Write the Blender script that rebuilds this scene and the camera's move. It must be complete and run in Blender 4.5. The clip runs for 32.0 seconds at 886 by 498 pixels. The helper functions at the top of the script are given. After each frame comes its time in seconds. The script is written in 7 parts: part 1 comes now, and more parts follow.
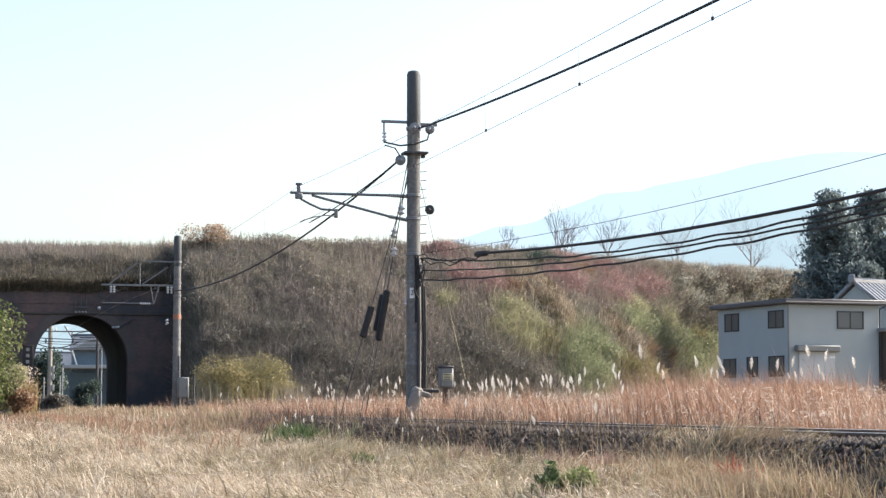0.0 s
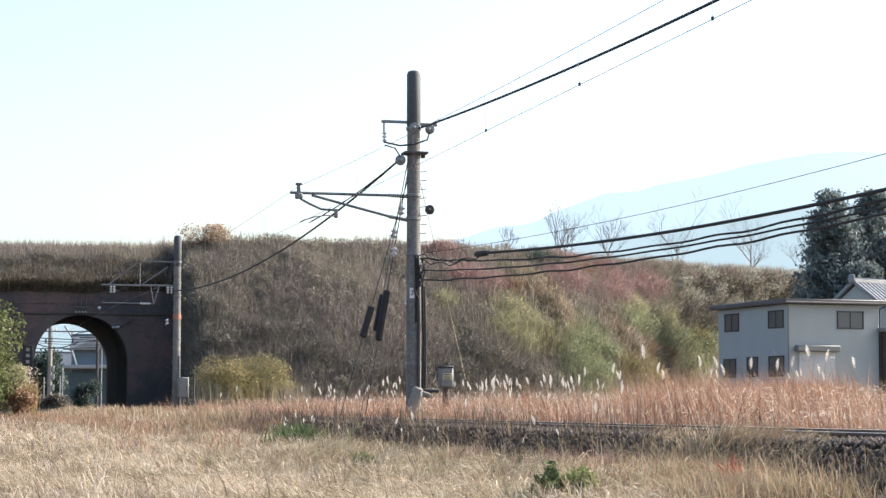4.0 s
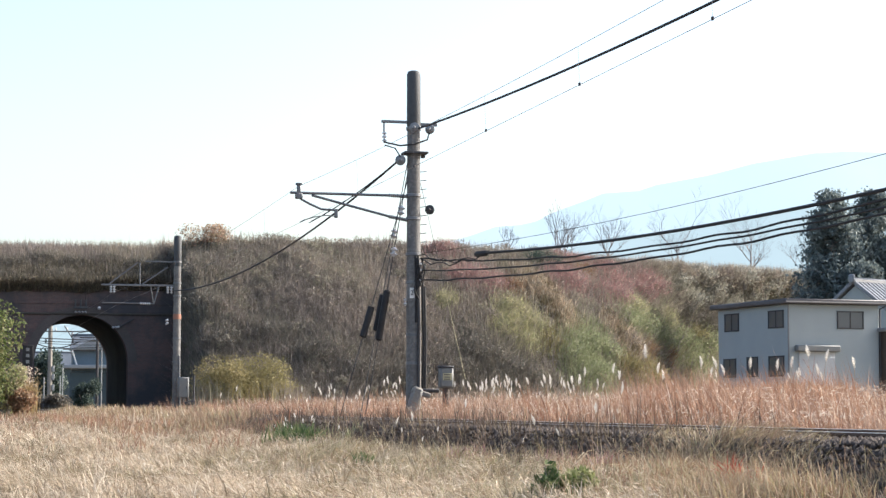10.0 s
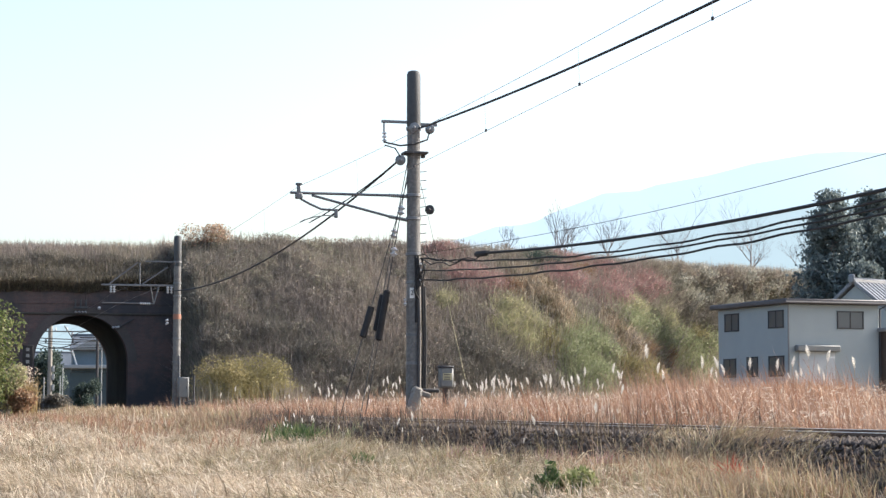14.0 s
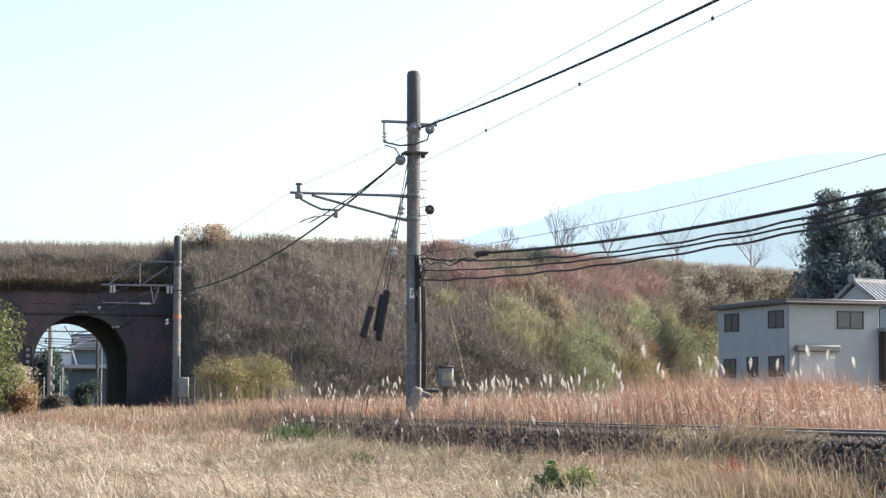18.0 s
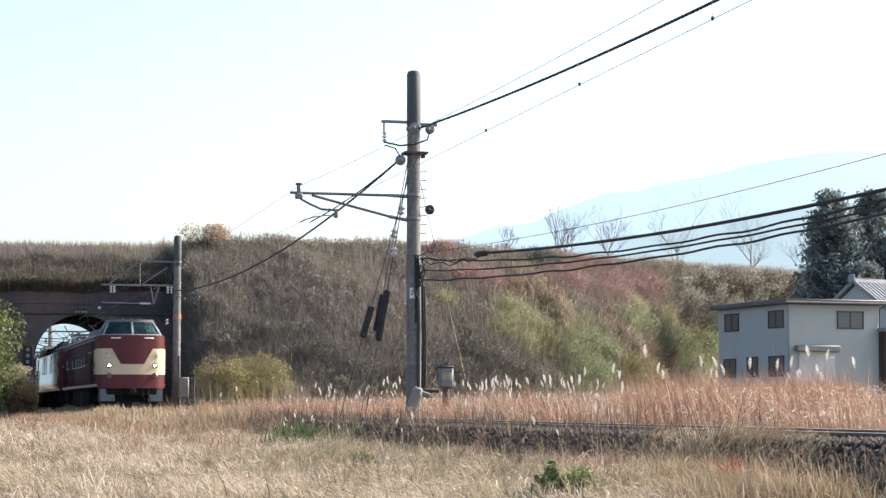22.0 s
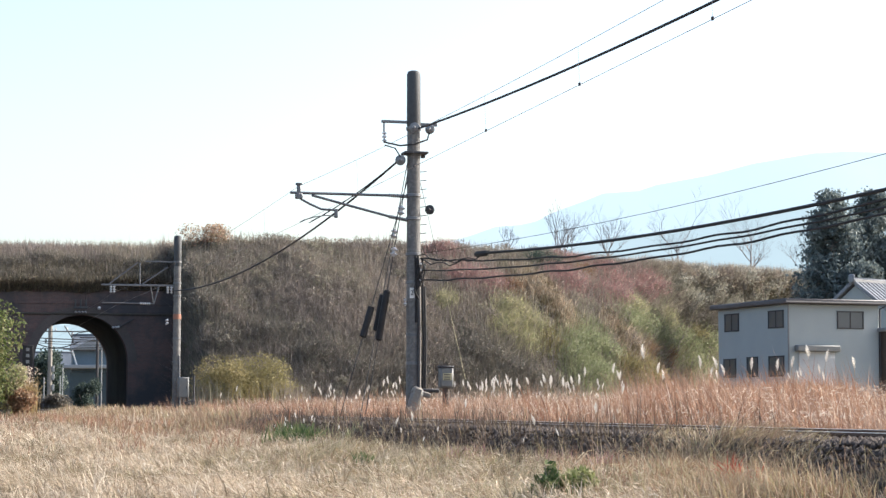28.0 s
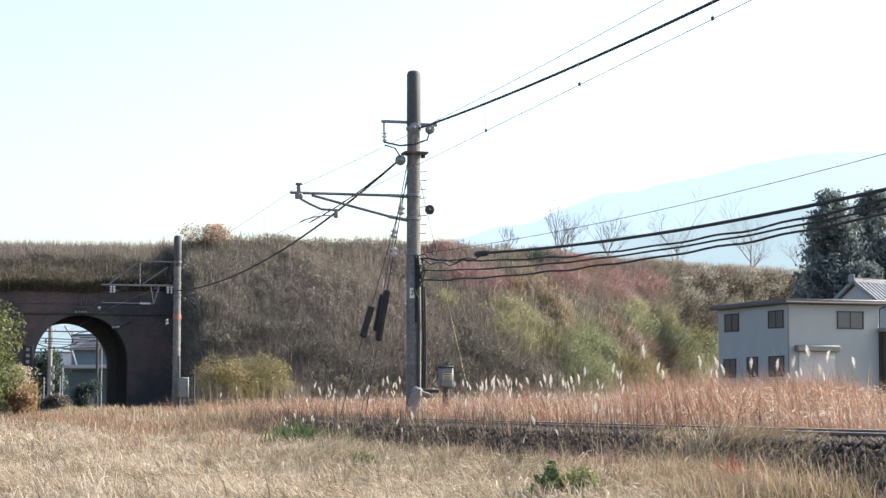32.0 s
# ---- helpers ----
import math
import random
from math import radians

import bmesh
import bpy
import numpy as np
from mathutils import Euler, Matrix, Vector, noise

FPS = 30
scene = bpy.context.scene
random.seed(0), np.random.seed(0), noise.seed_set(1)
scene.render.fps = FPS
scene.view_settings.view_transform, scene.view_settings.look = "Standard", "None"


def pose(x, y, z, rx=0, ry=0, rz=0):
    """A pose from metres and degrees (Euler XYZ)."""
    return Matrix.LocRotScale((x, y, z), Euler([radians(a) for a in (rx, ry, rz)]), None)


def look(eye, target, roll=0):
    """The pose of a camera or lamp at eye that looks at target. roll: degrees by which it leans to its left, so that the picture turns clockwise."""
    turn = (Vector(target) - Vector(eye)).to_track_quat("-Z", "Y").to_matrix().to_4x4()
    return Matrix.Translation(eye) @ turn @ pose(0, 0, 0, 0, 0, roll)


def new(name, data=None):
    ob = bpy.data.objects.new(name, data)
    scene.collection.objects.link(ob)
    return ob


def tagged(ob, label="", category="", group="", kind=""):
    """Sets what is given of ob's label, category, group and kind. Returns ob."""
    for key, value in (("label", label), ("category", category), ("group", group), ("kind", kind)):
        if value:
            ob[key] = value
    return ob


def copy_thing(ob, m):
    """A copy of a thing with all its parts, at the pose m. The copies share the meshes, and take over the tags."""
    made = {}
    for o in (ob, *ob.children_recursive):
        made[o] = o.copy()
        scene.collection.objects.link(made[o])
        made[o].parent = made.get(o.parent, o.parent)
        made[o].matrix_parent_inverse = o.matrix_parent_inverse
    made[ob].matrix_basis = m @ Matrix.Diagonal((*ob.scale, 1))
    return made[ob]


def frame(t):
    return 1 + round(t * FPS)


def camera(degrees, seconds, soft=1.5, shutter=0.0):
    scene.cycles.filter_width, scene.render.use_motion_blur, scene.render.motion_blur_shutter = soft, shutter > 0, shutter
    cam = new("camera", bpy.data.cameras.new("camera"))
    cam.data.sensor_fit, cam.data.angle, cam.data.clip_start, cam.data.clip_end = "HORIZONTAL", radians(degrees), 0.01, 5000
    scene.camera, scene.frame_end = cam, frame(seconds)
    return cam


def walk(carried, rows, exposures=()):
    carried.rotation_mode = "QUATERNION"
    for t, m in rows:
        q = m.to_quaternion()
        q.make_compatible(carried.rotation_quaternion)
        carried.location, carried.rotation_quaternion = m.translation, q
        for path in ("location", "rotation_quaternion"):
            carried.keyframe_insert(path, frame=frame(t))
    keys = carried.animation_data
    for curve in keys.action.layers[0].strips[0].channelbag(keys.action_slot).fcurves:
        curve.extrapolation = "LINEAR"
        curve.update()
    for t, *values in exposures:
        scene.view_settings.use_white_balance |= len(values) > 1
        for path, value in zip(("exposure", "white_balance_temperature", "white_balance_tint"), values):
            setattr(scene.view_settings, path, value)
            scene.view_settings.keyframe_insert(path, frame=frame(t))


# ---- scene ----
# World: x is across the track (0 at the camera), y along the track towards the tunnel, z up, rail heads at z = 0.
C = 9.19          # track centre line
PSI = 14.6        # turn of the camera from the track
cam = camera(24.57, 32.0, soft=1.4, shutter=0.5)
EYE = pose(0, 0, 0.25, 90 + 4.408, 0, -PSI)
walk(cam, [(0.0, EYE), (32.0, EYE)])

# ---- light ----
SUN_EL, SUN_AZ = 32.0, 4.0      # azimuth counted from +x towards +y
world = bpy.data.worlds.new("sky_world")
scene.world = world
world.use_nodes = True
wn = world.node_tree
sky = wn.nodes.new("ShaderNodeTexSky")
sky.sky_type = 'NISHITA'
sky.sun_disc = False
sky.sun_elevation = radians(SUN_EL)
sky.sun_rotation = radians(90 - SUN_AZ)
sky.altitude = 100
sky.air_density, sky.dust_density, sky.ozone_density = 1.0, 3.2, 1.0
bgn = wn.nodes["Background"]
bgn.inputs["Strength"].default_value = 0.15
wn.links.new(sky.outputs[0], bgn.inputs["Color"])
sd = bpy.data.lights.new("sun", 'SUN')
sd.energy, sd.angle, sd.color = 4.4, radians(0.6), (1.0, 0.95, 0.88)
sun = new("sun", sd)
sun.matrix_world = look((math.cos(radians(SUN_AZ)) * 60, math.sin(radians(SUN_AZ)) * 60, math.tan(radians(SUN_EL)) * 60), (0, 0, 0))
scene.view_settings.exposure = 1.24


# ---- materials ----
def mat(name):
    m = bpy.data.materials.new(name)
    m.use_nodes = True
    return m, m.node_tree.nodes, m.node_tree.links, m.node_tree.nodes["Principled BSDF"]


def ramp(nodes, cols):
    r = nodes.new("ShaderNodeValToRGB")
    els = r.color_ramp.elements
    while len(els) < len(cols):
        els.new(0.5)
    for i, col in enumerate(cols):
        els[i].position = i / max(1, len(cols) - 1)
        els[i].color = (*col, 1)
    return r


def noisy(nodes, links, scale, detail=5, rough=0.6, coord="Object"):
    tc = nodes.new("ShaderNodeTexCoord")
    n = nodes.new("ShaderNodeTexNoise")
    n.inputs["Scale"].default_value = scale
    n.inputs["Detail"].default_value = detail
    n.inputs["Roughness"].default_value = rough
    links.new(tc.outputs[coord], n.inputs["Vector"])
    return n


def surface(name, dark, light, rough=0.7, metal=0.0, big=0.7, fine=18.0, bump=0.2, spread=0.5, stain=None, coat=0.0):
    """A worn surface: two tones at a large and a fine scale, with relief."""
    m, n, l, b = mat(name)
    n1, n2 = noisy(n, l, big), noisy(n, l, fine, 6)
    mx = n.new("ShaderNodeMix")
    mx.data_type = 'FLOAT'
    mx.inputs[0].default_value = spread
    l.new(n1.outputs[0], mx.inputs[2]), l.new(n2.outputs[0], mx.inputs[3])
    mr = n.new("ShaderNodeMapRange")
    mr.inputs[1].default_value, mr.inputs[2].default_value = 0.32, 0.68
    l.new(mx.outputs[0], mr.inputs[0])
    cols = [dark, light] if stain is None else [stain, dark, light]
    r = ramp(n, cols)
    l.new(mr.outputs[0], r.inputs[0]), l.new(r.outputs[0], b.inputs["Base Color"])
    b.inputs["Roughness"].default_value, b.inputs["Metallic"].default_value = rough, metal
    b.inputs["Coat Weight"].default_value = coat
    b.inputs["Coat Roughness"].default_value = 0.12
    if bump:
        bp = n.new("ShaderNodeBump")
        bp.inputs["Strength"].default_value, bp.inputs["Distance"].default_value = bump, 0.02
        l.new(n2.outputs[0], bp.inputs["Height"]), l.new(bp.outputs[0], b.inputs["Normal"])
    return m


def foliage(name, cols, patch=None, patch_scale=0.08, trans=0.35, rough=0.6, patch_lo=0.48, patch_hi=0.62):
    """Blades and leaves: a tone of its own for each piece, patches over the ground, and light shining through."""
    m, n, l, b = mat(name)
    g = n.new("ShaderNodeNewGeometry")
    cols = [tuple(0.75 * v for v in col) for col in cols]
    patch = patch and [tuple(0.75 * v for v in col) for col in patch]
    r = ramp(n, cols)
    l.new(g.outputs["Random Per Island"], r.inputs[0])
    col = r.outputs[0]
    if patch:
        nz = noisy(n, l, patch_scale, 3)
        mr = n.new("ShaderNodeMapRange")
        mr.inputs[1].default_value, mr.inputs[2].default_value = patch_lo, patch_hi
        l.new(nz.outputs[0], mr.inputs[0])
        r2 = ramp(n, patch)
        l.new(g.outputs["Random Per Island"], r2.inputs[0])
        mx = n.new("ShaderNodeMix")
        mx.data_type = 'RGBA'
        l.new(mr.outputs[0], mx.inputs[0]), l.new(col, mx.inputs[6]), l.new(r2.outputs[0], mx.inputs[7])
        col = mx.outputs[2]
    l.new(col, b.inputs["Base Color"])
    b.inputs["Roughness"].default_value = rough
    b.inputs["Specular IOR Level"].default_value = 0.25
    t = n.new("ShaderNodeBsdfTranslucent")
    l.new(col, t.inputs["Color"])
    ms = n.new("ShaderNodeMixShader")
    ms.inputs[0].default_value = trans
    l.new(b.outputs[0], ms.inputs[1]), l.new(t.outputs[0], ms.inputs[2])
    l.new(ms.outputs[0], n["Material Output"].inputs["Surface"])
    return m


def glow(name, col, strength):
    m, n, l, b = mat(name)
    b.inputs["Base Color"].default_value = (*col, 1)
    b.inputs["Emission Color"].default_value = (*col, 1)
    b.inputs["Emission Strength"].default_value = strength
    return m


def pane(name, tint, rough=0.05, alpha_mix=0.0, spec=0.8):
    m, n, l, b = mat(name)
    b.inputs["Base Color"].default_value = (*tint, 1)
    b.inputs["Roughness"].default_value = rough
    b.inputs["Specular IOR Level"].default_value = spec
    if alpha_mix:
        t = n.new("ShaderNodeBsdfTransparent")
        t.inputs["Color"].default_value = (0.66, 0.92, 0.96, 1)
        ms = n.new("ShaderNodeMixShader")
        ms.inputs[0].default_value = alpha_mix
        l.new(b.outputs[0], ms.inputs[1]), l.new(t.outputs[0], ms.inputs[2])
        l.new(ms.outputs[0], n["Material Output"].inputs["Surface"])
    return m


def brick_mat(name, c1, c2, mortar, soot=None):
    m, n, l, b = mat(name)
    tc = n.new("ShaderNodeTexCoord")
    sx = n.new("ShaderNodeSeparateXYZ")
    l.new(tc.outputs["Object"], sx.inputs[0])
    cx = n.new("ShaderNodeCombineXYZ")
    ad = n.new("ShaderNodeMath")
    l.new(sx.outputs[0], ad.inputs[0]), l.new(sx.outputs[1], ad.inputs[1])
    l.new(ad.outputs[0], cx.inputs[0]), l.new(sx.outputs[2], cx.inputs[1])
    br = n.new("ShaderNodeTexBrick")
    br.inputs["Scale"].default_value = 1.0
    br.inputs["Brick Width"].default_value, br.inputs["Row Height"].default_value = 0.23, 0.075
    br.inputs["Mortar Size"].default_value = 0.008
    for i, cc in enumerate((c1, c2, mortar)):
        br.inputs[i + 1].default_value = (*cc, 1)
    l.new(cx.outputs[0], br.inputs[0])
    nz = noisy(n, l, 0.45, 6, 0.65)
    mr = n.new("ShaderNodeMapRange")
    mr.inputs[1].default_value, mr.inputs[2].default_value = 0.42, 0.6
    l.new(nz.outputs[0], mr.inputs[0])
    mx = n.new("ShaderNodeMix")
    mx.data_type = 'RGBA'
    l.new(mr.outputs[0], mx.inputs[0]), l.new(br.outputs[0], mx.inputs[6])
    mx.inputs[7].default_value = (*(soot or c2), 1)
    l.new(mx.outputs[2], b.inputs["Base Color"])
    b.inputs["Roughness"].default_value = 0.95
    b.inputs["Specular IOR Level"].default_value = 0.1
    bp = n.new("ShaderNodeBump")
    bp.inputs["Strength"].default_value, bp.inputs["Distance"].default_value = 0.5, 0.01
    l.new(br.outputs[1], bp.inputs["Height"]), l.new(bp.outputs[0], b.inputs["Normal"])
    return m


M_EARTH = surface("earth", (0.085, 0.065, 0.045), (0.21, 0.165, 0.115), 0.95, big=0.3, fine=6, bump=0.6)
# Dark olive ground tone: colour and shade of dense weeds put in.
M_SOIL = surface("dark_weedy_slope", (0.06, 0.056, 0.036), (0.13, 0.115, 0.075), 0.95, big=0.3, fine=6, bump=0.6)
M_BALLAST = surface("ballast_stone", (0.0298, 0.0221, 0.0187), (0.111, 0.0875, 0.0739), 0.92, big=2.0, fine=25, bump=0.8)
M_RAILSIDE = surface("rusty_rail", (0.07, 0.04, 0.03), (0.16, 0.1, 0.07), 0.75, 0.3, fine=30)
M_RAILTOP = surface("worn_rail_head", (0.5, 0.48, 0.45), (0.64, 0.62, 0.58), 0.55, 0.3, fine=40, bump=0.05)
M_SLEEPER = surface("concrete_sleeper", (0.144, 0.136, 0.12), (0.256, 0.24, 0.216), 0.9, fine=22)
M_CONCRETE = surface("weathered_pole_concrete", (0.132, 0.129, 0.125), (0.238, 0.231, 0.221), 0.9, big=1.2, fine=14, bump=0.4, stain=(0.0792, 0.0759, 0.0726))
M_CAPDARK = surface("dark_pole_sleeve", (0.035, 0.0385, 0.042), (0.07, 0.0735, 0.077), 0.7, fine=12)
M_STEEL = surface("galvanised_steel", (0.105, 0.11, 0.118), (0.2, 0.205, 0.216), 0.5, 0.6, fine=20, bump=0.1)
M_IRON = surface("dark_iron", (0.03, 0.03, 0.033), (0.08, 0.08, 0.085), 0.7, 0.3, fine=20)
M_CABLE = surface("black_cable", (0.008, 0.008, 0.009), (0.02, 0.02, 0.022), 0.8, fine=10, bump=0)
M_COPPER = surface("copper_wire", (0.15, 0.12, 0.112), (0.24, 0.195, 0.192), 0.5, 0.7, fine=10, bump=0)
M_PORCELAIN = surface("white_porcelain", (0.401, 0.409, 0.42), (0.518, 0.518, 0.526), 0.25, fine=8, bump=0)
M_BROWNINS = surface("grey_insulator", (0.13, 0.135, 0.14), (0.24, 0.245, 0.25), 0.4, fine=8, bump=0)
M_YELLOW = surface("yellow_guard_tube", (0.3, 0.277, 0.165), (0.375, 0.345, 0.225), 0.6, fine=8)
M_ORANGE = surface("orange_band", (0.24, 0.11, 0.075), (0.32, 0.15, 0.1), 0.8, fine=8)
M_WHITE = surface("white_paint", (0.66, 0.66, 0.64), (0.8, 0.8, 0.78), 0.6, fine=8)
M_GREYBOX = surface("grey_cabinet_paint", (0.208, 0.224, 0.232), (0.28, 0.296, 0.304), 0.5, fine=10, bump=0.05)
M_DULLBOX = surface("dull_grey_green_paint", (0.111, 0.117, 0.117), (0.17, 0.177, 0.174), 0.6, fine=10, bump=0.05)
M_BRICK = brick_mat("sooty_brick", (0.132, 0.084, 0.0768), (0.104, 0.072, 0.0688), (0.112, 0.104, 0.104), (0.06, 0.0584, 0.064))
# Near-black and bluish: the tunnel's shade and haze put into the brick.
M_VAULT = brick_mat("shaded_tunnel_brick", (0.035, 0.034, 0.036), (0.026, 0.026, 0.028), (0.03, 0.03, 0.032), (0.018, 0.018, 0.021))
M_STONE = surface("dark_stone_coping", (0.028, 0.0264, 0.024), (0.072, 0.064, 0.056), 0.9, fine=14, bump=0.5)
M_WALL = surface("grey_render", (0.256, 0.289, 0.296), (0.312, 0.345, 0.351), 0.85, big=0.5, fine=20, bump=0.1)
M_ROOFMETAL = surface("brown_sheet_roof", (0.056, 0.052, 0.0544), (0.096, 0.0896, 0.092), 0.6, fine=10)
M_TILE = surface("grey_roof_tile", (0.114, 0.122, 0.136), (0.242, 0.257, 0.277), 0.45, fine=9)
# Roofs beyond the tunnel: dim hazy light put into a darker tile.
M_DIMTILE = surface("dim_light_tile", (0.05, 0.06, 0.075), (0.1, 0.115, 0.135), 0.6, fine=9)
M_DARKWOOD = surface("dark_timber", (0.04, 0.03, 0.025), (0.1, 0.075, 0.06), 0.8, fine=9)
M_GLASS = pane("window_glass", (0.05, 0.06, 0.072), 0.3)
M_SHUTTER = surface("pale_steel_shutter", (0.37, 0.392, 0.408), (0.445, 0.466, 0.482), 0.5, fine=10, bump=0.05)
M_BARK = surface("grey_bark", (0.16, 0.14, 0.125), (0.3, 0.27, 0.245), 0.9, big=2, fine=20, bump=0.5)

# Twig bark greyed: haze over the crest put into its colour.
M_TWIG = surface("hazed_twig_bark", (0.16, 0.14, 0.132), (0.256, 0.228, 0.216), 0.9, big=2, fine=20, bump=0.3)
M_DRY = foliage("dry_grass", [(0.17, 0.12, 0.08), (0.44, 0.35, 0.245), (0.64, 0.53, 0.4), (0.88, 0.78, 0.63), (0.5, 0.37, 0.255), (0.26, 0.19, 0.13)],
                [(0.13, 0.1, 0.062), (0.3, 0.23, 0.14), (0.26, 0.23, 0.125), (0.11, 0.085, 0.055), (0.4, 0.3, 0.19)], 0.9, 0.35, 0.6, 0.52, 0.6)
M_RED = foliage("reddish_grass", [(0.15, 0.068, 0.043), (0.328, 0.161, 0.101), (0.425, 0.241, 0.156), (0.231, 0.109, 0.069), (0.567, 0.386, 0.267), (0.354, 0.185, 0.115)],
                [(0.353, 0.221, 0.155), (0.499, 0.361, 0.277), (0.241, 0.135, 0.0924), (0.619, 0.476, 0.378)], 0.3, 0.4)
# Bank weed and bush tones are cooled a little; haze is put in.
M_SLOPE = foliage("slope_weeds", [(0.17, 0.146, 0.133), (0.319, 0.269, 0.233), (0.225, 0.192, 0.167), (0.508, 0.442, 0.399), (0.272, 0.23, 0.199), (0.376, 0.322, 0.278)],
                  [(0.225, 0.216, 0.156), (0.376, 0.346, 0.255), (0.461, 0.394, 0.333), (0.198, 0.173, 0.15)], 0.16, 0.4)
M_STALK = foliage("dead_stalks", [(0.49, 0.42, 0.347), (0.118, 0.1, 0.084), (0.333, 0.3, 0.224), (0.588, 0.52, 0.448), (0.196, 0.17, 0.134)], None, 1, 0.35)
M_UNDERGREEN = foliage("short_green_weeds", [(0.16, 0.19, 0.075), (0.26, 0.29, 0.12), (0.36, 0.37, 0.17), (0.44, 0.4, 0.22)], None, 1, 0.45)
M_FIELDGREEN = foliage("field_weed_leaves", [(0.05, 0.09, 0.035), (0.085, 0.135, 0.05), (0.14, 0.19, 0.075), (0.25, 0.26, 0.12)], None, 1, 0.4)
M_DULLFIELD = foliage("dull_field_grass", [(0.16, 0.13, 0.08), (0.4, 0.33, 0.2), (0.55, 0.45, 0.3), (0.27, 0.25, 0.125), (0.74, 0.63, 0.46), (0.46, 0.4, 0.23)],
                      [(0.36, 0.22, 0.14), (0.24, 0.24, 0.11), (0.44, 0.36, 0.22), (0.13, 0.11, 0.065), (0.6, 0.48, 0.32)], 0.9, 0.4)
# Shade above the portal is put into these dark leaf tones.
M_SHADEWEED = foliage("shade_toned_portal_weeds", [(0.112, 0.1, 0.0775), (0.2, 0.175, 0.131), (0.15, 0.135, 0.1), (0.275, 0.231, 0.175)], None, 1, 0.3)
M_TEAL = foliage("dim_evergreen_leaves", [(0.05, 0.08, 0.065), (0.085, 0.12, 0.1), (0.12, 0.16, 0.13)], None, 1, 0.3)
M_OLIVE = foliage("olive_gold_leaves", [(0.28, 0.235, 0.1), (0.4, 0.33, 0.15), (0.22, 0.2, 0.1), (0.46, 0.37, 0.2)], None, 1, 0.4)
M_BUSH = foliage("slope_bush_leaves", [(0.239, 0.197, 0.172), (0.363, 0.302, 0.26), (0.206, 0.172, 0.159), (0.445, 0.378, 0.327), (0.305, 0.252, 0.221)],
                 [(0.239, 0.239, 0.164), (0.363, 0.353, 0.25), (0.445, 0.395, 0.308), (0.214, 0.21, 0.159)], 0.3, 0.4, 0.6, 0.42, 0.58)
M_FAROLIVE = foliage("grey_olive_weeds", [(0.397, 0.405, 0.336), (0.559, 0.547, 0.454), (0.323, 0.33, 0.286), (0.676, 0.63, 0.538), (0.47, 0.45, 0.386)], None, 1, 0.38)
# Bank bushes wear these tones in place of shade in dark zones.
M_DUSK = foliage("dull_grey_brown_leaves", [(0.153, 0.136, 0.119), (0.221, 0.196, 0.167), (0.178, 0.17, 0.137), (0.289, 0.255, 0.211)], None, 1, 0.3)
M_AMBER = foliage("orange_brown_leaves", [(0.31, 0.165, 0.1), (0.4, 0.245, 0.15), (0.24, 0.15, 0.1), (0.38, 0.29, 0.18)], None, 1, 0.38)
M_SPECK = foliage("pale_seed_heads", [(0.27, 0.23, 0.198), (0.451, 0.391, 0.354), (0.225, 0.19, 0.156), (0.158, 0.138, 0.113), (0.338, 0.276, 0.234)],
                  [(0.196, 0.19, 0.123), (0.333, 0.31, 0.222), (0.176, 0.16, 0.123)], 0.2, 0.4)
M_GREEN = foliage("green_weeds", [(0.192, 0.228, 0.125), (0.294, 0.33, 0.178), (0.384, 0.413, 0.237), (0.455, 0.431, 0.285)], None, 1, 0.45)
M_LIME = foliage("lime_leaves", [(0.07, 0.1, 0.03), (0.13, 0.165, 0.055), (0.21, 0.235, 0.09), (0.26, 0.24, 0.12)], None, 1, 0.42)
M_LIMEW = foliage("yellow_green_weeds", [(0.303, 0.303, 0.151), (0.449, 0.442, 0.233), (0.561, 0.539, 0.325), (0.449, 0.395, 0.27), (0.336, 0.298, 0.2)], None, 1, 0.46)
M_TALL = foliage("olive_straw_grass", [(0.153, 0.113, 0.07), (0.46, 0.36, 0.22), (0.36, 0.31, 0.16), (0.7, 0.58, 0.42), (0.42, 0.26, 0.17), (0.23, 0.16, 0.1), (0.56, 0.46, 0.29)],
                 [(0.393, 0.226, 0.162), (0.274, 0.218, 0.133), (0.461, 0.351, 0.257), (0.256, 0.142, 0.103)], 0.6, 0.4)
# Walls beyond the tunnel: haze put into their blue-grey and teal.
M_HAZEWALL = surface("haze_blue_wall", (0.112, 0.16, 0.2), (0.152, 0.2, 0.24), 0.8, fine=8)
M_HAZEDARK = surface("haze_teal_wall", (0.035, 0.055, 0.065), (0.06, 0.085, 0.095), 0.8, fine=8)
M_YGREEN = foliage("yellow_green_leaves", [(0.28, 0.245, 0.11), (0.4, 0.34, 0.155), (0.2, 0.185, 0.095), (0.46, 0.39, 0.21)], None, 1, 0.42)
M_RUST = foliage("rust_red_leaves", [(0.392, 0.2, 0.19), (0.49, 0.28, 0.263), (0.314, 0.19, 0.185), (0.51, 0.38, 0.347), (0.392, 0.3, 0.258)], None, 1, 0.4)
M_TWIGLEAF = foliage("sparse_orange_twigs", [(0.5, 0.36, 0.26), (0.62, 0.5, 0.38), (0.42, 0.24, 0.17), (0.4, 0.36, 0.22)], None, 1, 0.45)
M_SCARLET = foliage("scarlet_leaves", [(0.4, 0.03, 0.02), (0.5, 0.08, 0.05)], None, 1, 0.35)
# Haze before the conifers is put into these pale grey-green tones.
M_CONIFER = foliage("hazed_needles", [(0.126, 0.161, 0.157), (0.215, 0.26, 0.251), (0.305, 0.349, 0.332)], None, 1, 0.35)
M_PLUME = foliage("white_seed_plume", [(0.78, 0.74, 0.68), (0.95, 0.93, 0.89), (0.85, 0.81, 0.75)], None, 1, 0.5)
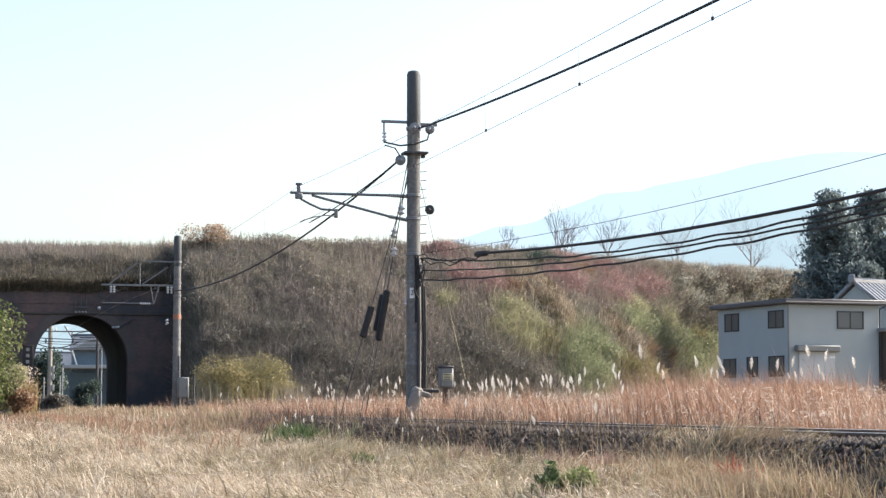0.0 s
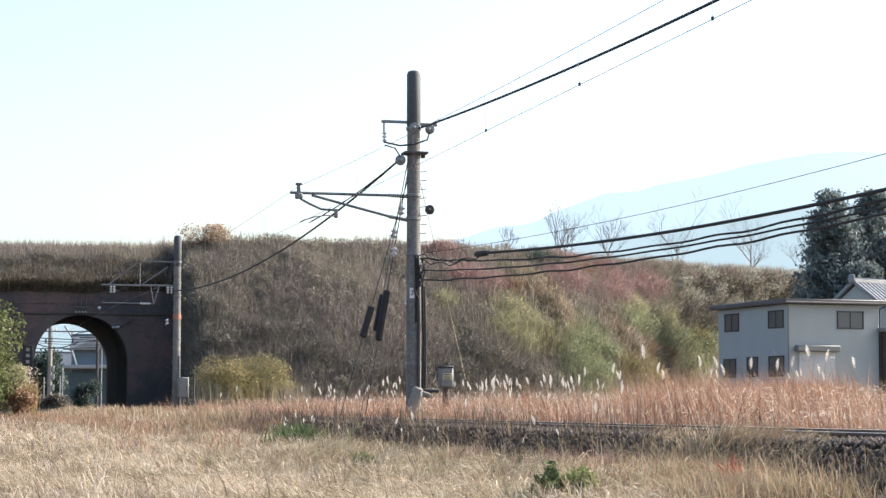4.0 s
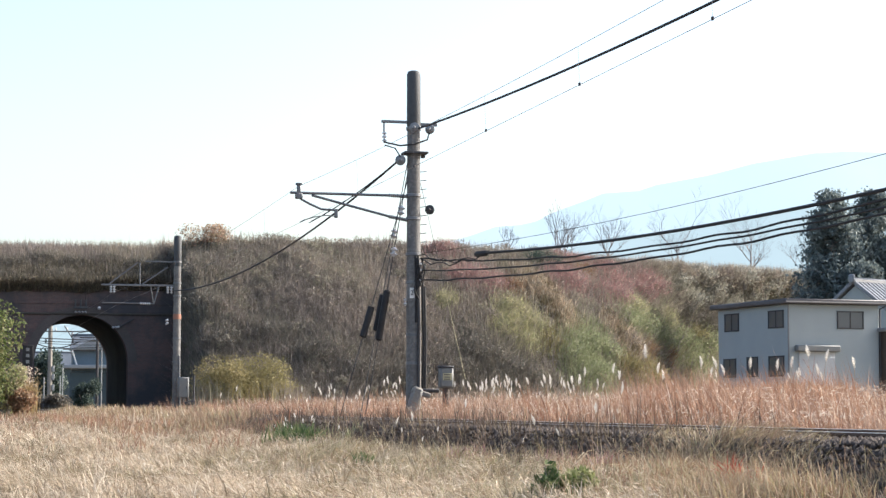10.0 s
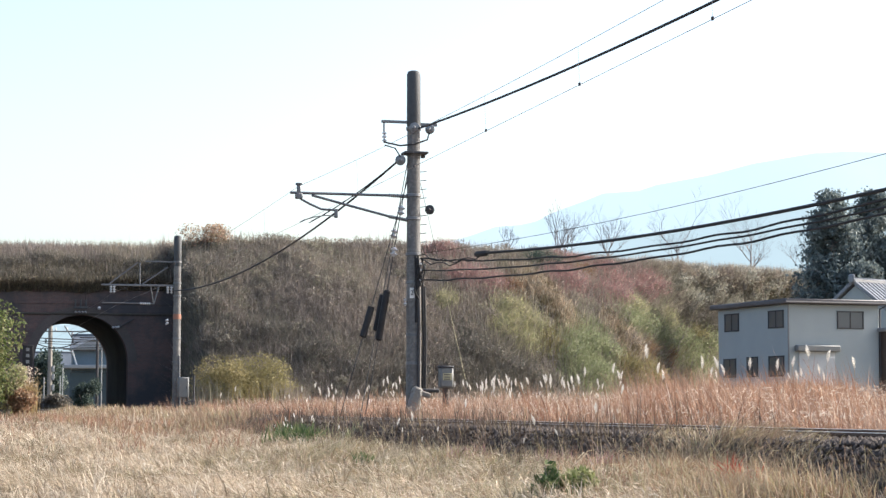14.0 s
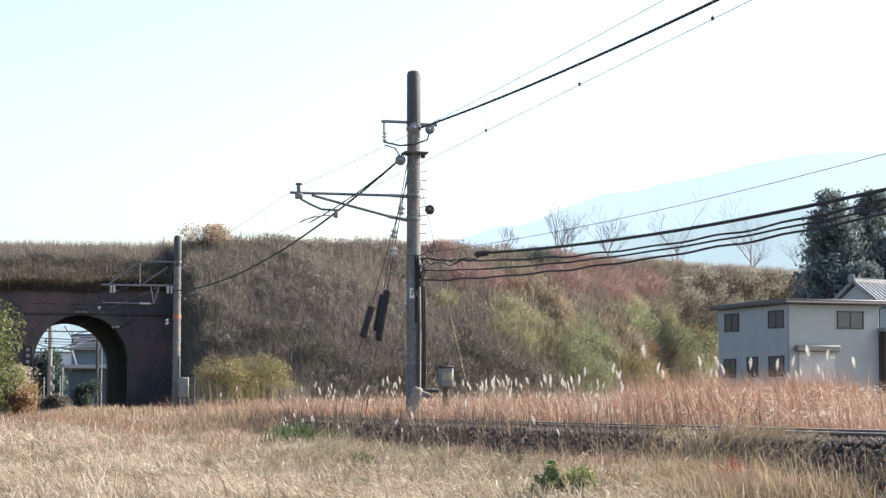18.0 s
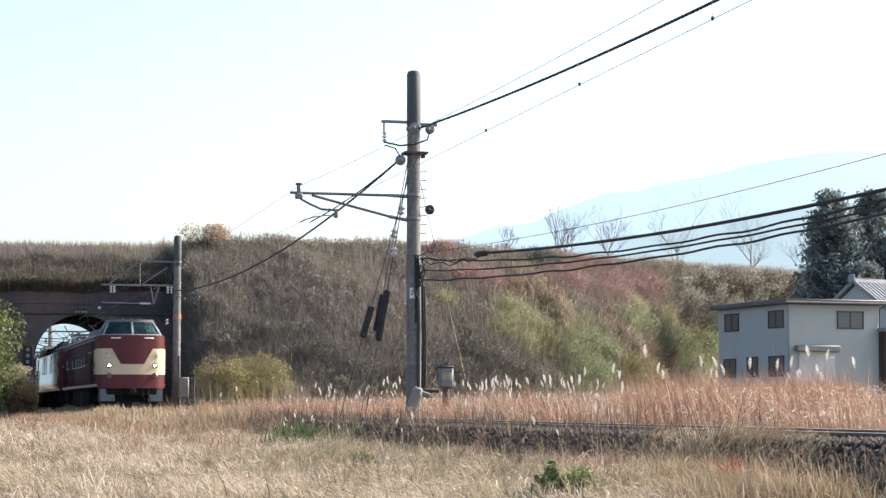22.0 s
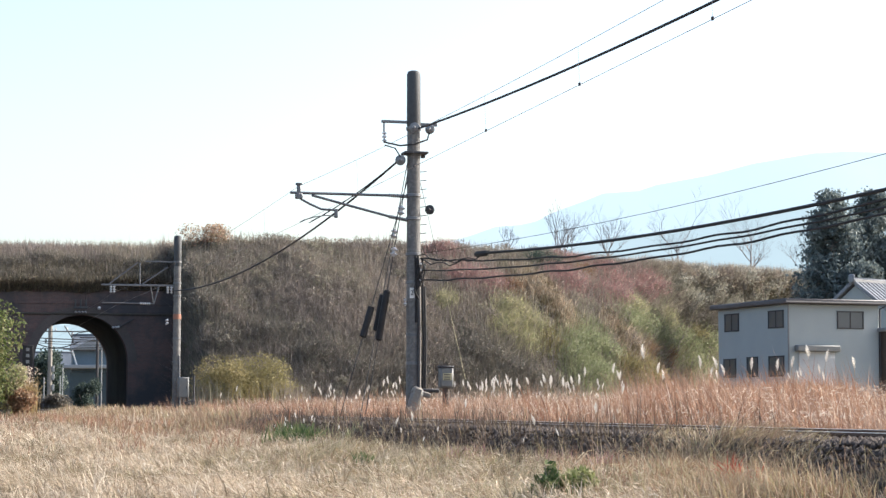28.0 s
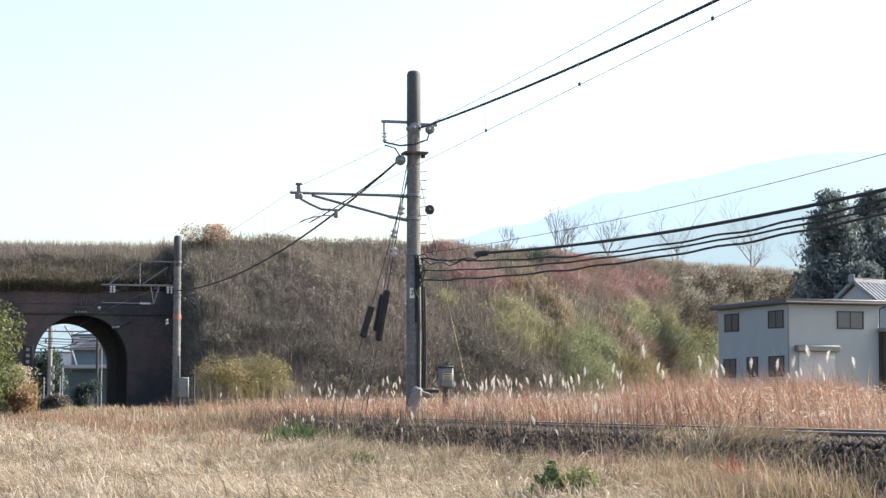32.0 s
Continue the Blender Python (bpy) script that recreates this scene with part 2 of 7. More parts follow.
M_STEMDARK = foliage("dark_dead_stems", [(0.07, 0.055, 0.045), (0.14, 0.1, 0.075), (0.22, 0.16, 0.11)], None, 1, 0.2)
M_STEM = foliage("straw_stem", [(0.35, 0.25, 0.13), (0.5, 0.38, 0.2)], None, 1, 0.3)
M_WOODS = surface("far_woods", (0.035, 0.045, 0.03), (0.09, 0.1, 0.06), 0.95, big=0.02, fine=0.15, bump=0.0)
# Aerial haze is put into the hill as a pale blue glow.
M_HILL = glow("hill_haze_glow", (0.66, 0.86, 0.97), 0.39)
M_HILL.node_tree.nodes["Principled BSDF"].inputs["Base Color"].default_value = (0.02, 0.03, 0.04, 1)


# ---- mesh tools ----
class Geo:
    """Collects vertices and faces of one mesh."""

    def __init__(self):
        self.v, self.f = [], []

    def add(self, vs, fs):
        k = len(self.v)
        self.v += [tuple(p) for p in vs]
        self.f += [tuple(i + k for i in f) for f in fs]
        return self

    def box(self, c, s, b=0.0, m=None):
        hx, hy, hz = (d / 2 for d in s)
        b = min(b, hx * 0.9, hy * 0.9, hz * 0.9)
        vs, fs = [], []
        if b <= 0:
            vs = [Vector((x, y, z)) for x in (-hx, hx) for y in (-hy, hy) for z in (-hz, hz)]
            fs = [(0, 1, 3, 2), (4, 6, 7, 5), (0, 4, 5, 1), (2, 3, 7, 6), (0, 2, 6, 4), (1, 5, 7, 3)]
        else:
            idx = {}
            for sx in (-1, 1):
                for sy in (-1, 1):
                    for sz in (-1, 1):
                        for ax in range(3):
                            p = [sx * (hx - b), sy * (hy - b), sz * (hz - b)]
                            p[ax] = (sx * hx, sy * hy, sz * hz)[ax]
                            idx[(sx, sy, sz, ax)] = len(vs)
                            vs.append(Vector(p))
            o = (-1, 1)
            for ax in range(3):
                u, w = (ax + 1) % 3, (ax + 2) % 3
                for sg in o:
                    q = []
                    for su, sw in ((-1, -1), (1, -1), (1, 1), (-1, 1)):
                        k = [0, 0, 0]
                        k[ax], k[u], k[w] = sg, su, sw
                        q.append(idx[(*k, ax)])
                    fs.append(q if sg > 0 else q[::-1])
                for su in o:
                    for sw in o:
                        k0, k1 = [0, 0, 0], [0, 0, 0]
                        k0[ax], k0[u], k0[w] = -1, su, sw
                        k1[ax], k1[u], k1[w] = 1, su, sw
                        q = [idx[(*k0, u)], idx[(*k1, u)], idx[(*k1, w)], idx[(*k0, w)]]
                        fs.append(q if su * sw > 0 else q[::-1])
            for sx in o:
                for sy in o:
                    for sz in o:
                        q = [idx[(sx, sy, sz, a)] for a in range(3)]
                        fs.append(q if sx * sy * sz > 0 else q[::-1])
        t = Matrix.Translation(c) @ m if m is not None else Matrix.Translation(c)
        return self.add([t @ p for p in vs], fs)

    def tube(self, pts, r, n=8, r2=None):
        pts = [Vector(p) for p in pts]
        m = len(pts)
        rs = r if isinstance(r, (list, tuple)) else [r + (r2 - r) * i / (m - 1) if r2 is not None else r for i in range(m)]
        vs, fs = [], []
        side = None
        for i, p in enumerate(pts):
            d = (pts[min(i + 1, m - 1)] - pts[max(i - 1, 0)]).normalized()
            if side is None:
                side = d.orthogonal().normalized()
            side = (side - d * side.dot(d)).normalized()
            up = d.cross(side)
            vs += [p + (side * math.cos(2 * math.pi * k / n) + up * math.sin(2 * math.pi * k / n)) * rs[i] for k in range(n)]
        for i in range(m - 1):
            fs += [(i * n + k, i * n + (k + 1) % n, (i + 1) * n + (k + 1) % n, (i + 1) * n + k) for k in range(n)]
        fs += [tuple(range(n))[::-1], tuple((m - 1) * n + k for k in range(n))]
        return self.add(vs, fs)

    def lathe(self, prof, a, b, n=12):
        """Turns (distance along a to b from 0 to 1, radius) round the line a-b."""
        a, b = Vector(a), Vector(b)
        return self.tube([a.lerp(b, t) for t, _ in prof], [max(r, 0.0005) for _, r in prof], n)

    def prism(self, poly, lo, hi, place):
        """A flat outline, drawn from lo to hi; place(u, v, w) gives the point."""
        n = len(poly)
        vs = [place(u, v, lo) for u, v in poly] + [place(u, v, hi) for u, v in poly]
        fs = [tuple(range(n))[::-1], tuple(range(n, 2 * n))]
        fs += [(i, (i + 1) % n, n + (i + 1) % n, n + i) for i in range(n)]
        return self.add(vs, fs)

    def mesh(self, name, m, smooth=True, fix=True):
        me = bpy.data.meshes.new(name)
        me.from_pydata(self.v, [], self.f)
        if fix:
            bm = bmesh.new()
            bm.from_mesh(me)
            bmesh.ops.recalc_face_normals(bm, faces=bm.faces)
            bm.to_mesh(me)
            bm.free()
        if smooth:
            me.polygons.foreach_set("use_smooth", [True] * len(me.polygons))
            me.set_sharp_from_angle(angle=radians(38))
        me.materials.append(m)
        return me


def thing(name, at, label, category, group="", kind=""):
    ob = new(name)
    ob.matrix_basis = at if isinstance(at, Matrix) else Matrix.Translation(at)
    return tagged(ob, label, category, group, kind)


def part(name, g, m, parent, label="", smooth=True):
    ob = new(name, g.mesh(name, m, smooth) if isinstance(g, Geo) else g)
    ob.parent = parent
    return tagged(ob, label, kind="stuff" if name in ("leaves", "greenery", "needles", "twig_crown", "woody_stem") else "")


def solo(name, g, m, label, category="", kind="", group="", smooth=True):
    return tagged(new(name, g.mesh(name, m, smooth)), label, category, group, kind)


def raw_mesh(name, verts, sizes, loops, m):
    """A large mesh straight from arrays."""
    me = bpy.data.meshes.new(name)
    me.vertices.add(len(verts))
    me.vertices.foreach_set("co", np.asarray(verts, np.float32).ravel())
    me.loops.add(len(loops))
    me.loops.foreach_set("vertex_index", np.asarray(loops, np.int32))
    me.polygons.add(len(sizes))
    starts = np.concatenate(([0], np.cumsum(sizes)[:-1])).astype(np.int32)
    me.polygons.foreach_set("loop_start", starts)
    me.polygons.foreach_set("loop_total", np.asarray(sizes, np.int32))
    me.update(calc_edges=True)
    me.materials.append(m)
    return me


def blades(name, base, height, width, lean, m, seed=1, wind=(0, 0), lying=0.0, bent=True):
    """Tapering blades standing on the given points, bent, or straight for far growth."""
    rng = np.random.default_rng(seed)
    n = len(base)
    ang = rng.uniform(0, 2 * np.pi, n)
    side = np.stack([np.cos(ang), np.sin(ang), np.zeros(n)], 1)
    tl = rng.uniform(0, 2 * np.pi, n)
    amt = np.abs(rng.normal(0, lean, n))
    flat = rng.random(n) < lying
    amt = np.where(flat, rng.uniform(1.2, 3.0, n), amt)
    height = np.where(flat, height * 0.4, height)
    out = np.stack([np.cos(tl) * amt + wind[0], np.sin(tl) * amt + wind[1], np.ones(n)], 1)
    h = height[:, None]
    w = side * (width[:, None] / 2)
    mid = base + out * h * np.array([0.35, 0.35, 0.6])
    tip = base + out * h * np.array([1, 1, 1 - 0.0]) - np.array([0, 0, 1]) * (np.minimum(amt, 0.9)[:, None] ** 2) * h * 0.45
    if not bent:
        return raw_mesh(name, np.stack([base - w, base + w, tip], 1).reshape(-1, 3), np.full(n, 3), np.arange(3 * n), m)
    v = np.stack([base - w, base + w, mid + w * 0.8, mid - w * 0.8, tip], 1).reshape(-1, 3)
    k = (np.arange(n) * 5)[:, None]
    loops = (k + np.array([0, 1, 2, 3, 3, 2, 4])).ravel()
    sizes = np.tile([4, 3], n)
    return raw_mesh(name, v, sizes, loops, m)


def leaves(name, pts, size, m, seed=1, long=2.2, droop=0.0):
    """Small leaf-shaped rhombs, turned at random, on the given points."""
    rng = np.random.default_rng(seed)
    n = len(pts)
    a = rng.normal(size=(n, 3))
    a[:, 2] -= droop
    a /= np.linalg.norm(a, axis=1)[:, None]
    b = np.cross(a, rng.normal(size=(n, 3)))
    b /= np.linalg.norm(b, axis=1)[:, None]
    s = (size * rng.uniform(0.6, 1.4, n))[:, None]
    a, b = a * s * long / 2, b * s / 2
    v = np.stack([pts - a, pts + b, pts + a, pts - b], 1).reshape(-1, 3)
    loops = np.arange(4 * n)
    return raw_mesh(name, v, np.full(n, 4), loops, m)


def wobble(x, y, f, s=0.0):
    """A smooth uneven field of about -1 to 1."""
    return (np.sin(x * f + 1.7 * np.sin(y * f * 0.7 + s)) + np.sin(y * f * 1.3 + 2.1 * np.sin(x * f * 0.6 + 2 * s) + s)
            + 0.6 * np.sin((x + y) * f * 2.3 + s)) / 2.6


def cam_xy(x, y):
    """Metres to the right of and away from the camera, in the world's axes."""
    c, s = math.cos(radians(PSI)), math.sin(radians(PSI))
    return x * c + y * s, -x * s + y * c


# ---- ground ----
def ground_z(a, s):
    """Height of the ground across (a) and along (s) the track."""
    a, s = np.asarray(a, float), np.asarray(s, float)
    rise = np.clip((s - 22) / 34, 0, 1)
    rise = rise * rise * (3 - 2 * rise)
    near = -0.8 + 0.42 * rise + 0.05 * wobble(a, s, 0.5) + 0.035 * wobble(a, s, 2.4, 1.0)
    far = -0.3 + 0.06 * wobble(a, s, 0.3, 2.0)
    d = a - C
    bed = np.where((d < -0.75) & (d > -3), -0.11, -0.2)
    k = np.clip((-d - 1.5) / 0.55, 0, 1)
    foot = np.maximum(near, -0.5 + 0.04 * wobble(a, s, 1.3))
    low = foot + (near - foot) * np.clip((-d - 2.6) / 2.2, 0, 1)
    z = np.where(d < 0, bed + (low - bed) * k, bed + (far - bed) * np.clip((d - 1.5) / 0.6, 0, 1))
    return np.where(s > 108, np.where(np.abs(d) > 1.5, -0.35, bed), z)


def ground_sheet():
    xs = np.unique(np.concatenate([np.linspace(-3000, -60, 10), np.linspace(-60, 0, 31), np.arange(0, 14, 0.25), np.linspace(14, 80, 45), np.linspace(80, 4000, 12)]))
    ys = np.unique(np.concatenate([np.linspace(-400, -20, 8), np.arange(-20, 10, 1.0), np.arange(10, 40, 0.4), np.arange(40, 110, 1.0), np.linspace(110, 400, 30), np.linspace(400, 4500, 10)]))
    A, S = np.meshgrid(xs, ys, indexing="ij")
    Z = ground_z(A, S)
    v = np.stack([A, S, Z], -1).reshape(-1, 3)
    n, m = len(xs), len(ys)
    i, j = np.meshgrid(np.arange(n - 1), np.arange(m - 1), indexing="ij")
    k = (i * m + j).ravel()
    loops = np.stack([k, k + m, k + m + 1, k + 1], 1).ravel()
    me = raw_mesh("ground", v, np.full(len(k), 4), loops, M_EARTH)
    me.polygons.foreach_set("use_smooth", [True] * len(me.polygons))
    return tagged(new("ground", me), "dry earth field under withered grass beside the railway", "ground", kind="structure")


ground_sheet()

# ---- track ----
track = thing("railway_track", (0, 0, 0), "single railway track on dark ballast with worn rails", "railway track", kind="structure")
RAIL = [(-0.065, -0.15), (0.065, -0.15), (0.065, -0.135), (0.012, -0.12), (0.012, -0.04), (0.034, -0.03), (0.034, -0.004),
        (-0.034, -0.004), (-0.034, -0.03), (-0.012, -0.04), (-0.012, -0.12), (-0.065, -0.135)]
for sg in (-1, 1):
    x0 = C + sg * 0.5645
    r = part("rail", Geo().prism(RAIL, -220, 900, lambda u, v, w, x0=x0: (x0 + u, w, v)), M_RAILSIDE, track, "rusty steel rail", False)
    part("rail_head", Geo().box((x0, 340, -0.003), (0.05, 1120, 0.008)), M_RAILTOP, r, "bright worn running surface", False)
bed = Geo().prism([(-2.5, -0.75), (2.2, -0.5), (1.5, -0.18), (0.75, -0.17), (-0.72, -0.17), (-0.85, -0.1), (-1.5, -0.11)], -220, 900, lambda u, v, w: (C + u, w, v - 0.012))
part("ballast_bed", bed, M_BALLAST, track, "dark crushed stone bed", False)
slp = Geo().box((0, 0, 0), (2.0, 0.22, 0.16), 0.02).mesh("sleeper", M_SLEEPER)
for i in range(200):
    ob = part("sleeper", slp, M_SLEEPER, track)
    ob.location = (C, -2 + i * 0.62, -0.225)


def stones():
    rng = np.random.default_rng(5)
    n = 17000
    s = 14 + 40 * rng.random(n) ** 1.3
    a = C + np.where(rng.random(n) < 0.75, rng.uniform(-2.15, -0.65, n), rng.uniform(-0.6, 1.6, n))
    z = ground_z(a, s) + 0.035
    base = np.stack([a, s, z], 1)
    octa = np.array([(1, 0, 0), (0, 1, 0), (-1, 0, 0), (0, -1, 0), (0, 0, 1), (0, 0, -0.6)])
    v = base[:, None, :] + octa[None] * rng.uniform(0.5, 1.4, (n, 6, 1)) * rng.uniform(0.02, 0.055, (n, 1, 1))
    f = np.array([(0, 1, 4), (1, 2, 4), (2, 3, 4), (3, 0, 4), (1, 0, 5), (2, 1, 5), (3, 2, 5), (0, 3, 5)])
    loops = (np.arange(n)[:, None, None] * 6 + f[None]).ravel()
    return raw_mesh("ballast_stones", v.reshape(-1, 3), np.full(n * 8, 3), loops, M_BALLAST)


tagged(part("ballast_stones", stones(), None, track, "loose angular dark stones"), kind="stuff")

# ---- tunnel under the raised river ----
PS, PE = 116.0, 129.0     # the two mouths
AR, AZ = 2.6, 2.75        # half width and springing height of the arch


def arch(r, n=28):
    return [(r * math.cos(math.pi * i / n), AZ + r * math.sin(math.pi * i / n)) for i in range(n + 1)]


def portal(name, s, thick, mw):
    """A brick head wall pierced by the arch, with ring, cornice and coping."""
    w = thing(name, (C, s, 0), "sooty red brick tunnel head wall with an arched mouth", "tunnel portal", kind="structure")
    g = Geo()
    L, R, T, Bz = -8.5, 6.4, 7.0, -0.5
    pts = [(AR, Bz)] + arch(AR) + [(-AR, Bz)]
    outer = []
    for x, z in pts:
        if z <= AZ:
            outer.append((R if x > 0 else L, z))
        else:
            ang = math.atan2(z - AZ, x)
            k = min((R if x > 0 else -L) / max(abs(math.cos(ang)), 1e-6), (T - AZ) / max(math.sin(ang), 1e-6))
            outer.append((k * math.cos(ang), AZ + k * math.sin(ang)))
    n = len(pts)
    vs = [(x, y, z) for y in (0, thick) for ring in (pts, outer) for x, z in ring]
    fs = []
    for i in range(n - 1):
        fs += [(i, i + 1, n + i + 1, n + i), (2 * n + i, 3 * n + i, 3 * n + i + 1, 2 * n + i + 1)]
        fs += [(i, 2 * n + i, 2 * n + i + 1, i + 1), (n + i, n + i + 1, 3 * n + i + 1, 3 * n + i)]
    g.add(vs, fs)
    for i in range(n - 1):
        (xa, za), (xb, zb) = outer[i], outer[i + 1]
        if abs(abs(za - T)) > 1e-6 and abs(zb - T) < 1e-6 or abs(za - T) < 1e-6 and abs(zb - T) > 1e-6:
            cx = R if xa > 0 else L
            g.add([(xa, 0, za), (xb, 0, zb), (cx, 0, T), (xa, thick, za), (xb, thick, zb), (cx, thick, T)], [(0, 1, 2), (3, 5, 4)])
    part("brick_wall", g, M_BRICK, w, "sooty red-brown brickwork", False)
    sg = -1 if mw else 1
    y0 = 0 if mw else thick
    for i in range(34):
        a0, a1 = math.pi * (i + 0.02) / 34, math.pi * (i + 0.98) / 34
        poly = [(r * math.cos(a), AZ + r * math.sin(a)) for r, a in ((AR + 0.01, a0), (AR + 0.5, a0), (AR + 0.5, a1), (AR + 0.01, a1))]
        part("arch_stone", Geo().prism(poly, y0 - 0.03, y0 + 0.02, lambda u, v, ww: (u, ww, v)), M_ARCH, w, "", False)
    part("cornice", Geo().box(((L + R) / 2, y0 + sg * 0.03, 5.42), (R - L, 0.12, 0.12), 0.03), M_STONE, w, "projecting dark stone cornice")
    part("coping", Geo().box(((L + R) / 2, y0 - sg * 0.06, 6.9), (R - L, 0.3, 0.26), 0.04), M_STONE, w, "dark stone coping")
    for i in range(12):
        part("parapet_block", Geo().box((L + 0.62 + i * 1.24, y0 + sg * 0.012, 6.3), (1.236, 0.05, 0.66), 0.006), M_BRICK, w)
    return w


M_ARCH = surface("arch_ring_brick", (0.0638, 0.0562, 0.0547), (0.101, 0.084, 0.0788), 0.92, big=0.8, fine=16, bump=0.4)
portal("tunnel_portal_1", PS, 0.7, True)
portal("tunnel_portal_2", PE - 0.7, 0.7, False)
g = Geo()
prof = [(AR, -0.5)] + arch(AR) + [(-AR, -0.5)]
prof2 = [(AR + 0.5, -0.5)] + arch(AR + 0.5) + [(-AR - 0.5, -0.5)]
n = len(prof)
for ya, yb in ((PS + 0.7, PE - 0.7),):
    vs = [(C + x, y, z) for y in (ya, yb) for p in (prof, prof2) for x, z in p]
    g.add(vs, [(i, i + 1, 2 * n + i + 1, 2 * n + i) for i in range(n - 1)] + [(n + i, 3 * n + i, 3 * n + i + 1, n + i + 1) for i in range(n - 1)])
solo("tunnel_vault", g, M_VAULT, "sooty brick barrel vault, the tunnel shade put into its dark colour", "tunnel vault", "structure")

# ---- the raised river bank ----
CREST = ([-70, -20, 2, 14.4, 15.2, 22, 30, 36, 43, 60, 85, 140, 260], [121, 121, 121, 121, 117.5, 115.5, 115, 116, 119, 130, 150, 195, 300])
CRZ = ([-70, 14, 20, 30, 36, 43, 60, 85, 260], [9.3, 9.45, 9.45, 9.3, 9.1, 8.8, 8.9, 9.0, 9.0])
FOOT = ([-70, -20, 2, 2.6, 14.2, 15.2, 22, 30, 36, 41, 47, 60, 85, 140, 260], [106, 106, 107, 116.4, 116.4, 104, 102.5, 104, 106, 110, 121, 137, 158, 203, 308])
FTZ = ([-70, 2, 2.6, 14.2, 14.25, 260], [-0.5, -0.5, 6.95, 6.95, -0.5, -0.5])


def bank_point(a, v):
    """v from 0 at the foot over 1 at the crest to 2 across the top and 3 at the far foot."""
    a, v = np.asarray(a, float), np.asarray(v, float)
    f, c, z0, z1 = (np.interp(a, *t) for t in (FOOT, CREST, FTZ, CRZ))
    t = np.clip(v, 0, 1)
    s = f + (c - f) * t + np.clip(v - 1, 0, 1) * 5 + np.clip(v - 2, 0, 1) * np.where(z0 > 0, 3.2, 12)
    bulge = np.sin(np.pi * t) * np.where(z0 > 0, 0.15, 0.8)
    z = z0 + (z1 - z0) * t ** 0.92 + bulge
    z = np.where(v > 2, z1 + (z0 - z1) * np.clip(v - 2, 0, 1), z)
    amp = np.where(z0 > 0, 0.06, 0.14) * np.sin(np.pi * np.clip(v / 3, 0, 1)) ** 0.5
    z = z + amp * wobble(a, s, 0.45) + amp * 0.5 * wobble(a, s, 1.3, 1.0)
    s = s - np.where(z0 > 0, 0, 0.35) * np.sin(np.pi * t) * wobble(a, z, 0.35, 3.0)
    return np.stack([a + 0 * s, s, z], -1)


av = np.unique(np.concatenate([np.linspace(-70, 0, 36), np.arange(0, 64, 0.4), [14.19, 14.21, 14.25, 14.5], np.linspace(64, 260, 60)]))
vv = np.unique(np.concatenate([np.linspace(0, 1, 21), np.linspace(1, 3, 13)]))
A, V = np.meshgrid(av, vv, indexing="ij")
pts = bank_point(A, V).reshape(-1, 3)
i, j = np.meshgrid(np.arange(len(av) - 1), np.arange(len(vv) - 1), indexing="ij")
k = (i * len(vv) + j).ravel()
m_ = len(vv)
me = raw_mesh("embankment", pts, np.full(len(k), 4), np.stack([k, k + m_, k + m_ + 1, k + 1], 1).ravel(), M_SOIL)
me.polygons.foreach_set("use_smooth", [True] * len(me.polygons))
tagged(new("embankment", me), "steep earth bank of a raised river overgrown with brown weeds", "embankment", kind="structure")


def stuff(name, me, label, category):
    return tagged(new(name, me), label, category, kind="stuff")


M_STRAWHEAD = foliage("straw_seed_heads", [(0.629, 0.51, 0.391), (0.748, 0.663, 0.561), (0.51, 0.357, 0.255)], None, 1, 0.4)
rng = np.random.default_rng(11)
# weeds on the bank
n = 215000
a = np.where(rng.random(n) < 0.8, rng.uniform(2, 48, n), rng.uniform(40, 95, n))
a[:9000] = rng.uniform(14.25, 15.4, 9000)
a = np.where((a < 14.2) & (rng.random(n) < 0.8), a + 14, a)
v = np.where(rng.random(n) < 0.86, rng.random(n), rng.uniform(1, 1.25, n))
p = bank_point(a, v)
clump = 0.8 + 0.3 * wobble(a, p[:, 2], 1.9, 0.4) + 0.25 * wobble(a, p[:, 2], 5.0, 1.4)
h = rng.uniform(0.25, 0.85, n) * clump + 0.45 * (rng.random(n) < 0.04)
stuff("bank_weeds", blades("bank_weeds", p - [0, 0, 0.05], h, rng.uniform(0.02, 0.06, n), 0.75, M_SLOPE, 3, bent=False), "tall brown and olive weeds covering the bank", "weeds")
# Lower weeds over the portal are darkened: shade put into their colour.
n = 22000
v = rng.random(n) * 1.08
p = bank_point(rng.uniform(-3, 14.2, n), v)
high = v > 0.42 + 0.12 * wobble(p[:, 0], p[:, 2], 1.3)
for pick, m, sd, lb in ((~high, M_SHADEWEED, 23, "weeds low above the tunnel mouth, shade put into their grey-brown"), (high, M_SLOPE, 33, "golden brown weeds on the crest above the tunnel mouth")):
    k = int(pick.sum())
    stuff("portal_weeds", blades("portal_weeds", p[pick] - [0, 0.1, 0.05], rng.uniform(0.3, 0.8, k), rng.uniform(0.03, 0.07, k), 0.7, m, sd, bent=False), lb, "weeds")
n = 5200
a = rng.uniform(0.7, 15.4, n)
p = np.stack([a, np.full(n, PS - 0.12) + rng.uniform(-0.1, 0.25, n), 6.75 + rng.uniform(-0.1, 0.45, n) + 0.2 * wobble(a, a * 0, 1.1)], 1)
stuff("overhanging_weeds", blades("overhanging_weeds", p, rng.uniform(0.3, 0.75, n), rng.uniform(0.03, 0.06, n), 0.9, M_SHADEWEED, 24, (0, -0.5), 0.35), "weeds hanging over the tunnel head wall, shade put into their colour", "weeds")
# tall dead stalks standing out of the weeds
n = 15000
a = np.where(rng.random(n) < 0.75, rng.uniform(14.3, 48, n), rng.uniform(44, 92, n))
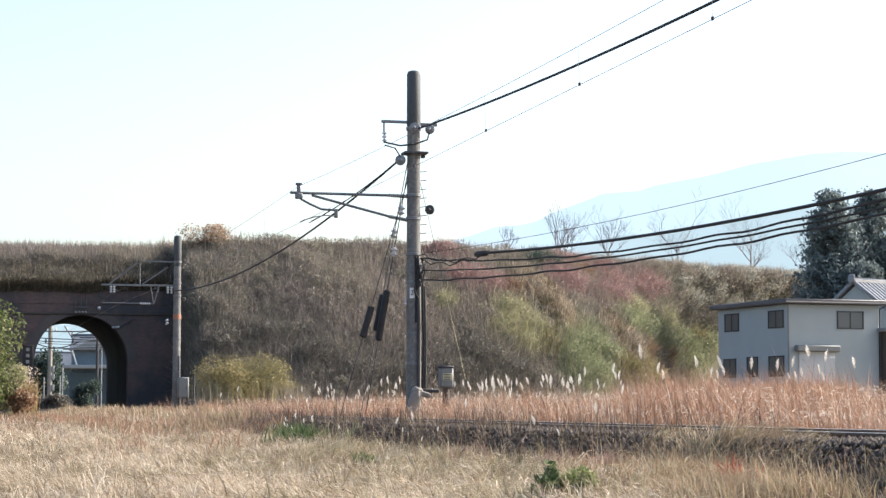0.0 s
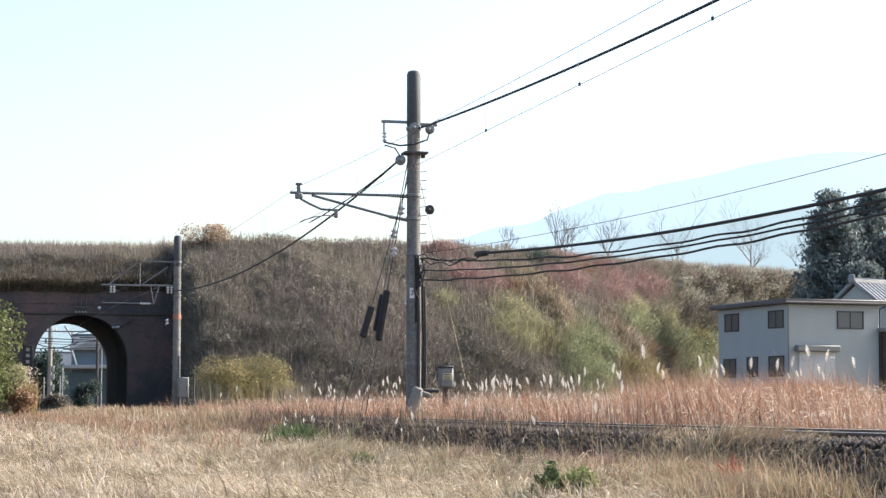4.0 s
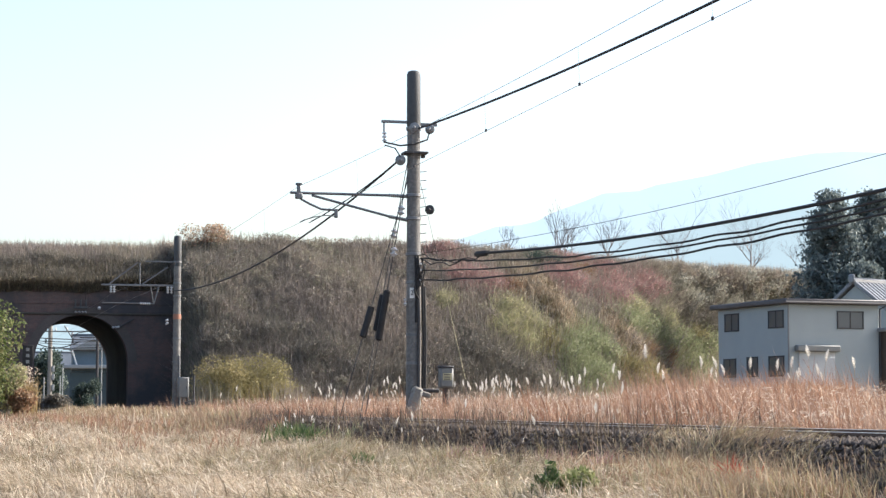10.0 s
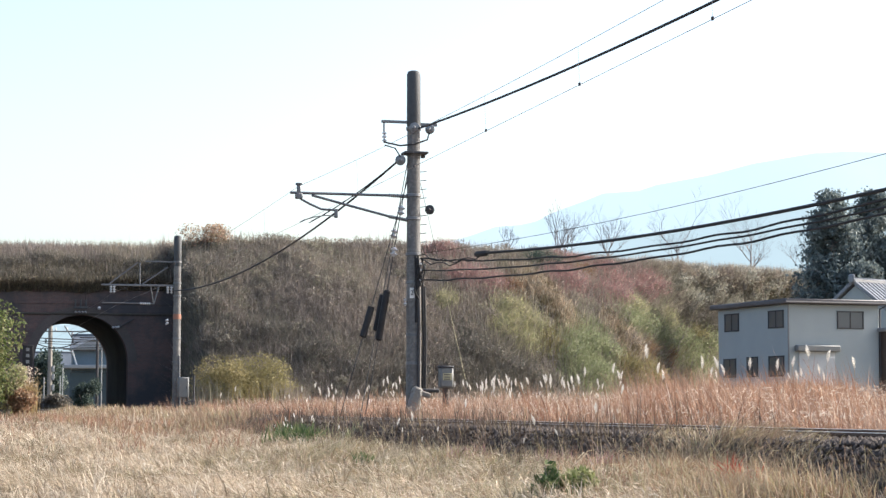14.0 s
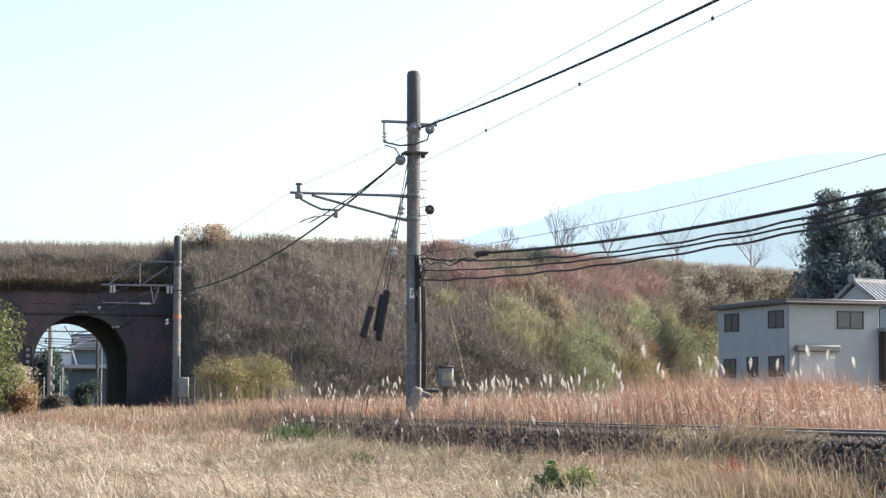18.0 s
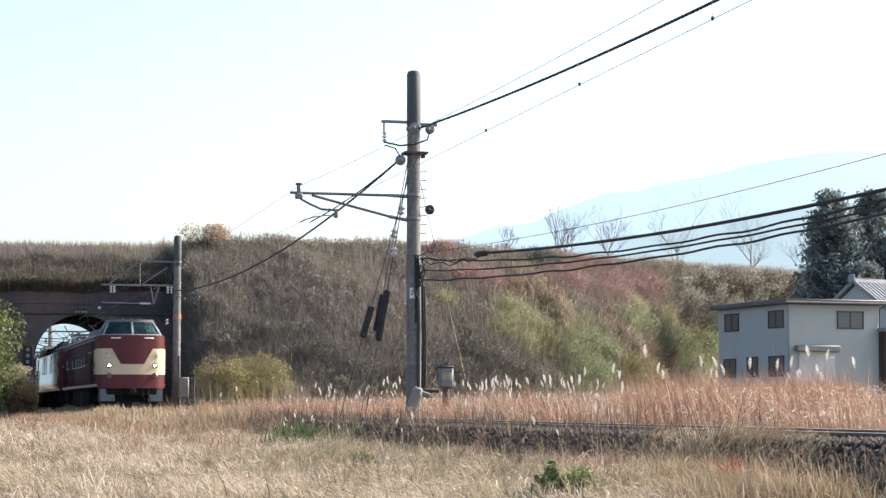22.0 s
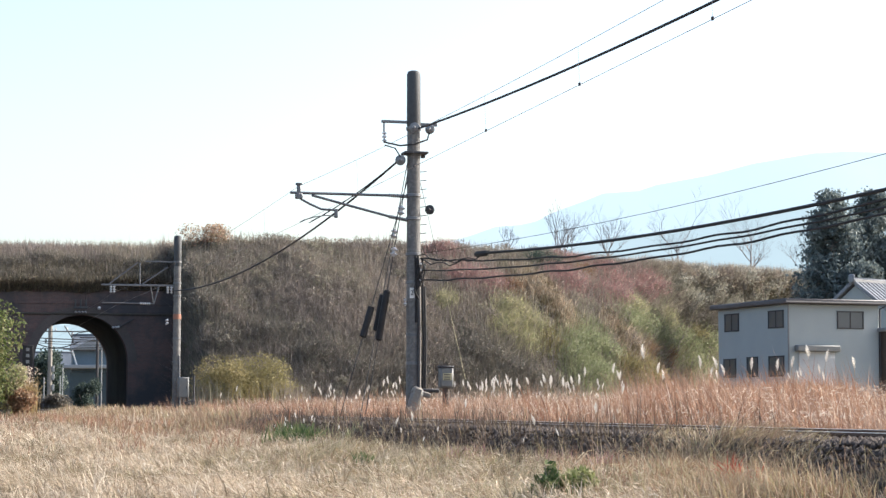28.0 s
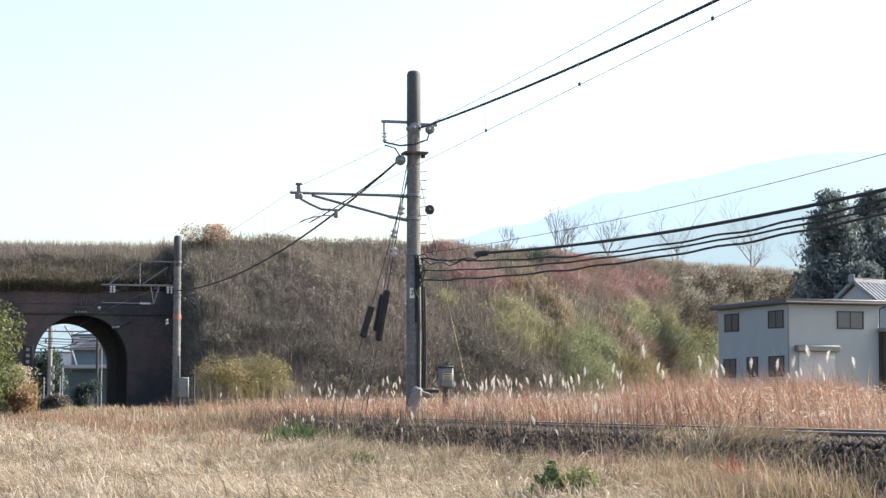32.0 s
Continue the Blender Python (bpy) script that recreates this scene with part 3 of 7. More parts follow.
p = bank_point(a, np.where(rng.random(n) < 0.8, rng.random(n), rng.uniform(0.95, 1.1, n)))
h = rng.uniform(0.6, 1.3, n) * (0.8 + 0.3 * wobble(a, p[:, 2], 0.8, 5.0))
stuff("bank_stalks", blades("bank_stalks", p - [0, 0, 0.05], h, rng.uniform(0.025, 0.05, n), 0.22, M_STALK, 29, bent=False), "tall pale and dark dead stalks on the bank", "weeds")
# bushy clumps of every size between the weeds
n, k = 520, 110
a = np.where(rng.random(n) < 0.68, rng.uniform(14.3, 47, n), rng.uniform(44, 92, n))
v = rng.random(n) ** 0.9 * 1.08
c = bank_point(a, v)
r = rng.uniform(0.25, 0.95, n) * (0.8 + 0.4 * wobble(a, c[:, 2], 0.7, 2.0))
d = rng.normal(size=(n, k, 3))
d /= np.linalg.norm(d, axis=2)[..., None]
p = c[:, None, :] + d * (r[:, None] * rng.uniform(0.5, 1.05, (n, k)))[..., None] * np.array([1.0, 0.8, 0.85]) + np.array([0, -0.1, 0.15])
stuff("bank_bushes", leaves("bank_bushes", p.reshape(-1, 3), 0.042, M_BUSH, 12, 4.5), "low brown and olive bushes among the bank weeds", "bushes")
n = 70000
a = rng.uniform(42, 95, n)
p = bank_point(a, np.where(rng.random(n) < 0.7, rng.uniform(0.3, 1, n), rng.uniform(0.9, 1.1, n)))
stuff("bank_weeds", blades("bank_weeds", p - [0, 0, 0.05], rng.uniform(0.3, 0.95, n), rng.uniform(0.03, 0.08, n), 0.7, M_SLOPE, 13, bent=False), "olive weeds on the far stretch of the bank", "weeds")
n = 60000
a = np.where(rng.random(n) < 0.8, rng.uniform(2, 48, n), rng.uniform(40, 95, n))
v = np.where(rng.random(n) < 0.86, rng.random(n), rng.uniform(1, 1.2, n))
a = np.where(a < 14.2, a + 14, a)
p = bank_point(a, v)
p[:, 2] += rng.uniform(0.1, 0.75, n) * (0.8 + 0.4 * wobble(a, p[:, 2], 1.9, 0.4))
p[:, 1] -= rng.uniform(0, 0.3, n)
stuff("bank_seed_heads", leaves("bank_seed_heads", p, 0.034, M_SPECK, 8, 4.0), "pale seed heads and dead leaves over the bank weeds", "weeds")


def tufts(n, k, spread, a, s, hmin, hmax, wmin, wmax, lean, m, name, label, seed, wind=(0, 0), lying=0.0):
    """n tufts of k blades each, fanned out from a common root."""
    q = np.random.default_rng(seed)
    n = len(a)
    sz = q.uniform(0.6, 1.3, n) * (1 + 0.28 * wobble(a, s, 0.8, seed) + 0.25 * wobble(a, s, 2.9, seed + 1.0))
    aa = (a[:, None] + q.normal(0, spread, (n, k)) * sz[:, None]).ravel()
    ss = (s[:, None] + q.normal(0, spread, (n, k)) * sz[:, None]).ravel()
    h = (q.uniform(hmin, hmax, (n, k)) * sz[:, None]).ravel()
    w = q.uniform(wmin, wmax, n * k) * (1 + ss / 45)
    stuff(name, blades(name, np.stack([aa, ss, ground_z(aa, ss) - 0.01], 1), h, w, lean, m, seed, wind, lying), label, "grass")


def swirls(n, k, a, s, lmin, lmax, wmin, wmax, m, name, label, seed, base=0.0, spread=0.1):
    """Clumps of long arching blades, each clump combed one way by wind and rain."""
    q = np.random.default_rng(seed)
    n = len(a)
    sz = q.uniform(0.65, 1.25, n) * (1 + 0.35 * wobble(a, s, 1.1, seed))
    way = base + 1.6 * wobble(a, s, 0.55, seed + 0.3) + 1.1 * wobble(a, s, 2.1, seed + 2.0) + q.normal(0, 0.35, n)
    N = n * k
    sz, way = np.repeat(sz, k), np.repeat(way, k) + q.normal(0, 0.5, N)
    aa = np.repeat(a, k) + q.normal(0, spread, N) * sz
    ss = np.repeat(s, k) + q.normal(0, spread, N) * sz
    ln = q.uniform(lmin, lmax, N) * sz
    w = q.uniform(wmin, wmax, N) * (1 + ss / 60)
    out = np.stack([np.cos(way), np.sin(way), 0 * way], 1)
    side = np.stack([-np.sin(way), np.cos(way), 0 * way], 1) * (w / 2)[:, None]
    side = side * np.where(q.random(N) < 0.5, 1, 0.6)[:, None] + np.array([0, 0, 1]) * (w * q.uniform(-0.4, 0.4, N))[:, None]
    lean = np.clip(np.abs(q.normal(0.5, 0.35, N)), 0.1, 1.3)[:, None]
    droop = q.uniform(0.1, 0.9, N)[:, None]
    p0 = np.stack([aa, ss, ground_z(aa, ss) - 0.01], 1)
    up = np.array([0, 0, 1.0])
    L = ln[:, None]
    p1 = p0 + out * L * 0.22 * lean + up * L * 0.4
    p2 = p0 + out * L * (0.55 * lean + 0.1) + up * L * (0.72 - 0.18 * lean)
    p3 = p0 + out * L * (0.85 * lean + 0.25) + up * L * (0.86 - 0.3 * lean - 0.3 * droop * lean)
    v = np.stack([p0 - side, p0 + side, p1 + side, p1 - side, p2 + side * 0.75, p2 - side * 0.75, p3], 1).reshape(-1, 3)
    i0 = (np.arange(N) * 7)[:, None]
    loops = (i0 + np.array([0, 1, 2, 3, 3, 2, 4, 5, 5, 4, 6])).ravel()
    return stuff(name, raw_mesh(name, v, np.tile([4, 4, 3], N), loops, m), label, "grass")


# dry field in front
n = 24000
s = 13 + 98 * rng.random(n) ** 1.8
a = (0.035 + 0.4 * rng.random(n)) * s - 0.4
ok = (a < C - 1.75 - 0.4 * np.clip((40 - s) / 15, 0, 1)) & (wobble(a, s, 2.2, 0.9) > -0.3)
dull = rng.random(n) < np.clip((a - 3.7) / 1.8, 0, 0.92) * np.clip((36 - s) / 6, 0, 1)
for pick, m, sd, lb in ((ok & ~dull, M_DRY, 4, "pale withered grass of the field before the track"), (ok & dull, M_DULLFIELD, 64, "dull olive-brown grass of the field near the track")):
    tufts(n, 9, 0.09, a[pick], s[pick], 0.06, 0.27, 0.0035, 0.01, 0.9, m, "dry_grass", lb, sd, (-0.05, 0.05), 0.55)
n = 1500
s = 13 + 40 * rng.random(n) ** 1.4
a = (0.03 + 0.36 * rng.random(n)) * s - 0.3
ok = (a < C - 2.6) & (wobble(a, s, 1.1, 2.2) > -0.2) & ((a < 4.6) | (s > 34) | (rng.random(n) < 0.25))
tufts(n, 55, 0.09, a[ok], s[ok], 0.12, 0.33, 0.003, 0.008, 1.0, M_DRY, "tussock_grass", "thick pale tussocks in the withered field", 44, (-0.3, 0.1), 0.25)
n = 80000
s = 13 + 45 * rng.random(n) ** 1.6
a = (0.03 + 0.4 * rng.random(n)) * s - 0.3
ok = (a < C - 2.3) & ((a < 4.6) | (s > 34) | (rng.random(n) < 0.35))
a, s = a[ok], s[ok]
p = np.stack([a, s, ground_z(a, s) + rng.uniform(0.02, 0.2, len(a))], 1)
stuff("straw_litter", leaves("straw_litter", p, 0.011, M_DRY, 19, 15), "tangled fallen straw on the field", "grass")
n = 3400
s = 13.5 + 32 * rng.random(n) ** 1.35
a = (0.03 + 0.37 * rng.random(n)) * s - 0.3
ok = (a < C - 2.5) & (wobble(a, s, 1.5, 3.1) > -0.42)
near = (rng.random(n) < np.clip((a - 3.9 + 0.7 * wobble(a, s, 0.9)) / 2.6, 0, 0.9)) & (s < 34)
swirls(n, 34, a[ok & ~near], s[ok & ~near], 0.16, 0.42, 0.003, 0.008, M_DRY, "combed_grass", "pale straw combed into swirls by the wind", 91, 2.6)
swirls(n, 34, a[ok & near], s[ok & near], 0.15, 0.4, 0.003, 0.0075, M_DULLFIELD, "combed_grass", "dull olive straw in arching clumps", 92, 0.6)
n = 900
s = 14.2 + 9 * rng.random(n)
a = s * (0.352 + 0.11 * rng.random(n))
ok = (a < C - 1.35) & (a > 5.6) & (rng.random(n) < np.clip((a / s - 0.352) / 0.035, 0.05, 1))
swirls(n, 26, a[ok], s[ok], 0.13, 0.3, 0.003, 0.0075, M_TALL, "arching_grass", "tall arching olive straw beside the ballast", 93, 0.4, 0.12)
# tall tan grass that hides the rails towards the tunnel
n = 1700
s = 47 + 62 * rng.random(n) ** 1.1
a = C - 1.15 - rng.random(n) * 1.6
tufts(n, 9, 0.12, a, s, 0.16, 0.42, 0.006, 0.014, 0.6, M_TALL, "tan_grass", "tan grass hiding the rails towards the tunnel", 94, (-0.1, 0.05))
n = 1100
s = 50 + 58 * rng.random(n)
a = C - 1.3 - rng.random(n) * 2.4
tufts(n, 9, 0.12, a, s, 0.16, 0.4, 0.006, 0.014, 0.6, M_DRY, "tan_grass", "pale grass at the near rail towards the tunnel", 95, (-0.1, 0.05))
# rusty clumps in the pale field
n = 420
s = 34 + 48 * rng.random(n)
a = s * (0.04 + 0.12 * rng.random(n))
ok = (a < C - 3) & (wobble(a, s, 0.7, 6.0) > 0.1)
tufts(n, 11, 0.16, a[ok], s[ok], 0.16, 0.4, 0.006, 0.013, 0.6, M_RED, "rusty_grass", "rusty brown clumps in the pale field", 98)
# green undergrowth in patches
n = 1300
s = 14 + 24 * rng.random(n) ** 1.3
a = 2.2 + 5.0 * rng.random(n)
ok = (a < C - 2.2) & (wobble(a, s, 1.0, 4.0) + 0.12 * (a - 4.5) > 0.22) & (a / s < 0.47)
tufts(n, 8, 0.12, a[ok], s[ok], 0.06, 0.2, 0.005, 0.011, 0.9, M_UNDERGREEN, "green_undergrowth", "short green weeds among the straw", 96)
# bright reed stems among the reddish grass
n = 2600
s = 16 + 60 * rng.random(n) ** 1.4
a = C + 2.6 + rng.random(n) ** 1.1 * np.clip(2 + s * 0.22, 4, 20)
p = np.stack([a, s, ground_z(a, s)], 1)
stuff("pale_reeds", blades("pale_reeds", p, rng.uniform(0.45, 1.0, n), 0.008 + s * 0.00016, 0.35, M_STRAWHEAD, 97, (-0.12, 0.06)), "pale reed stems among the reddish grass", "grass")
# rusty strip along the near side of the track
n = 1900
s = 42 + 66 * rng.random(n) ** 1.2
a = C - 1.75 - rng.random(n) ** 1.4 * 3.2
tufts(n, 8, 0.1, a, s, 0.12, 0.34, 0.007, 0.017, 0.7, M_TALL, "straw_strip", "pale straw along the near edge of the track", 34)
s = 42 + 58 * rng.random(n) ** 1.2
a = C - 1.75 - rng.random(n) ** 1.4 * 3.2
tufts(n, 8, 0.1, a, s, 0.12, 0.34, 0.007, 0.017, 0.5, M_RED, "rusty_grass", "rusty brown grass along the near edge of the track", 14)
# olive straw close to the ballast, short on its shoulder
for n, d0, d1, h0, h1, sd in ((4900, -4.2, -2.2, 0.12, 0.4, 15), (1700, -2.4, -1.75, 0.05, 0.18, 25)):
    s = 14.0 + 10.5 * rng.random(n)
    a = C + rng.uniform(d0, d1, n)
    ok = rng.random(n) < np.clip((a / s - 0.355 + 0.015 * wobble(s, a, 1.7)) / 0.05, 0.04, 1)
    tufts(n, 10, 0.1, a[ok], s[ok], h0, h1, 0.003, 0.007, 0.95, M_TALL, "straw_grass", "olive straw grass beside the ballast", sd, (-0.12, 0.05), 0.3)
n = 4000
s = 16 + 28 * rng.random(n)
a = C - 2.1 - rng.random(n) ** 1.2 * 2.2
tufts(n, 9, 0.12, a, s, 0.07, 0.24, 0.0035, 0.008, 1.0, M_TALL, "edge_grass", "mixed straw and rusty grass at the ballast foot", 16, (0, 0), 0.2)
n = 1700
s = 14.0 + 10 * rng.random(n)
a = C - 2.2 - rng.random(n) * 1.9
ok = a / s > 0.33
tufts(n, 8, 0.1, a[ok], s[ok], 0.08, 0.3, 0.003, 0.006, 0.9, M_RED, "rusty_grass", "rusty wisps among the straw beside the ballast", 54, (-0.1, 0.05), 0.2)
n = 300
s = 17 + 22 * rng.random(n)
a = C - 1.5 - rng.random(n) * 0.9
tufts(n, 4, 0.16, a, s, 0.12, 0.42, 0.003, 0.006, 0.9, M_TALL, "ballast_straw", "loose straw wisps over the ballast shoulder", 74, (-0.2, 0.05), 0.1)
# reddish tall grass behind the track
n = 4000
s = 15 + 92 * rng.random(n) ** 1.5
a = C + 1.2 + rng.random(n) * 1.9
tufts(n, 9, 0.12, a, s, 0.14, 0.46, 0.005, 0.011, 0.75, M_RED, "low_red_grass", "low reddish grass at the far edge of the track", 18, (-0.15, 0.08), 0.1)
n = 11500
s = 15 + 92 * rng.random(n) ** 1.5
a = C + 2.9 + rng.random(n) ** 1.2 * np.clip(2 + s * 0.24, 4, 27)
tufts(n, 10, 0.14, a, s, 0.26, 0.9, 0.005, 0.011, 0.8, M_RED, "red_grass", "tall reddish brown autumn grass behind the track", 6, (-0.15, 0.08))
n = 4200
s = 33 + 27 * rng.random(n)
a = s * (0.36 + 0.13 * rng.random(n) ** 0.8)
ok = a > C + 3.2
tufts(n, 10, 0.14, a[ok], s[ok], 0.5, 1.12, 0.005, 0.011, 0.6, M_RED, "red_grass", "taller stand of reddish brown autumn grass", 66, (-0.15, 0.08))
n = 36000
s = 15 + 92 * rng.random(n) ** 1.5
a = C + 1.8 + rng.random(n) ** 1.2 * np.clip(3 + s * 0.24, 5, 28)
p = np.stack([a, s, ground_z(a, s) + rng.uniform(0.25, 0.85, n) * np.where(a < C + 3, 0.6, 1)], 1)
stuff("red_grass_heads", leaves("red_grass_heads", p, 0.012, M_STRAWHEAD, 9, 7), "pale drooping seed heads of the reddish grass", "grass")
n = 650
s = 19 + 28 * rng.random(n)
a = C - 0.9 - rng.random(n) * 1.6
tufts(n, 7, 0.1, a, s, 0.15, 0.5, 0.003, 0.007, 0.45, M_STEMDARK, "ballast_weeds", "thin dark dead weeds rooted in the ballast edge", 17)

# ---- wooded rise across the fields, away from the view, and the far hill ----
# Out of view; added so the car sides reflect dark woods.
g = Geo()
ry = np.linspace(-900, 1300, 120)
rh = 46 + 9 * wobble(ry, 0 * ry, 0.011) + 4 * wobble(ry, 0 * ry + 5, 0.07)
vs = []
for y_, h_ in zip(ry, rh):
    vs += [(-420, float(y_), -2), (-440, float(y_), 0.6 * float(h_)), (-480, float(y_), float(h_))]
g.add(vs, [q for i in range(119) for q in ((3 * i, 3 * i + 3, 3 * i + 4, 3 * i + 1), (3 * i + 1, 3 * i + 4, 3 * i + 5, 3 * i + 2))])
solo("backdrop_woods", g, M_WOODS, "unseen dark wooded rise across the fields, for reflections", "woods", "structure")
# Also unseen; its heights shape the dark reflections in the car sides.
g = Geo()
gx = np.linspace(-6, -150, 90)
gh = np.interp(-gx, [6, 18, 34, 60, 150], [21, 17, 11, 10, 12]) + 1.6 * wobble(gx, 0 * gx, 0.5) + 0.9 * wobble(gx, 0 * gx + 3, 1.7)
gv = []
for x_, h_ in zip(gx, gh):
    gv += [(float(x_), 138.0, -1.0), (float(x_), 139.5, 0.7 * float(h_)), (float(x_), 143.0, float(h_)), (float(x_), 150.0, 0.6 * float(h_))]
g.add(gv, [(4 * i + j, 4 * i + 4 + j, 4 * i + 5 + j, 4 * i + 1 + j) for i in range(89) for j in range(3)])
solo("backdrop_grove", g, M_WOODS, "unseen dark grove behind the river bank, for reflections", "woods", "structure")
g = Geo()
# Raised at left: its glow fills in for pale sky through the tunnel.
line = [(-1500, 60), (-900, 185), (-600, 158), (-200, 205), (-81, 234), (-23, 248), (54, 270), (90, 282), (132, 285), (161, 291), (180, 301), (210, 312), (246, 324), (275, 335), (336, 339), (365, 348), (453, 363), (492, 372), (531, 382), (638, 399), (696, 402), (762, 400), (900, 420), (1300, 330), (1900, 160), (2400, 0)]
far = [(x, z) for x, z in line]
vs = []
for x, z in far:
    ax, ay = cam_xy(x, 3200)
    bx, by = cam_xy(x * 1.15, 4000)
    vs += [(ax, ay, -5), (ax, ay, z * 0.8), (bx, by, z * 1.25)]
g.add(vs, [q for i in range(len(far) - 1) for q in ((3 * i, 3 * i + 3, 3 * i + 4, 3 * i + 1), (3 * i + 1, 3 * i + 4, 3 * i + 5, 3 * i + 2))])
solo("distant_hill", g, M_HILL, "distant mountain ridge, haze put in as a pale blue glow", "mountain", "structure")


# ---- catenary poles ----
P1, P2, PX = 48.93, 95.6, 11.99


def insulator(g, a, b, r, k=5):
    prof = [(0, r * 0.35)]
    for i in range(k):
        t0, t1 = (i + 0.15) / k, (i + 0.85) / k
        prof += [(t0, r * 0.4), ((t0 + t1) / 2 - 0.02, r), ((t0 + t1) / 2 + 0.05, r * 0.9), (t1, r * 0.4)]
    prof += [(1, r * 0.35)]
    g.lathe(prof, a, b, 12)
    return g


def pole(name, s, top, label):
    p = thing(name, (PX, s, 0), label, "pole", "catenary poles")
    part("shaft", Geo().lathe([(0, 0.19), (0.5, 0.175), (1, 0.162)], (0, 0, -0.5), (0, 0, top), 20), M_CONCRETE, p, "round spun concrete shaft")
    return p


pole1 = pole("catenary_pole", P1, 7.35, "tall weathered concrete catenary pole beside the track")
part("top_sleeve", Geo().lathe([(0, 0.17), (0.02, 0.176), (0.93, 0.172), (0.98, 0.15), (1, 0.09)], (0, 0, 7.2), (0, 0, 8.6), 20), M_CAPDARK, pole1, "dark rounded pole top")
g = Geo().box((-0.35, 0, 7.3), (0.95, 0.07, 0.07), 0.01).box((0.25, 0.1, 7.27), (0.75, 0.07, 0.08), 0.01)
g.tube([(-0.76, 0, 7.3), (-0.76, 0, 7.05), (-0.74, 0, 6.95)], 0.022, 8)
part("top_bracket", g, M_STEEL, pole1, "steel bracket arm")
g = insulator(Geo(), (-0.75, 0, 7.05), (-0.75, 0, 6.78), 0.06, 3)
part("hanging_insulator", g, M_PORCELAIN, pole1, "white porcelain insulator")
for x, y, z, r in ((-0.04, -0.22, 7.14, 0.13), (0.37, -0.15, 7.12, 0.12), (-0.37, -0.1, 6.33, 0.13), (0.4, -0.02, 5.12, 0.12)):
    g = Geo().lathe([(0, 0.03), (0.16, r * 0.32), (0.22, r * 0.62), (0.3, r * 0.5), (0.36, r * 0.82), (0.45, r * 0.68), (0.52, r), (0.62, r * 1.02), (0.7, r * 0.55), (1, 0.03)], (x - 0.04, y - 0.11, z), (x + 0.04, y + 0.07, z), 20)
    part("disc_insulator", g, M_BROWNINS if z > 5.5 else M_IRON, pole1, "round ridged strain insulator")
for z in (6.5, 7.14, 5.47, 4.89, 4.0, 3.3, 2.0, 1.3):
    part("pole_band", Geo().lathe([(0, 0.18), (0.1, 0.192), (0.9, 0.192), (1, 0.18)], (0, 0, z - 0.04), (0, 0, z + 0.04), 20), M_STEEL, pole1)
g = Geo().box((0.02, -0.02, 6.52), (0.6, 0.5, 0.06), 0.01).box((0.24, 0.0, 6.48), (0.1, 0.1, 0.14), 0.01)
part("strain_bracket", g, M_IRON, pole1, "dark strain bracket")
# hinged cantilever that carries the wires over the track
g = Geo().tube([(-3.1, 0.1, 5.47), (-1.2, 0.05, 5.46), (-0.62, 0, 5.455)], 0.034, 8)
part("top_tube", g, M_STEEL, pole1, "horizontal galvanised tube")
g = Geo().tube([(-2.56, 0.1, 5.42), (-1.5, 0.05, 5.15), (-0.62, 0, 4.93)], 0.032, 8)
part("stay_tube", g, M_STEEL, pole1, "sloping galvanised tube")
for z0, z1 in ((5.455, 5.44), (4.93, 4.85)):
    part("rod_insulator", insulator(Geo(), (-0.64, 0, z0), (-0.17, 0, z1), 0.05, 9), M_BROWNINS, pole1, "ribbed rod insulator")
g = Geo().box((-2.88, 0.1, 5.56), (0.1, 0.08, 0.3), 0.02).box((-2.88, 0.1, 5.69), (0.15, 0.12, 0.05), 0.01).box((-2.88, 0.1, 5.39), (0.18, 0.12, 0.14), 0.02)
part("messenger_clamp", g, M_STEEL, pole1, "clamp on the cantilever end")
g = Geo().tube([(-2.85, 0.1, 5.33), (-2.6, 0.1, 5.2), (-2.32, 0.1, 5.08), (-1.98, 0.08, 5.06)], 0.028, 8).box((-1.95, 0.08, 4.98), (0.08, 0.08, 0.22), 0.01)
g.tube([(-1.96, 0.08, 4.91), (-2.2, 0.1, 4.93), (-2.5, 0.1, 4.88), (-2.75, 0.1, 4.8), (-2.85, 0.1, 4.74)], 0.014, 6)
part("registration_arm", g, M_STEEL, pole1, "bent steady arm")
# cables down the shaft
for dx, r, z0, z1 in ((0.08, 0.04, 0.5, 3.9), (0.2, 0.035, 0.5, 3.35), (0.25, 0.03, 0.55, 3.2), (0.02, 0.03, 2.3, 3.95)):
    g = Geo().tube([(dx, -0.19, z0), (dx + 0.01, -0.2, (z0 + z1) / 2), (dx - 0.02, -0.19, z1)], r, 8)
    part("cable_duct", g, M_CABLE if r < 0.04 else M_IRON, pole1, "dark cable run strapped to the shaft")
g = Geo()
rng = np.random.default_rng(2)
for i in range(9):
    x, z = rng.uniform(-0.02, 0.25), rng.uniform(3.2, 4.0)
    g.tube([(x, -0.2, z), (x + rng.uniform(-.1, .1), -0.28, z - 0.2), (x + rng.uniform(-.1, .1), -0.22, z - 0.42)], 0.022, 6)
part("cable_loops", g, M_CABLE, pole1, "tangle of black cable loops")
for z in (3.35, 3.6, 3.75):
    part("cable_clip", Geo().box((0.12, -0.22, z), (0.08, 0.06, 0.05), 0.01), M_WHITE, pole1, "white clip")
part("number_plate", Geo().box((-0.08, -0.185, 3.03), (0.12, 0.012, 0.26), 0.004), M_WHITE, pole1, "small white plate")
fc = bpy.data.curves.new("digit", 'FONT')
fc.body, fc.size, fc.extrude = "2", 0.17, 0.002
fo = new("digit_source", fc)
dg = bpy.data.meshes.new_from_object(fo.evaluated_get(bpy.context.evaluated_depsgraph_get()))
bpy.data.objects.remove(fo)
dg.materials.clear()
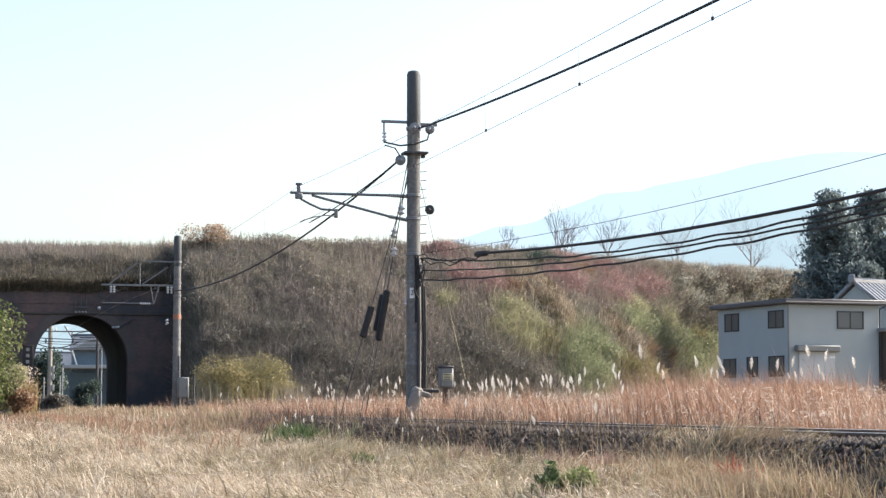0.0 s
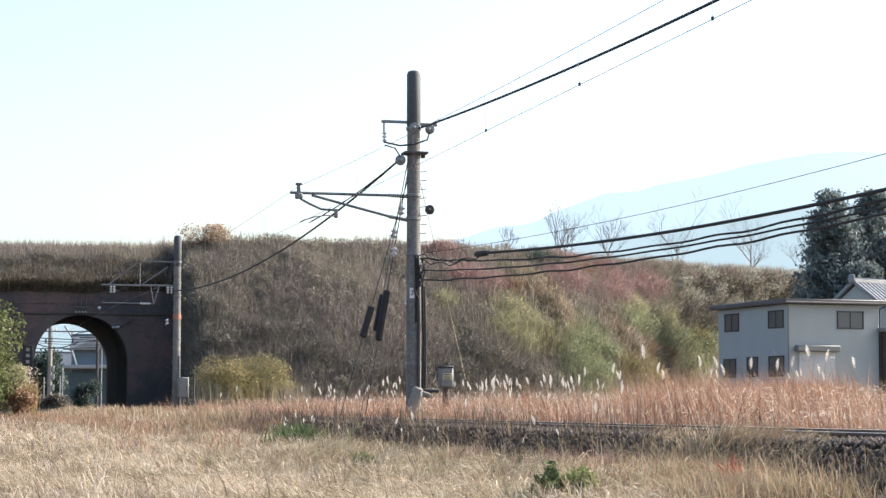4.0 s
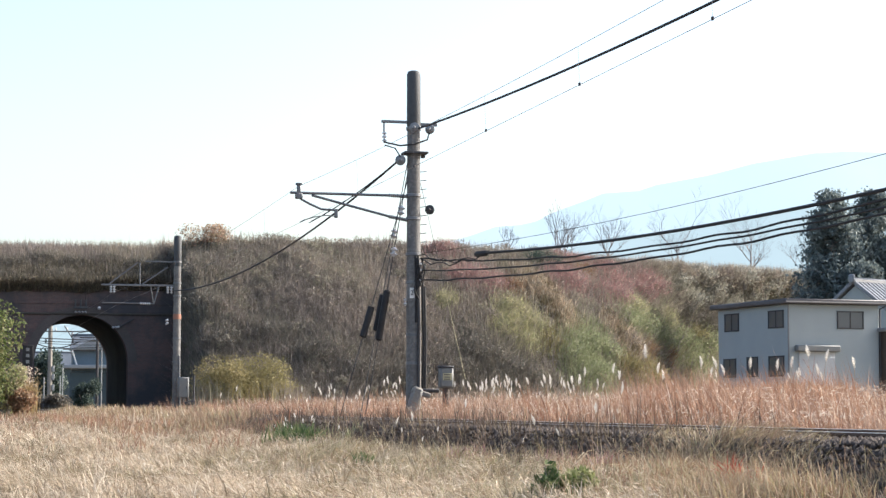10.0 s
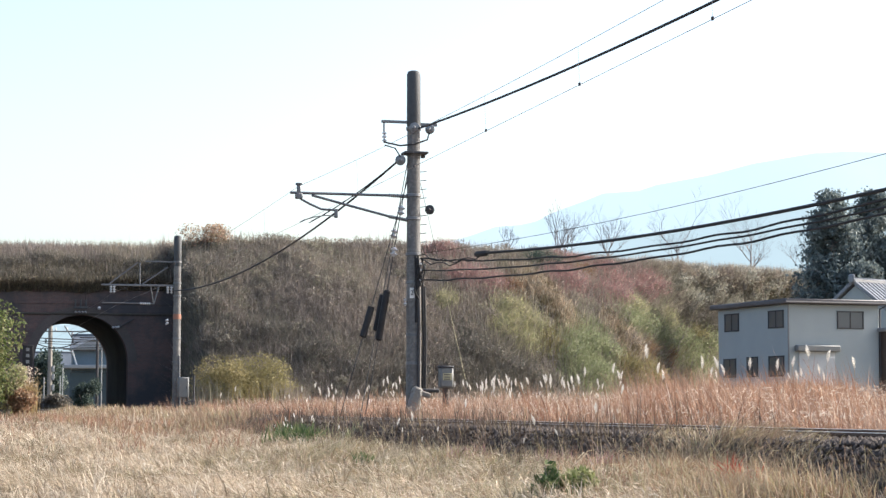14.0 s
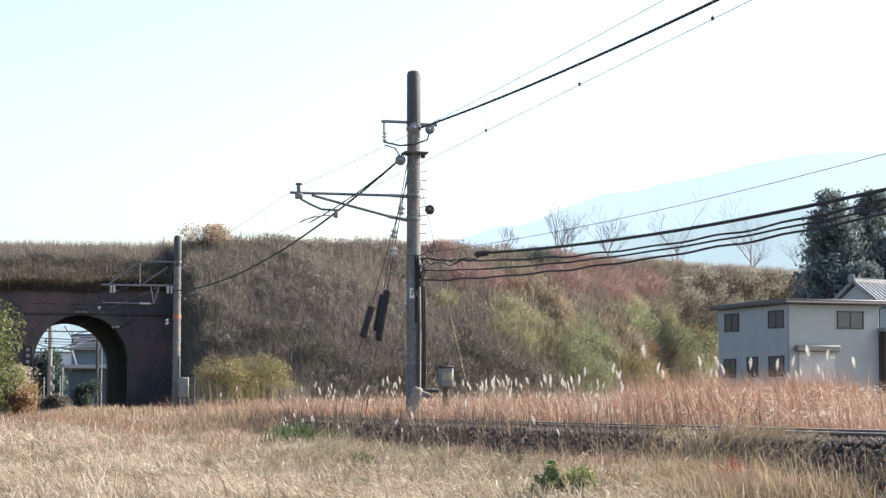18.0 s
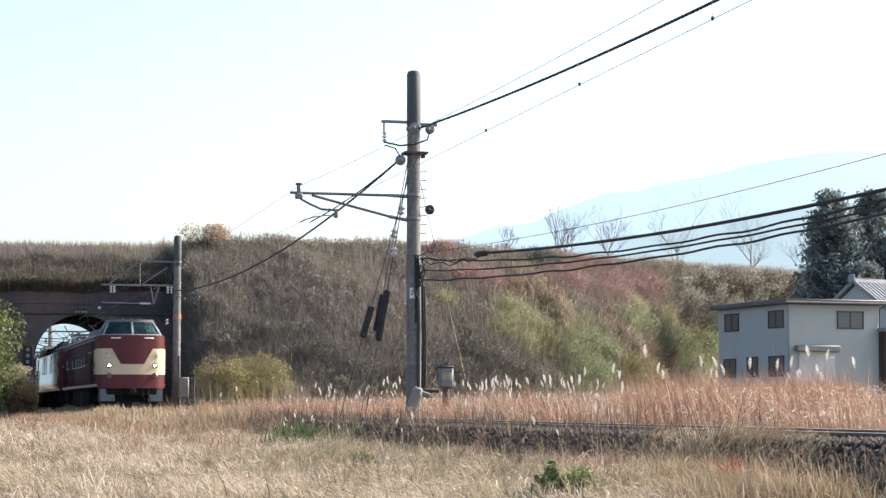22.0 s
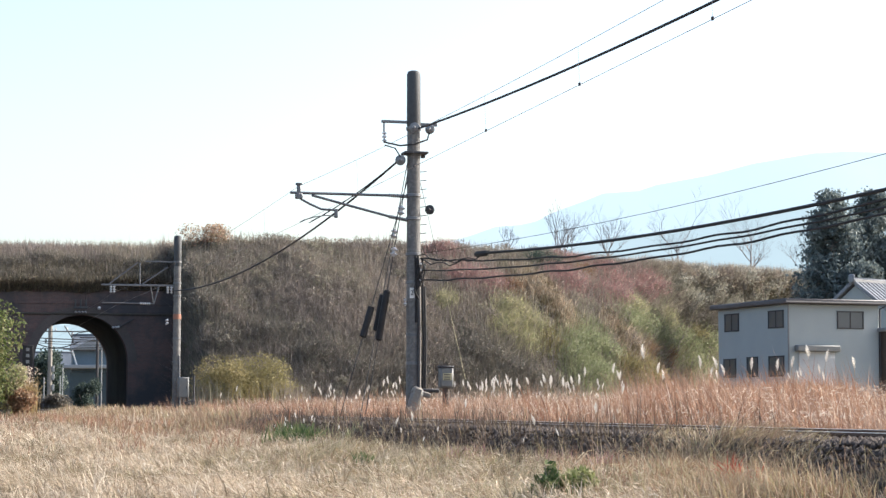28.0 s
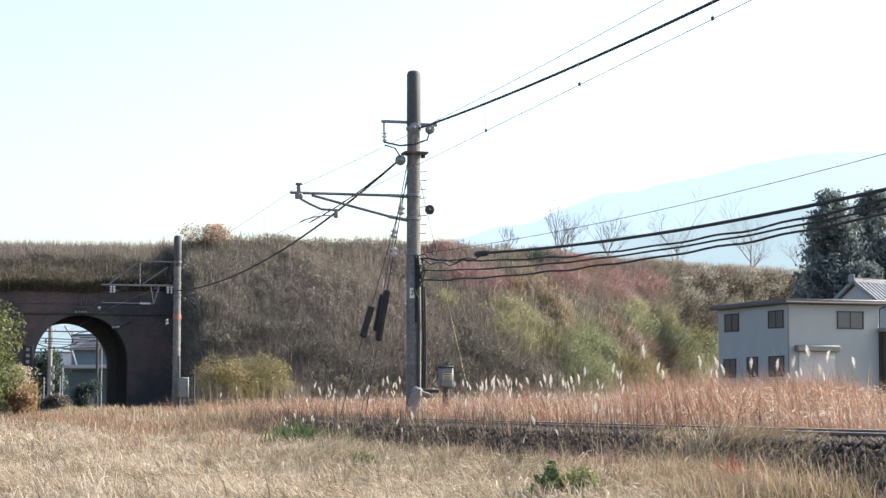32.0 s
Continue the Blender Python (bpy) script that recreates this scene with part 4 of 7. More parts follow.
dg.materials.append(M_IRON)
ob = part("plate_digit", dg, None, pole1, "dark painted digit")
ob.matrix_basis = pose(-0.13, -0.195, 2.98, 90, 0, 0)
for i in range(9):
    part("step_bolt", Geo().tube([(0.17, 0, 4.3 + i * 0.22), (0.33, 0, 4.32 + i * 0.22)], 0.011, 6), M_STEEL, pole1)
part("side_insulator", insulator(Geo(), (-0.22, -0.05, 2.72), (-0.22, -0.05, 2.9), 0.05, 2), M_PORCELAIN, pole1, "white porcelain knob")
part("concrete_foot", Geo().box((-0.05, -0.28, 0.36), (0.26, 0.2, 0.72), 0.05, Matrix.Rotation(0.3, 4, 'Y')).box((0.12, -0.3, 0.56), (0.5, 0.12, 0.14), 0.03, Matrix.Rotation(0.3, 4, 'Y')), M_SLEEPER, pole1, "leaning concrete cable trough end")
part("foot_beam", Geo().box((0.28, -0.28, 0.62), (0.6, 0.1, 0.1), 0.02), M_IRON, pole1)

# guy wires with dark covers, and the stay on the other side
for top, foot, c0, c1 in (((-0.05, -0.05, 6.25), (-1.95, -0.1, -0.3), 0.543, 0.66), ((-0.02, 0.0, 6.8), (-1.27, 0.0, -0.3), 0.521, 0.697), ((-0.04, 0.15, 6.75), (-1.33, 0.3, -0.3), 0.53, 0.66)):
    gw = thing("guy_wire", (PX, P1, 0), "steel guy wire with a black protective cover", "guy wire", "guy wires of the pole")
    a0, b0 = Vector(top), Vector(foot)
    part("wire", Geo().tube([a0, b0], 0.011, 6), M_IRON, gw)
    part("cover", Geo().lathe([(0, 0.05), (0.03, 0.085), (0.97, 0.085), (1, 0.05)], a0.lerp(b0, c0), a0.lerp(b0, c1), 12), M_CABLE, gw, "black ribbed plastic cover")
    for t in {0.543: (), 0.521: (0.225, 0.37), 0.53: (0.3,)}[c0]:
        k = a0.lerp(b0, t)
        part("guy_insulator", insulator(Geo(), k, k + (b0 - a0).normalized() * 0.24, 0.1, 2), M_PORCELAIN, gw, "white egg insulator")
st = thing("stay_wire", (PX, P1, 0), "thin stay wire with a yellow guard tube", "guy wire", "guy wires of the pole")
a0, b0 = Vector((0.17, 0, 5.8)), Vector((1.95, 1.2, -0.3))
part("wire", Geo().tube([a0, b0], 0.006, 6), M_IRON, st)
part("guard_tube", Geo().tube([a0.lerp(b0, 0.42), a0.lerp(b0, 0.8)], 0.008, 6), M_YELLOW, st, "pale yellow guard tube")

# second pole before the tunnel
pole2 = pole("catenary_pole", P2, 6.9, "weathered concrete catenary pole near the tunnel mouth")
part("top_sleeve", Geo().lathe([(0, 0.17), (0.02, 0.182), (0.93, 0.178), (0.98, 0.155), (1, 0.1)], (0, 0, 6.8), (0, 0, 8.25), 20), M_CAPDARK, pole2, "dark rounded pole top")
part("orange_band", Geo().lathe([(0, 0.18), (0.05, 0.19), (0.95, 0.19), (1, 0.18)], (0, 0, 4.3), (0, 0, 4.55), 20), M_ORANGE, pole2, "faded orange marker band")
part("beam", Geo().box((-1.8, 0, 5.88), (3.5, 0.09, 0.09), 0.015), M_STEEL, pole2, "horizontal steel beam")
part("upper_beam", Geo().box((-0.75, 0, 7.0), (1.5, 0.06, 0.06), 0.01), M_STEEL, pole2)
for p0, p1 in (((-3.2, 0, 5.9), (-1.85, 0, 6.95)), ((-1.75, 0, 5.9), (-1.75, 0, 6.95)), ((-1.65, 0, 5.92), (-0.45, 0, 6.75))):
    part("brace", Geo().tube([p0, p1], 0.035, 6), M_STEEL, pole2)
for x in (-3.1, -2.95, -0.45, -0.28):
    part("beam_insulator", insulator(Geo(), (x, -0.05, 5.84), (x, -0.05, 5.5), 0.075, 3), M_PORCELAIN, pole2, "white porcelain insulator")
part("registration_tube", Geo().tube([(-3.5, 0, 5.05), (-1.15, 0, 5.02)], 0.025, 6), M_STEEL, pole2)
part("tube_insulator", insulator(Geo(), (-1.75, 0, 5.03), (-1.25, 0, 5.02), 0.06, 5), M_PORCELAIN, pole2, "white rod insulator")
for p0, p1 in (((-1.1, 0, 5.0), (-0.85, 0, 5.85)), ((-1.1, 0, 5.0), (-1.25, 0, 5.85))):
    part("hanger", Geo().tube([p0, p1], 0.03, 6), M_STEEL, pole2)
part("cable_duct", Geo().tube([(0.12, -0.18, 0.3), (0.1, -0.17, 2.6)], 0.05, 8), M_STEEL, pole2, "grey conduit")
for z in (6.0, 7.0, 5.4, 3.4, 2.3):
    part("pole_band", Geo().lathe([(0, 0.18), (0.1, 0.195), (0.9, 0.195), (1, 0.18)], (0, 0, z - 0.04), (0, 0, z + 0.04), 20), M_STEEL, pole2)
for z in (4.05, 4.2):
    part("disc_insulator", Geo().lathe([(0, .02), (.3, .055), (.7, .055), (1, .02)], (-0.55, -0.1, z), (-0.42, -0.1, z + 0.1), 12), M_PORCELAIN, pole2, "white strain insulator")

cab = thing("relay_cabinet", (PX + 0.24, P2 - 0.6, -0.1), "relay cabinet on a stand by the pole, shade put into its dull grey", "cabinet")
# Duller paint than pale grey; the cabinet's shade is put into it.
part("body", Geo().box((0, 0, 1.2), (0.5, 0.4, 0.95), 0.03), M_DULLBOX, cab)
part("door", Geo().box((0, -0.21, 1.2), (0.42, 0.02, 0.86), 0.008), M_DULLBOX, cab)
part("handle", Geo().box((0.15, -0.23, 1.2), (0.03, 0.03, 0.14), 0.008), M_IRON, cab)
for x in (-0.2, 0.2):
    part("leg", Geo().box((x, 0, 0.35), (0.06, 0.3, 0.8), 0.01), M_IRON, cab)
part("side_post", Geo().tube([(0.5, 0, -0.1), (0.52, 0, 1.75)], 0.04, 6), M_IRON, cab)
part("junction_box", Geo().box((0.3, -0.2, 0.5), (0.5, 0.2, 0.18), 0.02, Matrix.Rotation(-0.25, 4, 'Y')), M_IRON, cab)

sg_ = thing("trackside_box", (12.66, P1 - 0.6, -0.4), "small grey trackside box with a yellow label on a post", "signal box")
part("post", Geo().lathe([(0, 0.095), (0.5, 0.09), (1, 0.085)], (0, 0, 0), (0, 0, 1.12), 10), M_DARKWOOD, sg_, "short weathered post")
part("box", Geo().box((0, 0, 1.34), (0.34, 0.26, 0.5), 0.04), M_DULLBOX, sg_, "dark grey box")
part("lid", Geo().box((0, 0, 1.6), (0.36, 0.29, 0.06), 0.02), M_IRON, sg_)
part("yellow_label", Geo().box((0.0, -0.134, 1.36), (0.22, 0.01, 0.17), 0.004), M_YELLOW, sg_, "faded yellow label")
for dz in (0.05, -0.01, -0.06):
    part("label_bar", Geo().box((0, -0.141, 1.36 + dz), (0.15, 0.004, 0.02)), M_IRON, sg_)


# ---- wires ----
def span(a, b, sag, n=24):
    a, b = Vector(a), Vector(b)
    return [a.lerp(b, i / n) - Vector((0, 0, 4 * sag * (i / n) * (1 - i / n))) for i in range(n + 1)]


def wire(name, runs, r, m, label, category="overhead wire"):
    g = Geo()
    for a, b, sag in runs:
        g.tube(span(a, b, sag), r, 6)
    return solo(name, g, m, label, category)


E1, E0 = (9.25, P1 + 0.1), (9.0, 4.0)
MES = [((9.17, 4.0, 5.7), (9.1, P1 + 0.1, 5.63), 0.285), ((9.1, P1 + 0.1, 5.63), (8.95, P2, 5.5), 0.25), ((8.95, P2, 5.5), (C, PS - 0.2, 5.5), 0.05)]
wire("messenger_wire", MES, 0.0048, M_COPPER, "thin messenger wire hung over the track")
CON = [((9.17, 4.0, 4.93), (9.14, P1 + 0.1, 4.73), 0.0), ((9.14, P1 + 0.1, 4.73), (8.95, P2, 4.83), 0.03), ((8.95, P2, 4.83), (C, 160, 4.75), 0.05)]
wire("contact_wire", CON, 0.0048, M_COPPER, "copper contact wire over the track")


def at(runs, s):
    for a, b, sag in runs:
        if a[1] <= s <= b[1]:
            t = (s - a[1]) / (b[1] - a[1])
            p = Vector(a).lerp(Vector(b), t)
            p.z -= 4 * sag * t * (1 - t)
            return p


for s in (17.5, 22.4, 27.4, 32.3, 37.3, 42.3, 54, 59, 64, 69, 74, 79, 84, 89):
    p, q = at(MES, s), at(CON, s)
    d = thing("dropper", (0, 0, 0), "thin dropper between messenger and contact wire", "dropper", "droppers of the catenary")
    part("wire", Geo().tube([p, q], 0.0025, 5), M_COPPER, d)
    part("clip", Geo().box((q.x, q.y, q.z + 0.01), (0.03, 0.05, 0.05), 0.008), M_IRON, d)
wire("feeder_cable", [((12.0, 4, 7.0), (12.05, P1 - 0.15, 7.12), 0.52)], 0.026, M_CABLE, "thick black feeder cable", "cable")
wire("feeder_cable", [((11.6, P1, 6.33), (11.8, P2 - 0.1, 5.65), 0.8)], 0.03, M_CABLE, "thick black feeder cable between the poles", "cable")
for dz, dx in ((0.0, -0.03), (0.05, 0.04)):
    wire("feeder_jumper", [((11.62 + dx, P1, 6.33 + dz), (11.1 + dx, P1 + 9, 5.55 + dz), 0.1)], 0.014, M_CABLE, "black feeder jumper at the pole", "cable")
g = Geo().tube([(PX - 0.78, P1 - 0.05, 6.78), (PX - 0.4, P1 - 0.2, 6.68), (PX - 0.05, P1 - 0.25, 6.72), (PX + 0.3, P1 - 0.2, 6.85), (PX + 0.38, P1 - 0.15, 7.1)], 0.022, 6)
solo("jumper_loop", g, M_CABLE, "black jumper loop round the pole", "cable")
g = Geo().tube([(PX - 0.75, P1 - 0.05, 6.7), (PX - 0.5, P1 - 0.12, 6.62), (PX - 0.37, P1 - 0.15, 6.4)], 0.016, 6)
solo("jumper_loop", g, M_CABLE, "black jumper hanging beside the pole", "cable")


def twisted(a, b, sag, r, wig):
    pts = span(a, b, sag, 90)
    return [p + Vector((0, 0, wig * math.sin(i * 1.1) * (1 + 0.5 * math.sin(i * 0.37)))) for i, p in enumerate(pts)]


COMM = [((PX + 0.15, P1, 3.99), (15.2, 8, 4.5), 0.85, 0.03, 0.0), ((PX + 0.15, P1, 3.9), (15.2, 8, 4.95), 1.2, 0.019, 0.014),
        ((PX + 0.15, P1, 3.6), (15.2, 8, 4.35), 0.85, 0.018, 0.006), ((PX + 0.15, P1, 3.35), (15.2, 8, 4.2), 0.75, 0.02, 0.013)]
for i_, (a0, b0, sag, r, wig) in enumerate(COMM):
    if i_ == 0:
        run = twisted(a0, b0, sag, r, wig)
        solo("telephone_cable", Geo().tube(run[11:], r, 6), M_CABLE, "thick black telephone cable strung from the splice", "cable")
        for k_, dz in enumerate((0.0, -0.12)):
            lead = [p + Vector((0, 0, dz * (1 - i / 11) + 0.05 * math.sin(i * 1.9 + k_) - 0.16 * math.sin(math.pi * i / 11))) for i, p in enumerate(run[:12])]
            solo("cable_lead", Geo().tube(lead, 0.013, 6), M_CABLE, "looped black cable lead at the pole", "cable")
        continue
    solo("telephone_cable", Geo().tube(twisted(a0, b0, sag, r, wig), r, 6), M_CABLE, "black telephone cable strung from the pole", "cable")
wire("telephone_line", [((PX + 0.15, P1, 4.02), (15.2, 8, 4.9), 0.55)], 0.0052, M_CABLE, "thin line strung from the pole", "cable")
g = Geo().lathe([(0, 0.03), (0.15, 0.07), (0.85, 0.07), (1, 0.03)], (12.46, 44.9, 3.72), (12.53, 44.1, 3.69), 10)
solo("splice_closure", g, M_CABLE, "black splice closure on the telephone cable", "cable joint")


# ---- houses ----
def window(parent, c, w, h, name="window", depth=0.06):
    """A framed window on a wall that faces -y in its parent's space."""
    x, y, z = c
    fr = Geo()
    for dx, dz, ww, hh in ((0, h / 2, w + 0.1, 0.06), (0, -h / 2, w + 0.1, 0.06), (-w / 2, 0, 0.06, h), (w / 2, 0, 0.06, h), (0, 0, 0.04, h)):
        fr.box((x + dx, y - 0.02, z + dz), (ww, depth, hh), 0.008)
    f = part(name, fr, M_IRON, parent, "dark framed window")
    part("pane", Geo().box((x, y - 0.012, z), (w, 0.012, h)), M_GLASS, f, "dark window glass", False)
    return f


hx, hy = cam_xy(17.5, 103)
store = thing("storehouse", pose(hx, hy, -0.35, 0, 0, 5.8), "plain grey rendered two-storey storehouse with flat brown roof", "house")
W_, D_, H_ = 5.29, 7.5, 5.75
g = Geo().box((W_ / 2, D_ / 2, H_ / 2), (W_, D_, H_), 0.02)
part("wall", g, M_WALL, store, "grey rendered walls")
part("roof", Geo().box((W_ / 2, D_ / 2, H_ + 0.14), (W_ + 0.7, D_ + 0.7, 0.26), 0.05), M_ROOFMETAL, store, "brown sheet-metal roof edge")
part("gutter", Geo().tube([(-0.36, -0.38, H_ + 0.08), (W_ + 0.36, -0.38, H_ + 0.08)], 0.06, 8), M_ROOFMETAL, store)
part("downpipe", Geo().tube([(-0.05, -0.06, 0), (-0.05, -0.06, H_)], 0.04, 8), M_STEEL, store)
part("downpipe", Geo().tube([(W_ + 0.02, -0.08, 0), (W_ + 0.02, -0.08, H_ - 0.2), (W_ + 0.3, -0.3, H_)], 0.045, 8), M_IRON, store)
window(store, (3.6, 0, 4.98), 1.5, 0.85)
hood = part("shutter_hood", Geo().box((1.55, -0.2, 3.5), (2.5, 0.4, 0.32), 0.05), M_DULLBOX, store, "grey roller shutter housing")
sh = part("roller_shutter", Geo().box((1.6, -0.02, 1.7), (2.1, 0.05, 3.3), 0.01), M_SHUTTER, store, "pale roller shutter, closed")
for i in range(20):
    part("slat", Geo().box((1.6, -0.055, 0.15 + i * 0.15), (2.06, 0.02, 0.12), 0.005), M_SHUTTER, sh)
# windows of the side wall, which faces -x
side = part("side_wall_trim", Geo().box((-0.012, D_ / 2, 0.25), (0.024, D_, 0.4), 0.004), M_SLEEPER, store, "low concrete plinth")
for yy, zz, ww, hh in ((1.25, 5.02, 1.5, 0.85), (5.95, 5.02, 1.5, 0.9), (1.25, 2.62, 1.5, 1.0), (3.75, 2.62, 1.1, 1.0), (6.2, 2.6, 1.3, 0.95)):
    fr = Geo()
    for dy, dz, a1, b1 in ((0, hh / 2, ww + 0.1, 0.06), (0, -hh / 2, ww + 0.1, 0.06), (-ww / 2, 0, 0.06, hh), (ww / 2, 0, 0.06, hh), (0, 0, 0.04, hh)):
        fr.box((-0.02, yy + dy, zz + dz), (0.06, a1, b1), 0.008)
    f = part("window", fr, M_IRON, store, "dark framed window")
    part("pane", Geo().box((-0.012, yy, zz), (0.012, ww, hh)), M_GLASS, f, "dark window glass", False)


def tiled_house(at, w, d, wall_h, roof_h, m_wall, label, cols=26, tiles=True, m_roof=M_TILE):
    """A gabled house; the gable faces -x, the ridge runs along x."""
    h = thing("house", at, label, "house")
    g = Geo().prism([(0, 0), (d, 0), (d, wall_h), (d / 2, wall_h + roof_h - 0.15), (0, wall_h)], 0, w, lambda u, v, ww: (ww, u, v))
    part("wall", g, m_wall, h, "", False)
    for sgn in (0, 1):
        e0, e1 = Vector((0, -0.6 if sgn == 0 else d + 0.6, wall_h - 0.35)), Vector((0, d / 2, wall_h + roof_h))
        slab = Geo()
        nrm = Vector((0, -(e1.z - e0.z) if sgn == 0 else (e1.z - e0.z), abs(e1.y - e0.y))).normalized()
        slab.add([p + Vector((x, 0, 0)) + nrm * t for x in (-0.22, w + 0.3) for p in (e0, e1) for t in (0, 0.14)],
                 [(0, 1, 3, 2), (4, 6, 7, 5), (0, 4, 5, 1), (2, 3, 7, 6), (0, 2, 6, 4), (1, 5, 7, 3)])
        rf = part("roof", slab, m_roof, h, "grey tiled roof slope", False)
        if tiles:
            for c_ in range(cols):
                x = -0.16 + (w + 0.4) * c_ / (cols - 1)
                rib = Geo().tube([e0 + nrm * 0.15 + Vector((x, 0, 0)), e1 + nrm * 0.15 + Vector((x, 0, 0))], 0.05, 6)
                part("roof_rib", rib, m_roof, rf)
    part("ridge", Geo().box((w / 2, d / 2, wall_h + roof_h + 0.16), (w + 0.5, 0.34, 0.34), 0.08), m_roof, h, "stacked ridge tiles")
    part("ridge_end", Geo().box((-0.3, d / 2, wall_h + roof_h + 0.26), (0.2, 0.42, 0.55), 0.08), m_roof, h, "ornamental ridge end tile")
    return h


tx, ty = cam_xy(25.85, 117)
tiled_house(pose(tx, ty, -0.5, 0, 0, 27), 12, 5.2, 5.9, 2.0, M_WALL, "traditional house with a grey tiled gable roof", cols=34)
fx, fy = cam_xy(22.7, 104.5)
an = thing("timber_annex", pose(fx, fy, -0.35, 0, 0, 5.8), "dark timber annex wall beside the storehouse", "shed")
part("wall", Geo().box((2, 1, 2.2), (4, 2, 4.4), 0.02), M_DARKWOOD, an)
part("roof", Geo().box((2, 0.9, 4.5), (4.4, 2.6, 0.2), 0.04), M_TILE, an)
for i in range(10):
    part("board", Geo().box((0.2 + i * 0.4, -0.012, 2.2), (0.36, 0.03, 4.3), 0.006), M_DARKWOOD, an)

# ---- seen through the tunnel ----
h2 = tiled_house(pose(16.85, 226, -0.3, 0, 0, -10), 9, 7, 6.9, 1.3, M_HAZEWALL, "house beyond the tunnel, haze put into its blue-grey walls", tiles=False, m_roof=M_DIMTILE)
part("lower_roof", Geo().box((3.5, -0.7, 4.8), (9.7, 1.6, 0.42), 0.08), M_GREYBOX, h2, "pale eave band")
part("lower_wall", Geo().box((4.3, -0.25, 2.1), (8.8, 0.5, 4.2), 0.02), M_HAZEDARK, h2)
part("upper_eave", Geo().box((3.6, -0.5, 6.75), (9.0, 0.8, 0.2), 0.05), M_GREYBOX, h2, "pale upper eave")
part("gable", Geo().prism([(0.4, 6.85), (4.6, 6.85), (2.5, 7.9)], -0.95, -0.5, lambda u, v, w: (u, w, v)), M_GREYBOX, h2, "pale gable end", False)
part("outside_stair", Geo().tube([(0.15, -0.9, 6.6), (0.75, -0.9, 4.75)], 0.09, 6), M_WHITE, h2, "white outside stair rail")
part("corner_board", Geo().box((0.05, -0.3, 5.6), (0.14, 0.12, 2.3), 0.02), M_GREYBOX, h2)
h3 = tiled_house(pose(11.5, 262, -0.3, 0, 0, -5), 8, 8, 5.6, 1.6, M_HAZEDARK, "house with tiled roof beyond the tunnel, haze put into its dim walls", tiles=False, m_roof=M_DIMTILE)
fp = thing("utility_pole", (12.8, 199.0, 0), "slim utility pole beyond the tunnel", "pole")
part("shaft", Geo().lathe([(0, 0.24), (1, 0.2)], (0, 0, -0.4), (0, 0, 9.2), 12), M_SLEEPER, fp)
part("crossarm", Geo().box((0.8, 0, 7.4), (3.0, 0.12, 0.12), 0.02), M_STEEL, fp)
for x in (-0.4, 0.5, 1.6):
    part("arm_insulator", insulator(Geo(), (x, 0, 7.45), (x, 0, 7.8), 0.09, 3), M_PORCELAIN, fp, "white porcelain insulator")
for z in (2.0, 3.0, 3.8):
    part("box", Geo().box((0.3, -0.1, z), (0.24, 0.2, 0.6), 0.03), M_GREYBOX, fp)
wire("far_cable", [((4, 158, 5.9), (16, 158, 5.4), 0.5)], 0.03, M_CABLE, "black cable beyond the tunnel", "cable")
wire("far_cable", [((4, 170, 5.2), (18, 170, 5.3), 0.3)], 0.03, M_CABLE, "black cable beyond the tunnel", "cable")
wire("far_cable", [((4, 166, 6.4), (18, 166, 6.6), 0.3)], 0.02, M_CABLE, "thin cable beyond the tunnel", "cable")
for px_, py_, ph in ((14.2, 205, 3.6), (9.24, 150, 2.7), (8.75, 150, 2.3), (11.27, 160, 3.55), (13.35, 150, 4.7)):
    wp = thing("fence_post", (px_, py_, -0.4), "slim pale post beyond the tunnel", "post", "posts beyond the tunnel")
    part("post", Geo().tube([(0, 0, 0), (0, 0, ph)], 0.045, 8), M_GREYBOX, wp)

rp = thing("utility_pole", (13.05, 150, 0), "dark post beyond the tunnel", "pole")
part("shaft", Geo().tube([(0, 0, -0.4), (0, 0, 6.2)], 0.11, 8), M_IRON, rp)
part("crossarm", Geo().box((-0.5, 0, 5.2), (1.6, 0.08, 0.08), 0.01), M_IRON, rp)
for i, (y_, z_) in enumerate(((140, 5.4), (148, 5.0), (176, 7.4))):
    wire("far_cable", [((6, y_, z_), (16, y_, z_ + 0.25 * (-1) ** i), 0.25)], 0.02, M_CABLE, "thin cable beyond the tunnel", "cable")

gf = thing("catenary_gantry", (10.9, 172, 0), "steel catenary bracket arms beyond the tunnel", "bracket")
part("arm", Geo().tube([(-1.6, 0, 5.9), (2.4, 0, 5.75)], 0.04, 6), M_IRON, gf)
part("brace", Geo().tube([(1.3, 0, 6.9), (2.0, 0, 5.8), (2.4, 0, 6.3)], 0.05, 6), M_IRON, gf)
part("hanging_loop", Geo().tube([(-1.4 + 0.4 * i, 0, 5.6 - 0.55 * math.sin(math.pi * i / 10)) for i in range(11)], 0.045, 6), M_CABLE, gf, "drooping black cable loop")
part("mast", Geo().tube([(4.03, 0.1, -0.4), (4.03, 0.1, 7.2)], 0.1, 8), M_IRON, gf)
part("upper_arm", Geo().tube([(2.4, 0, 6.3), (4.03, 0.1, 6.6)], 0.04, 6), M_IRON, gf)
part("lower_arm", Geo().tube([(2.4, 0, 5.75), (4.03, 0.1, 5.7)], 0.04, 6), M_IRON, gf)
for x in (-1.5, -0.2, 2.0):
    part("drop_insulator", insulator(Geo(), (x, -0.05, 5.85), (x, -0.05, 5.45), 0.1, 3), M_IRON, gf)
# fittings on the head wall
fit_ = thing("tunnel_wire_support", (C - 0.1, PS - 0.35, 5.75), "steel wire support above the tunnel arch", "bracket")
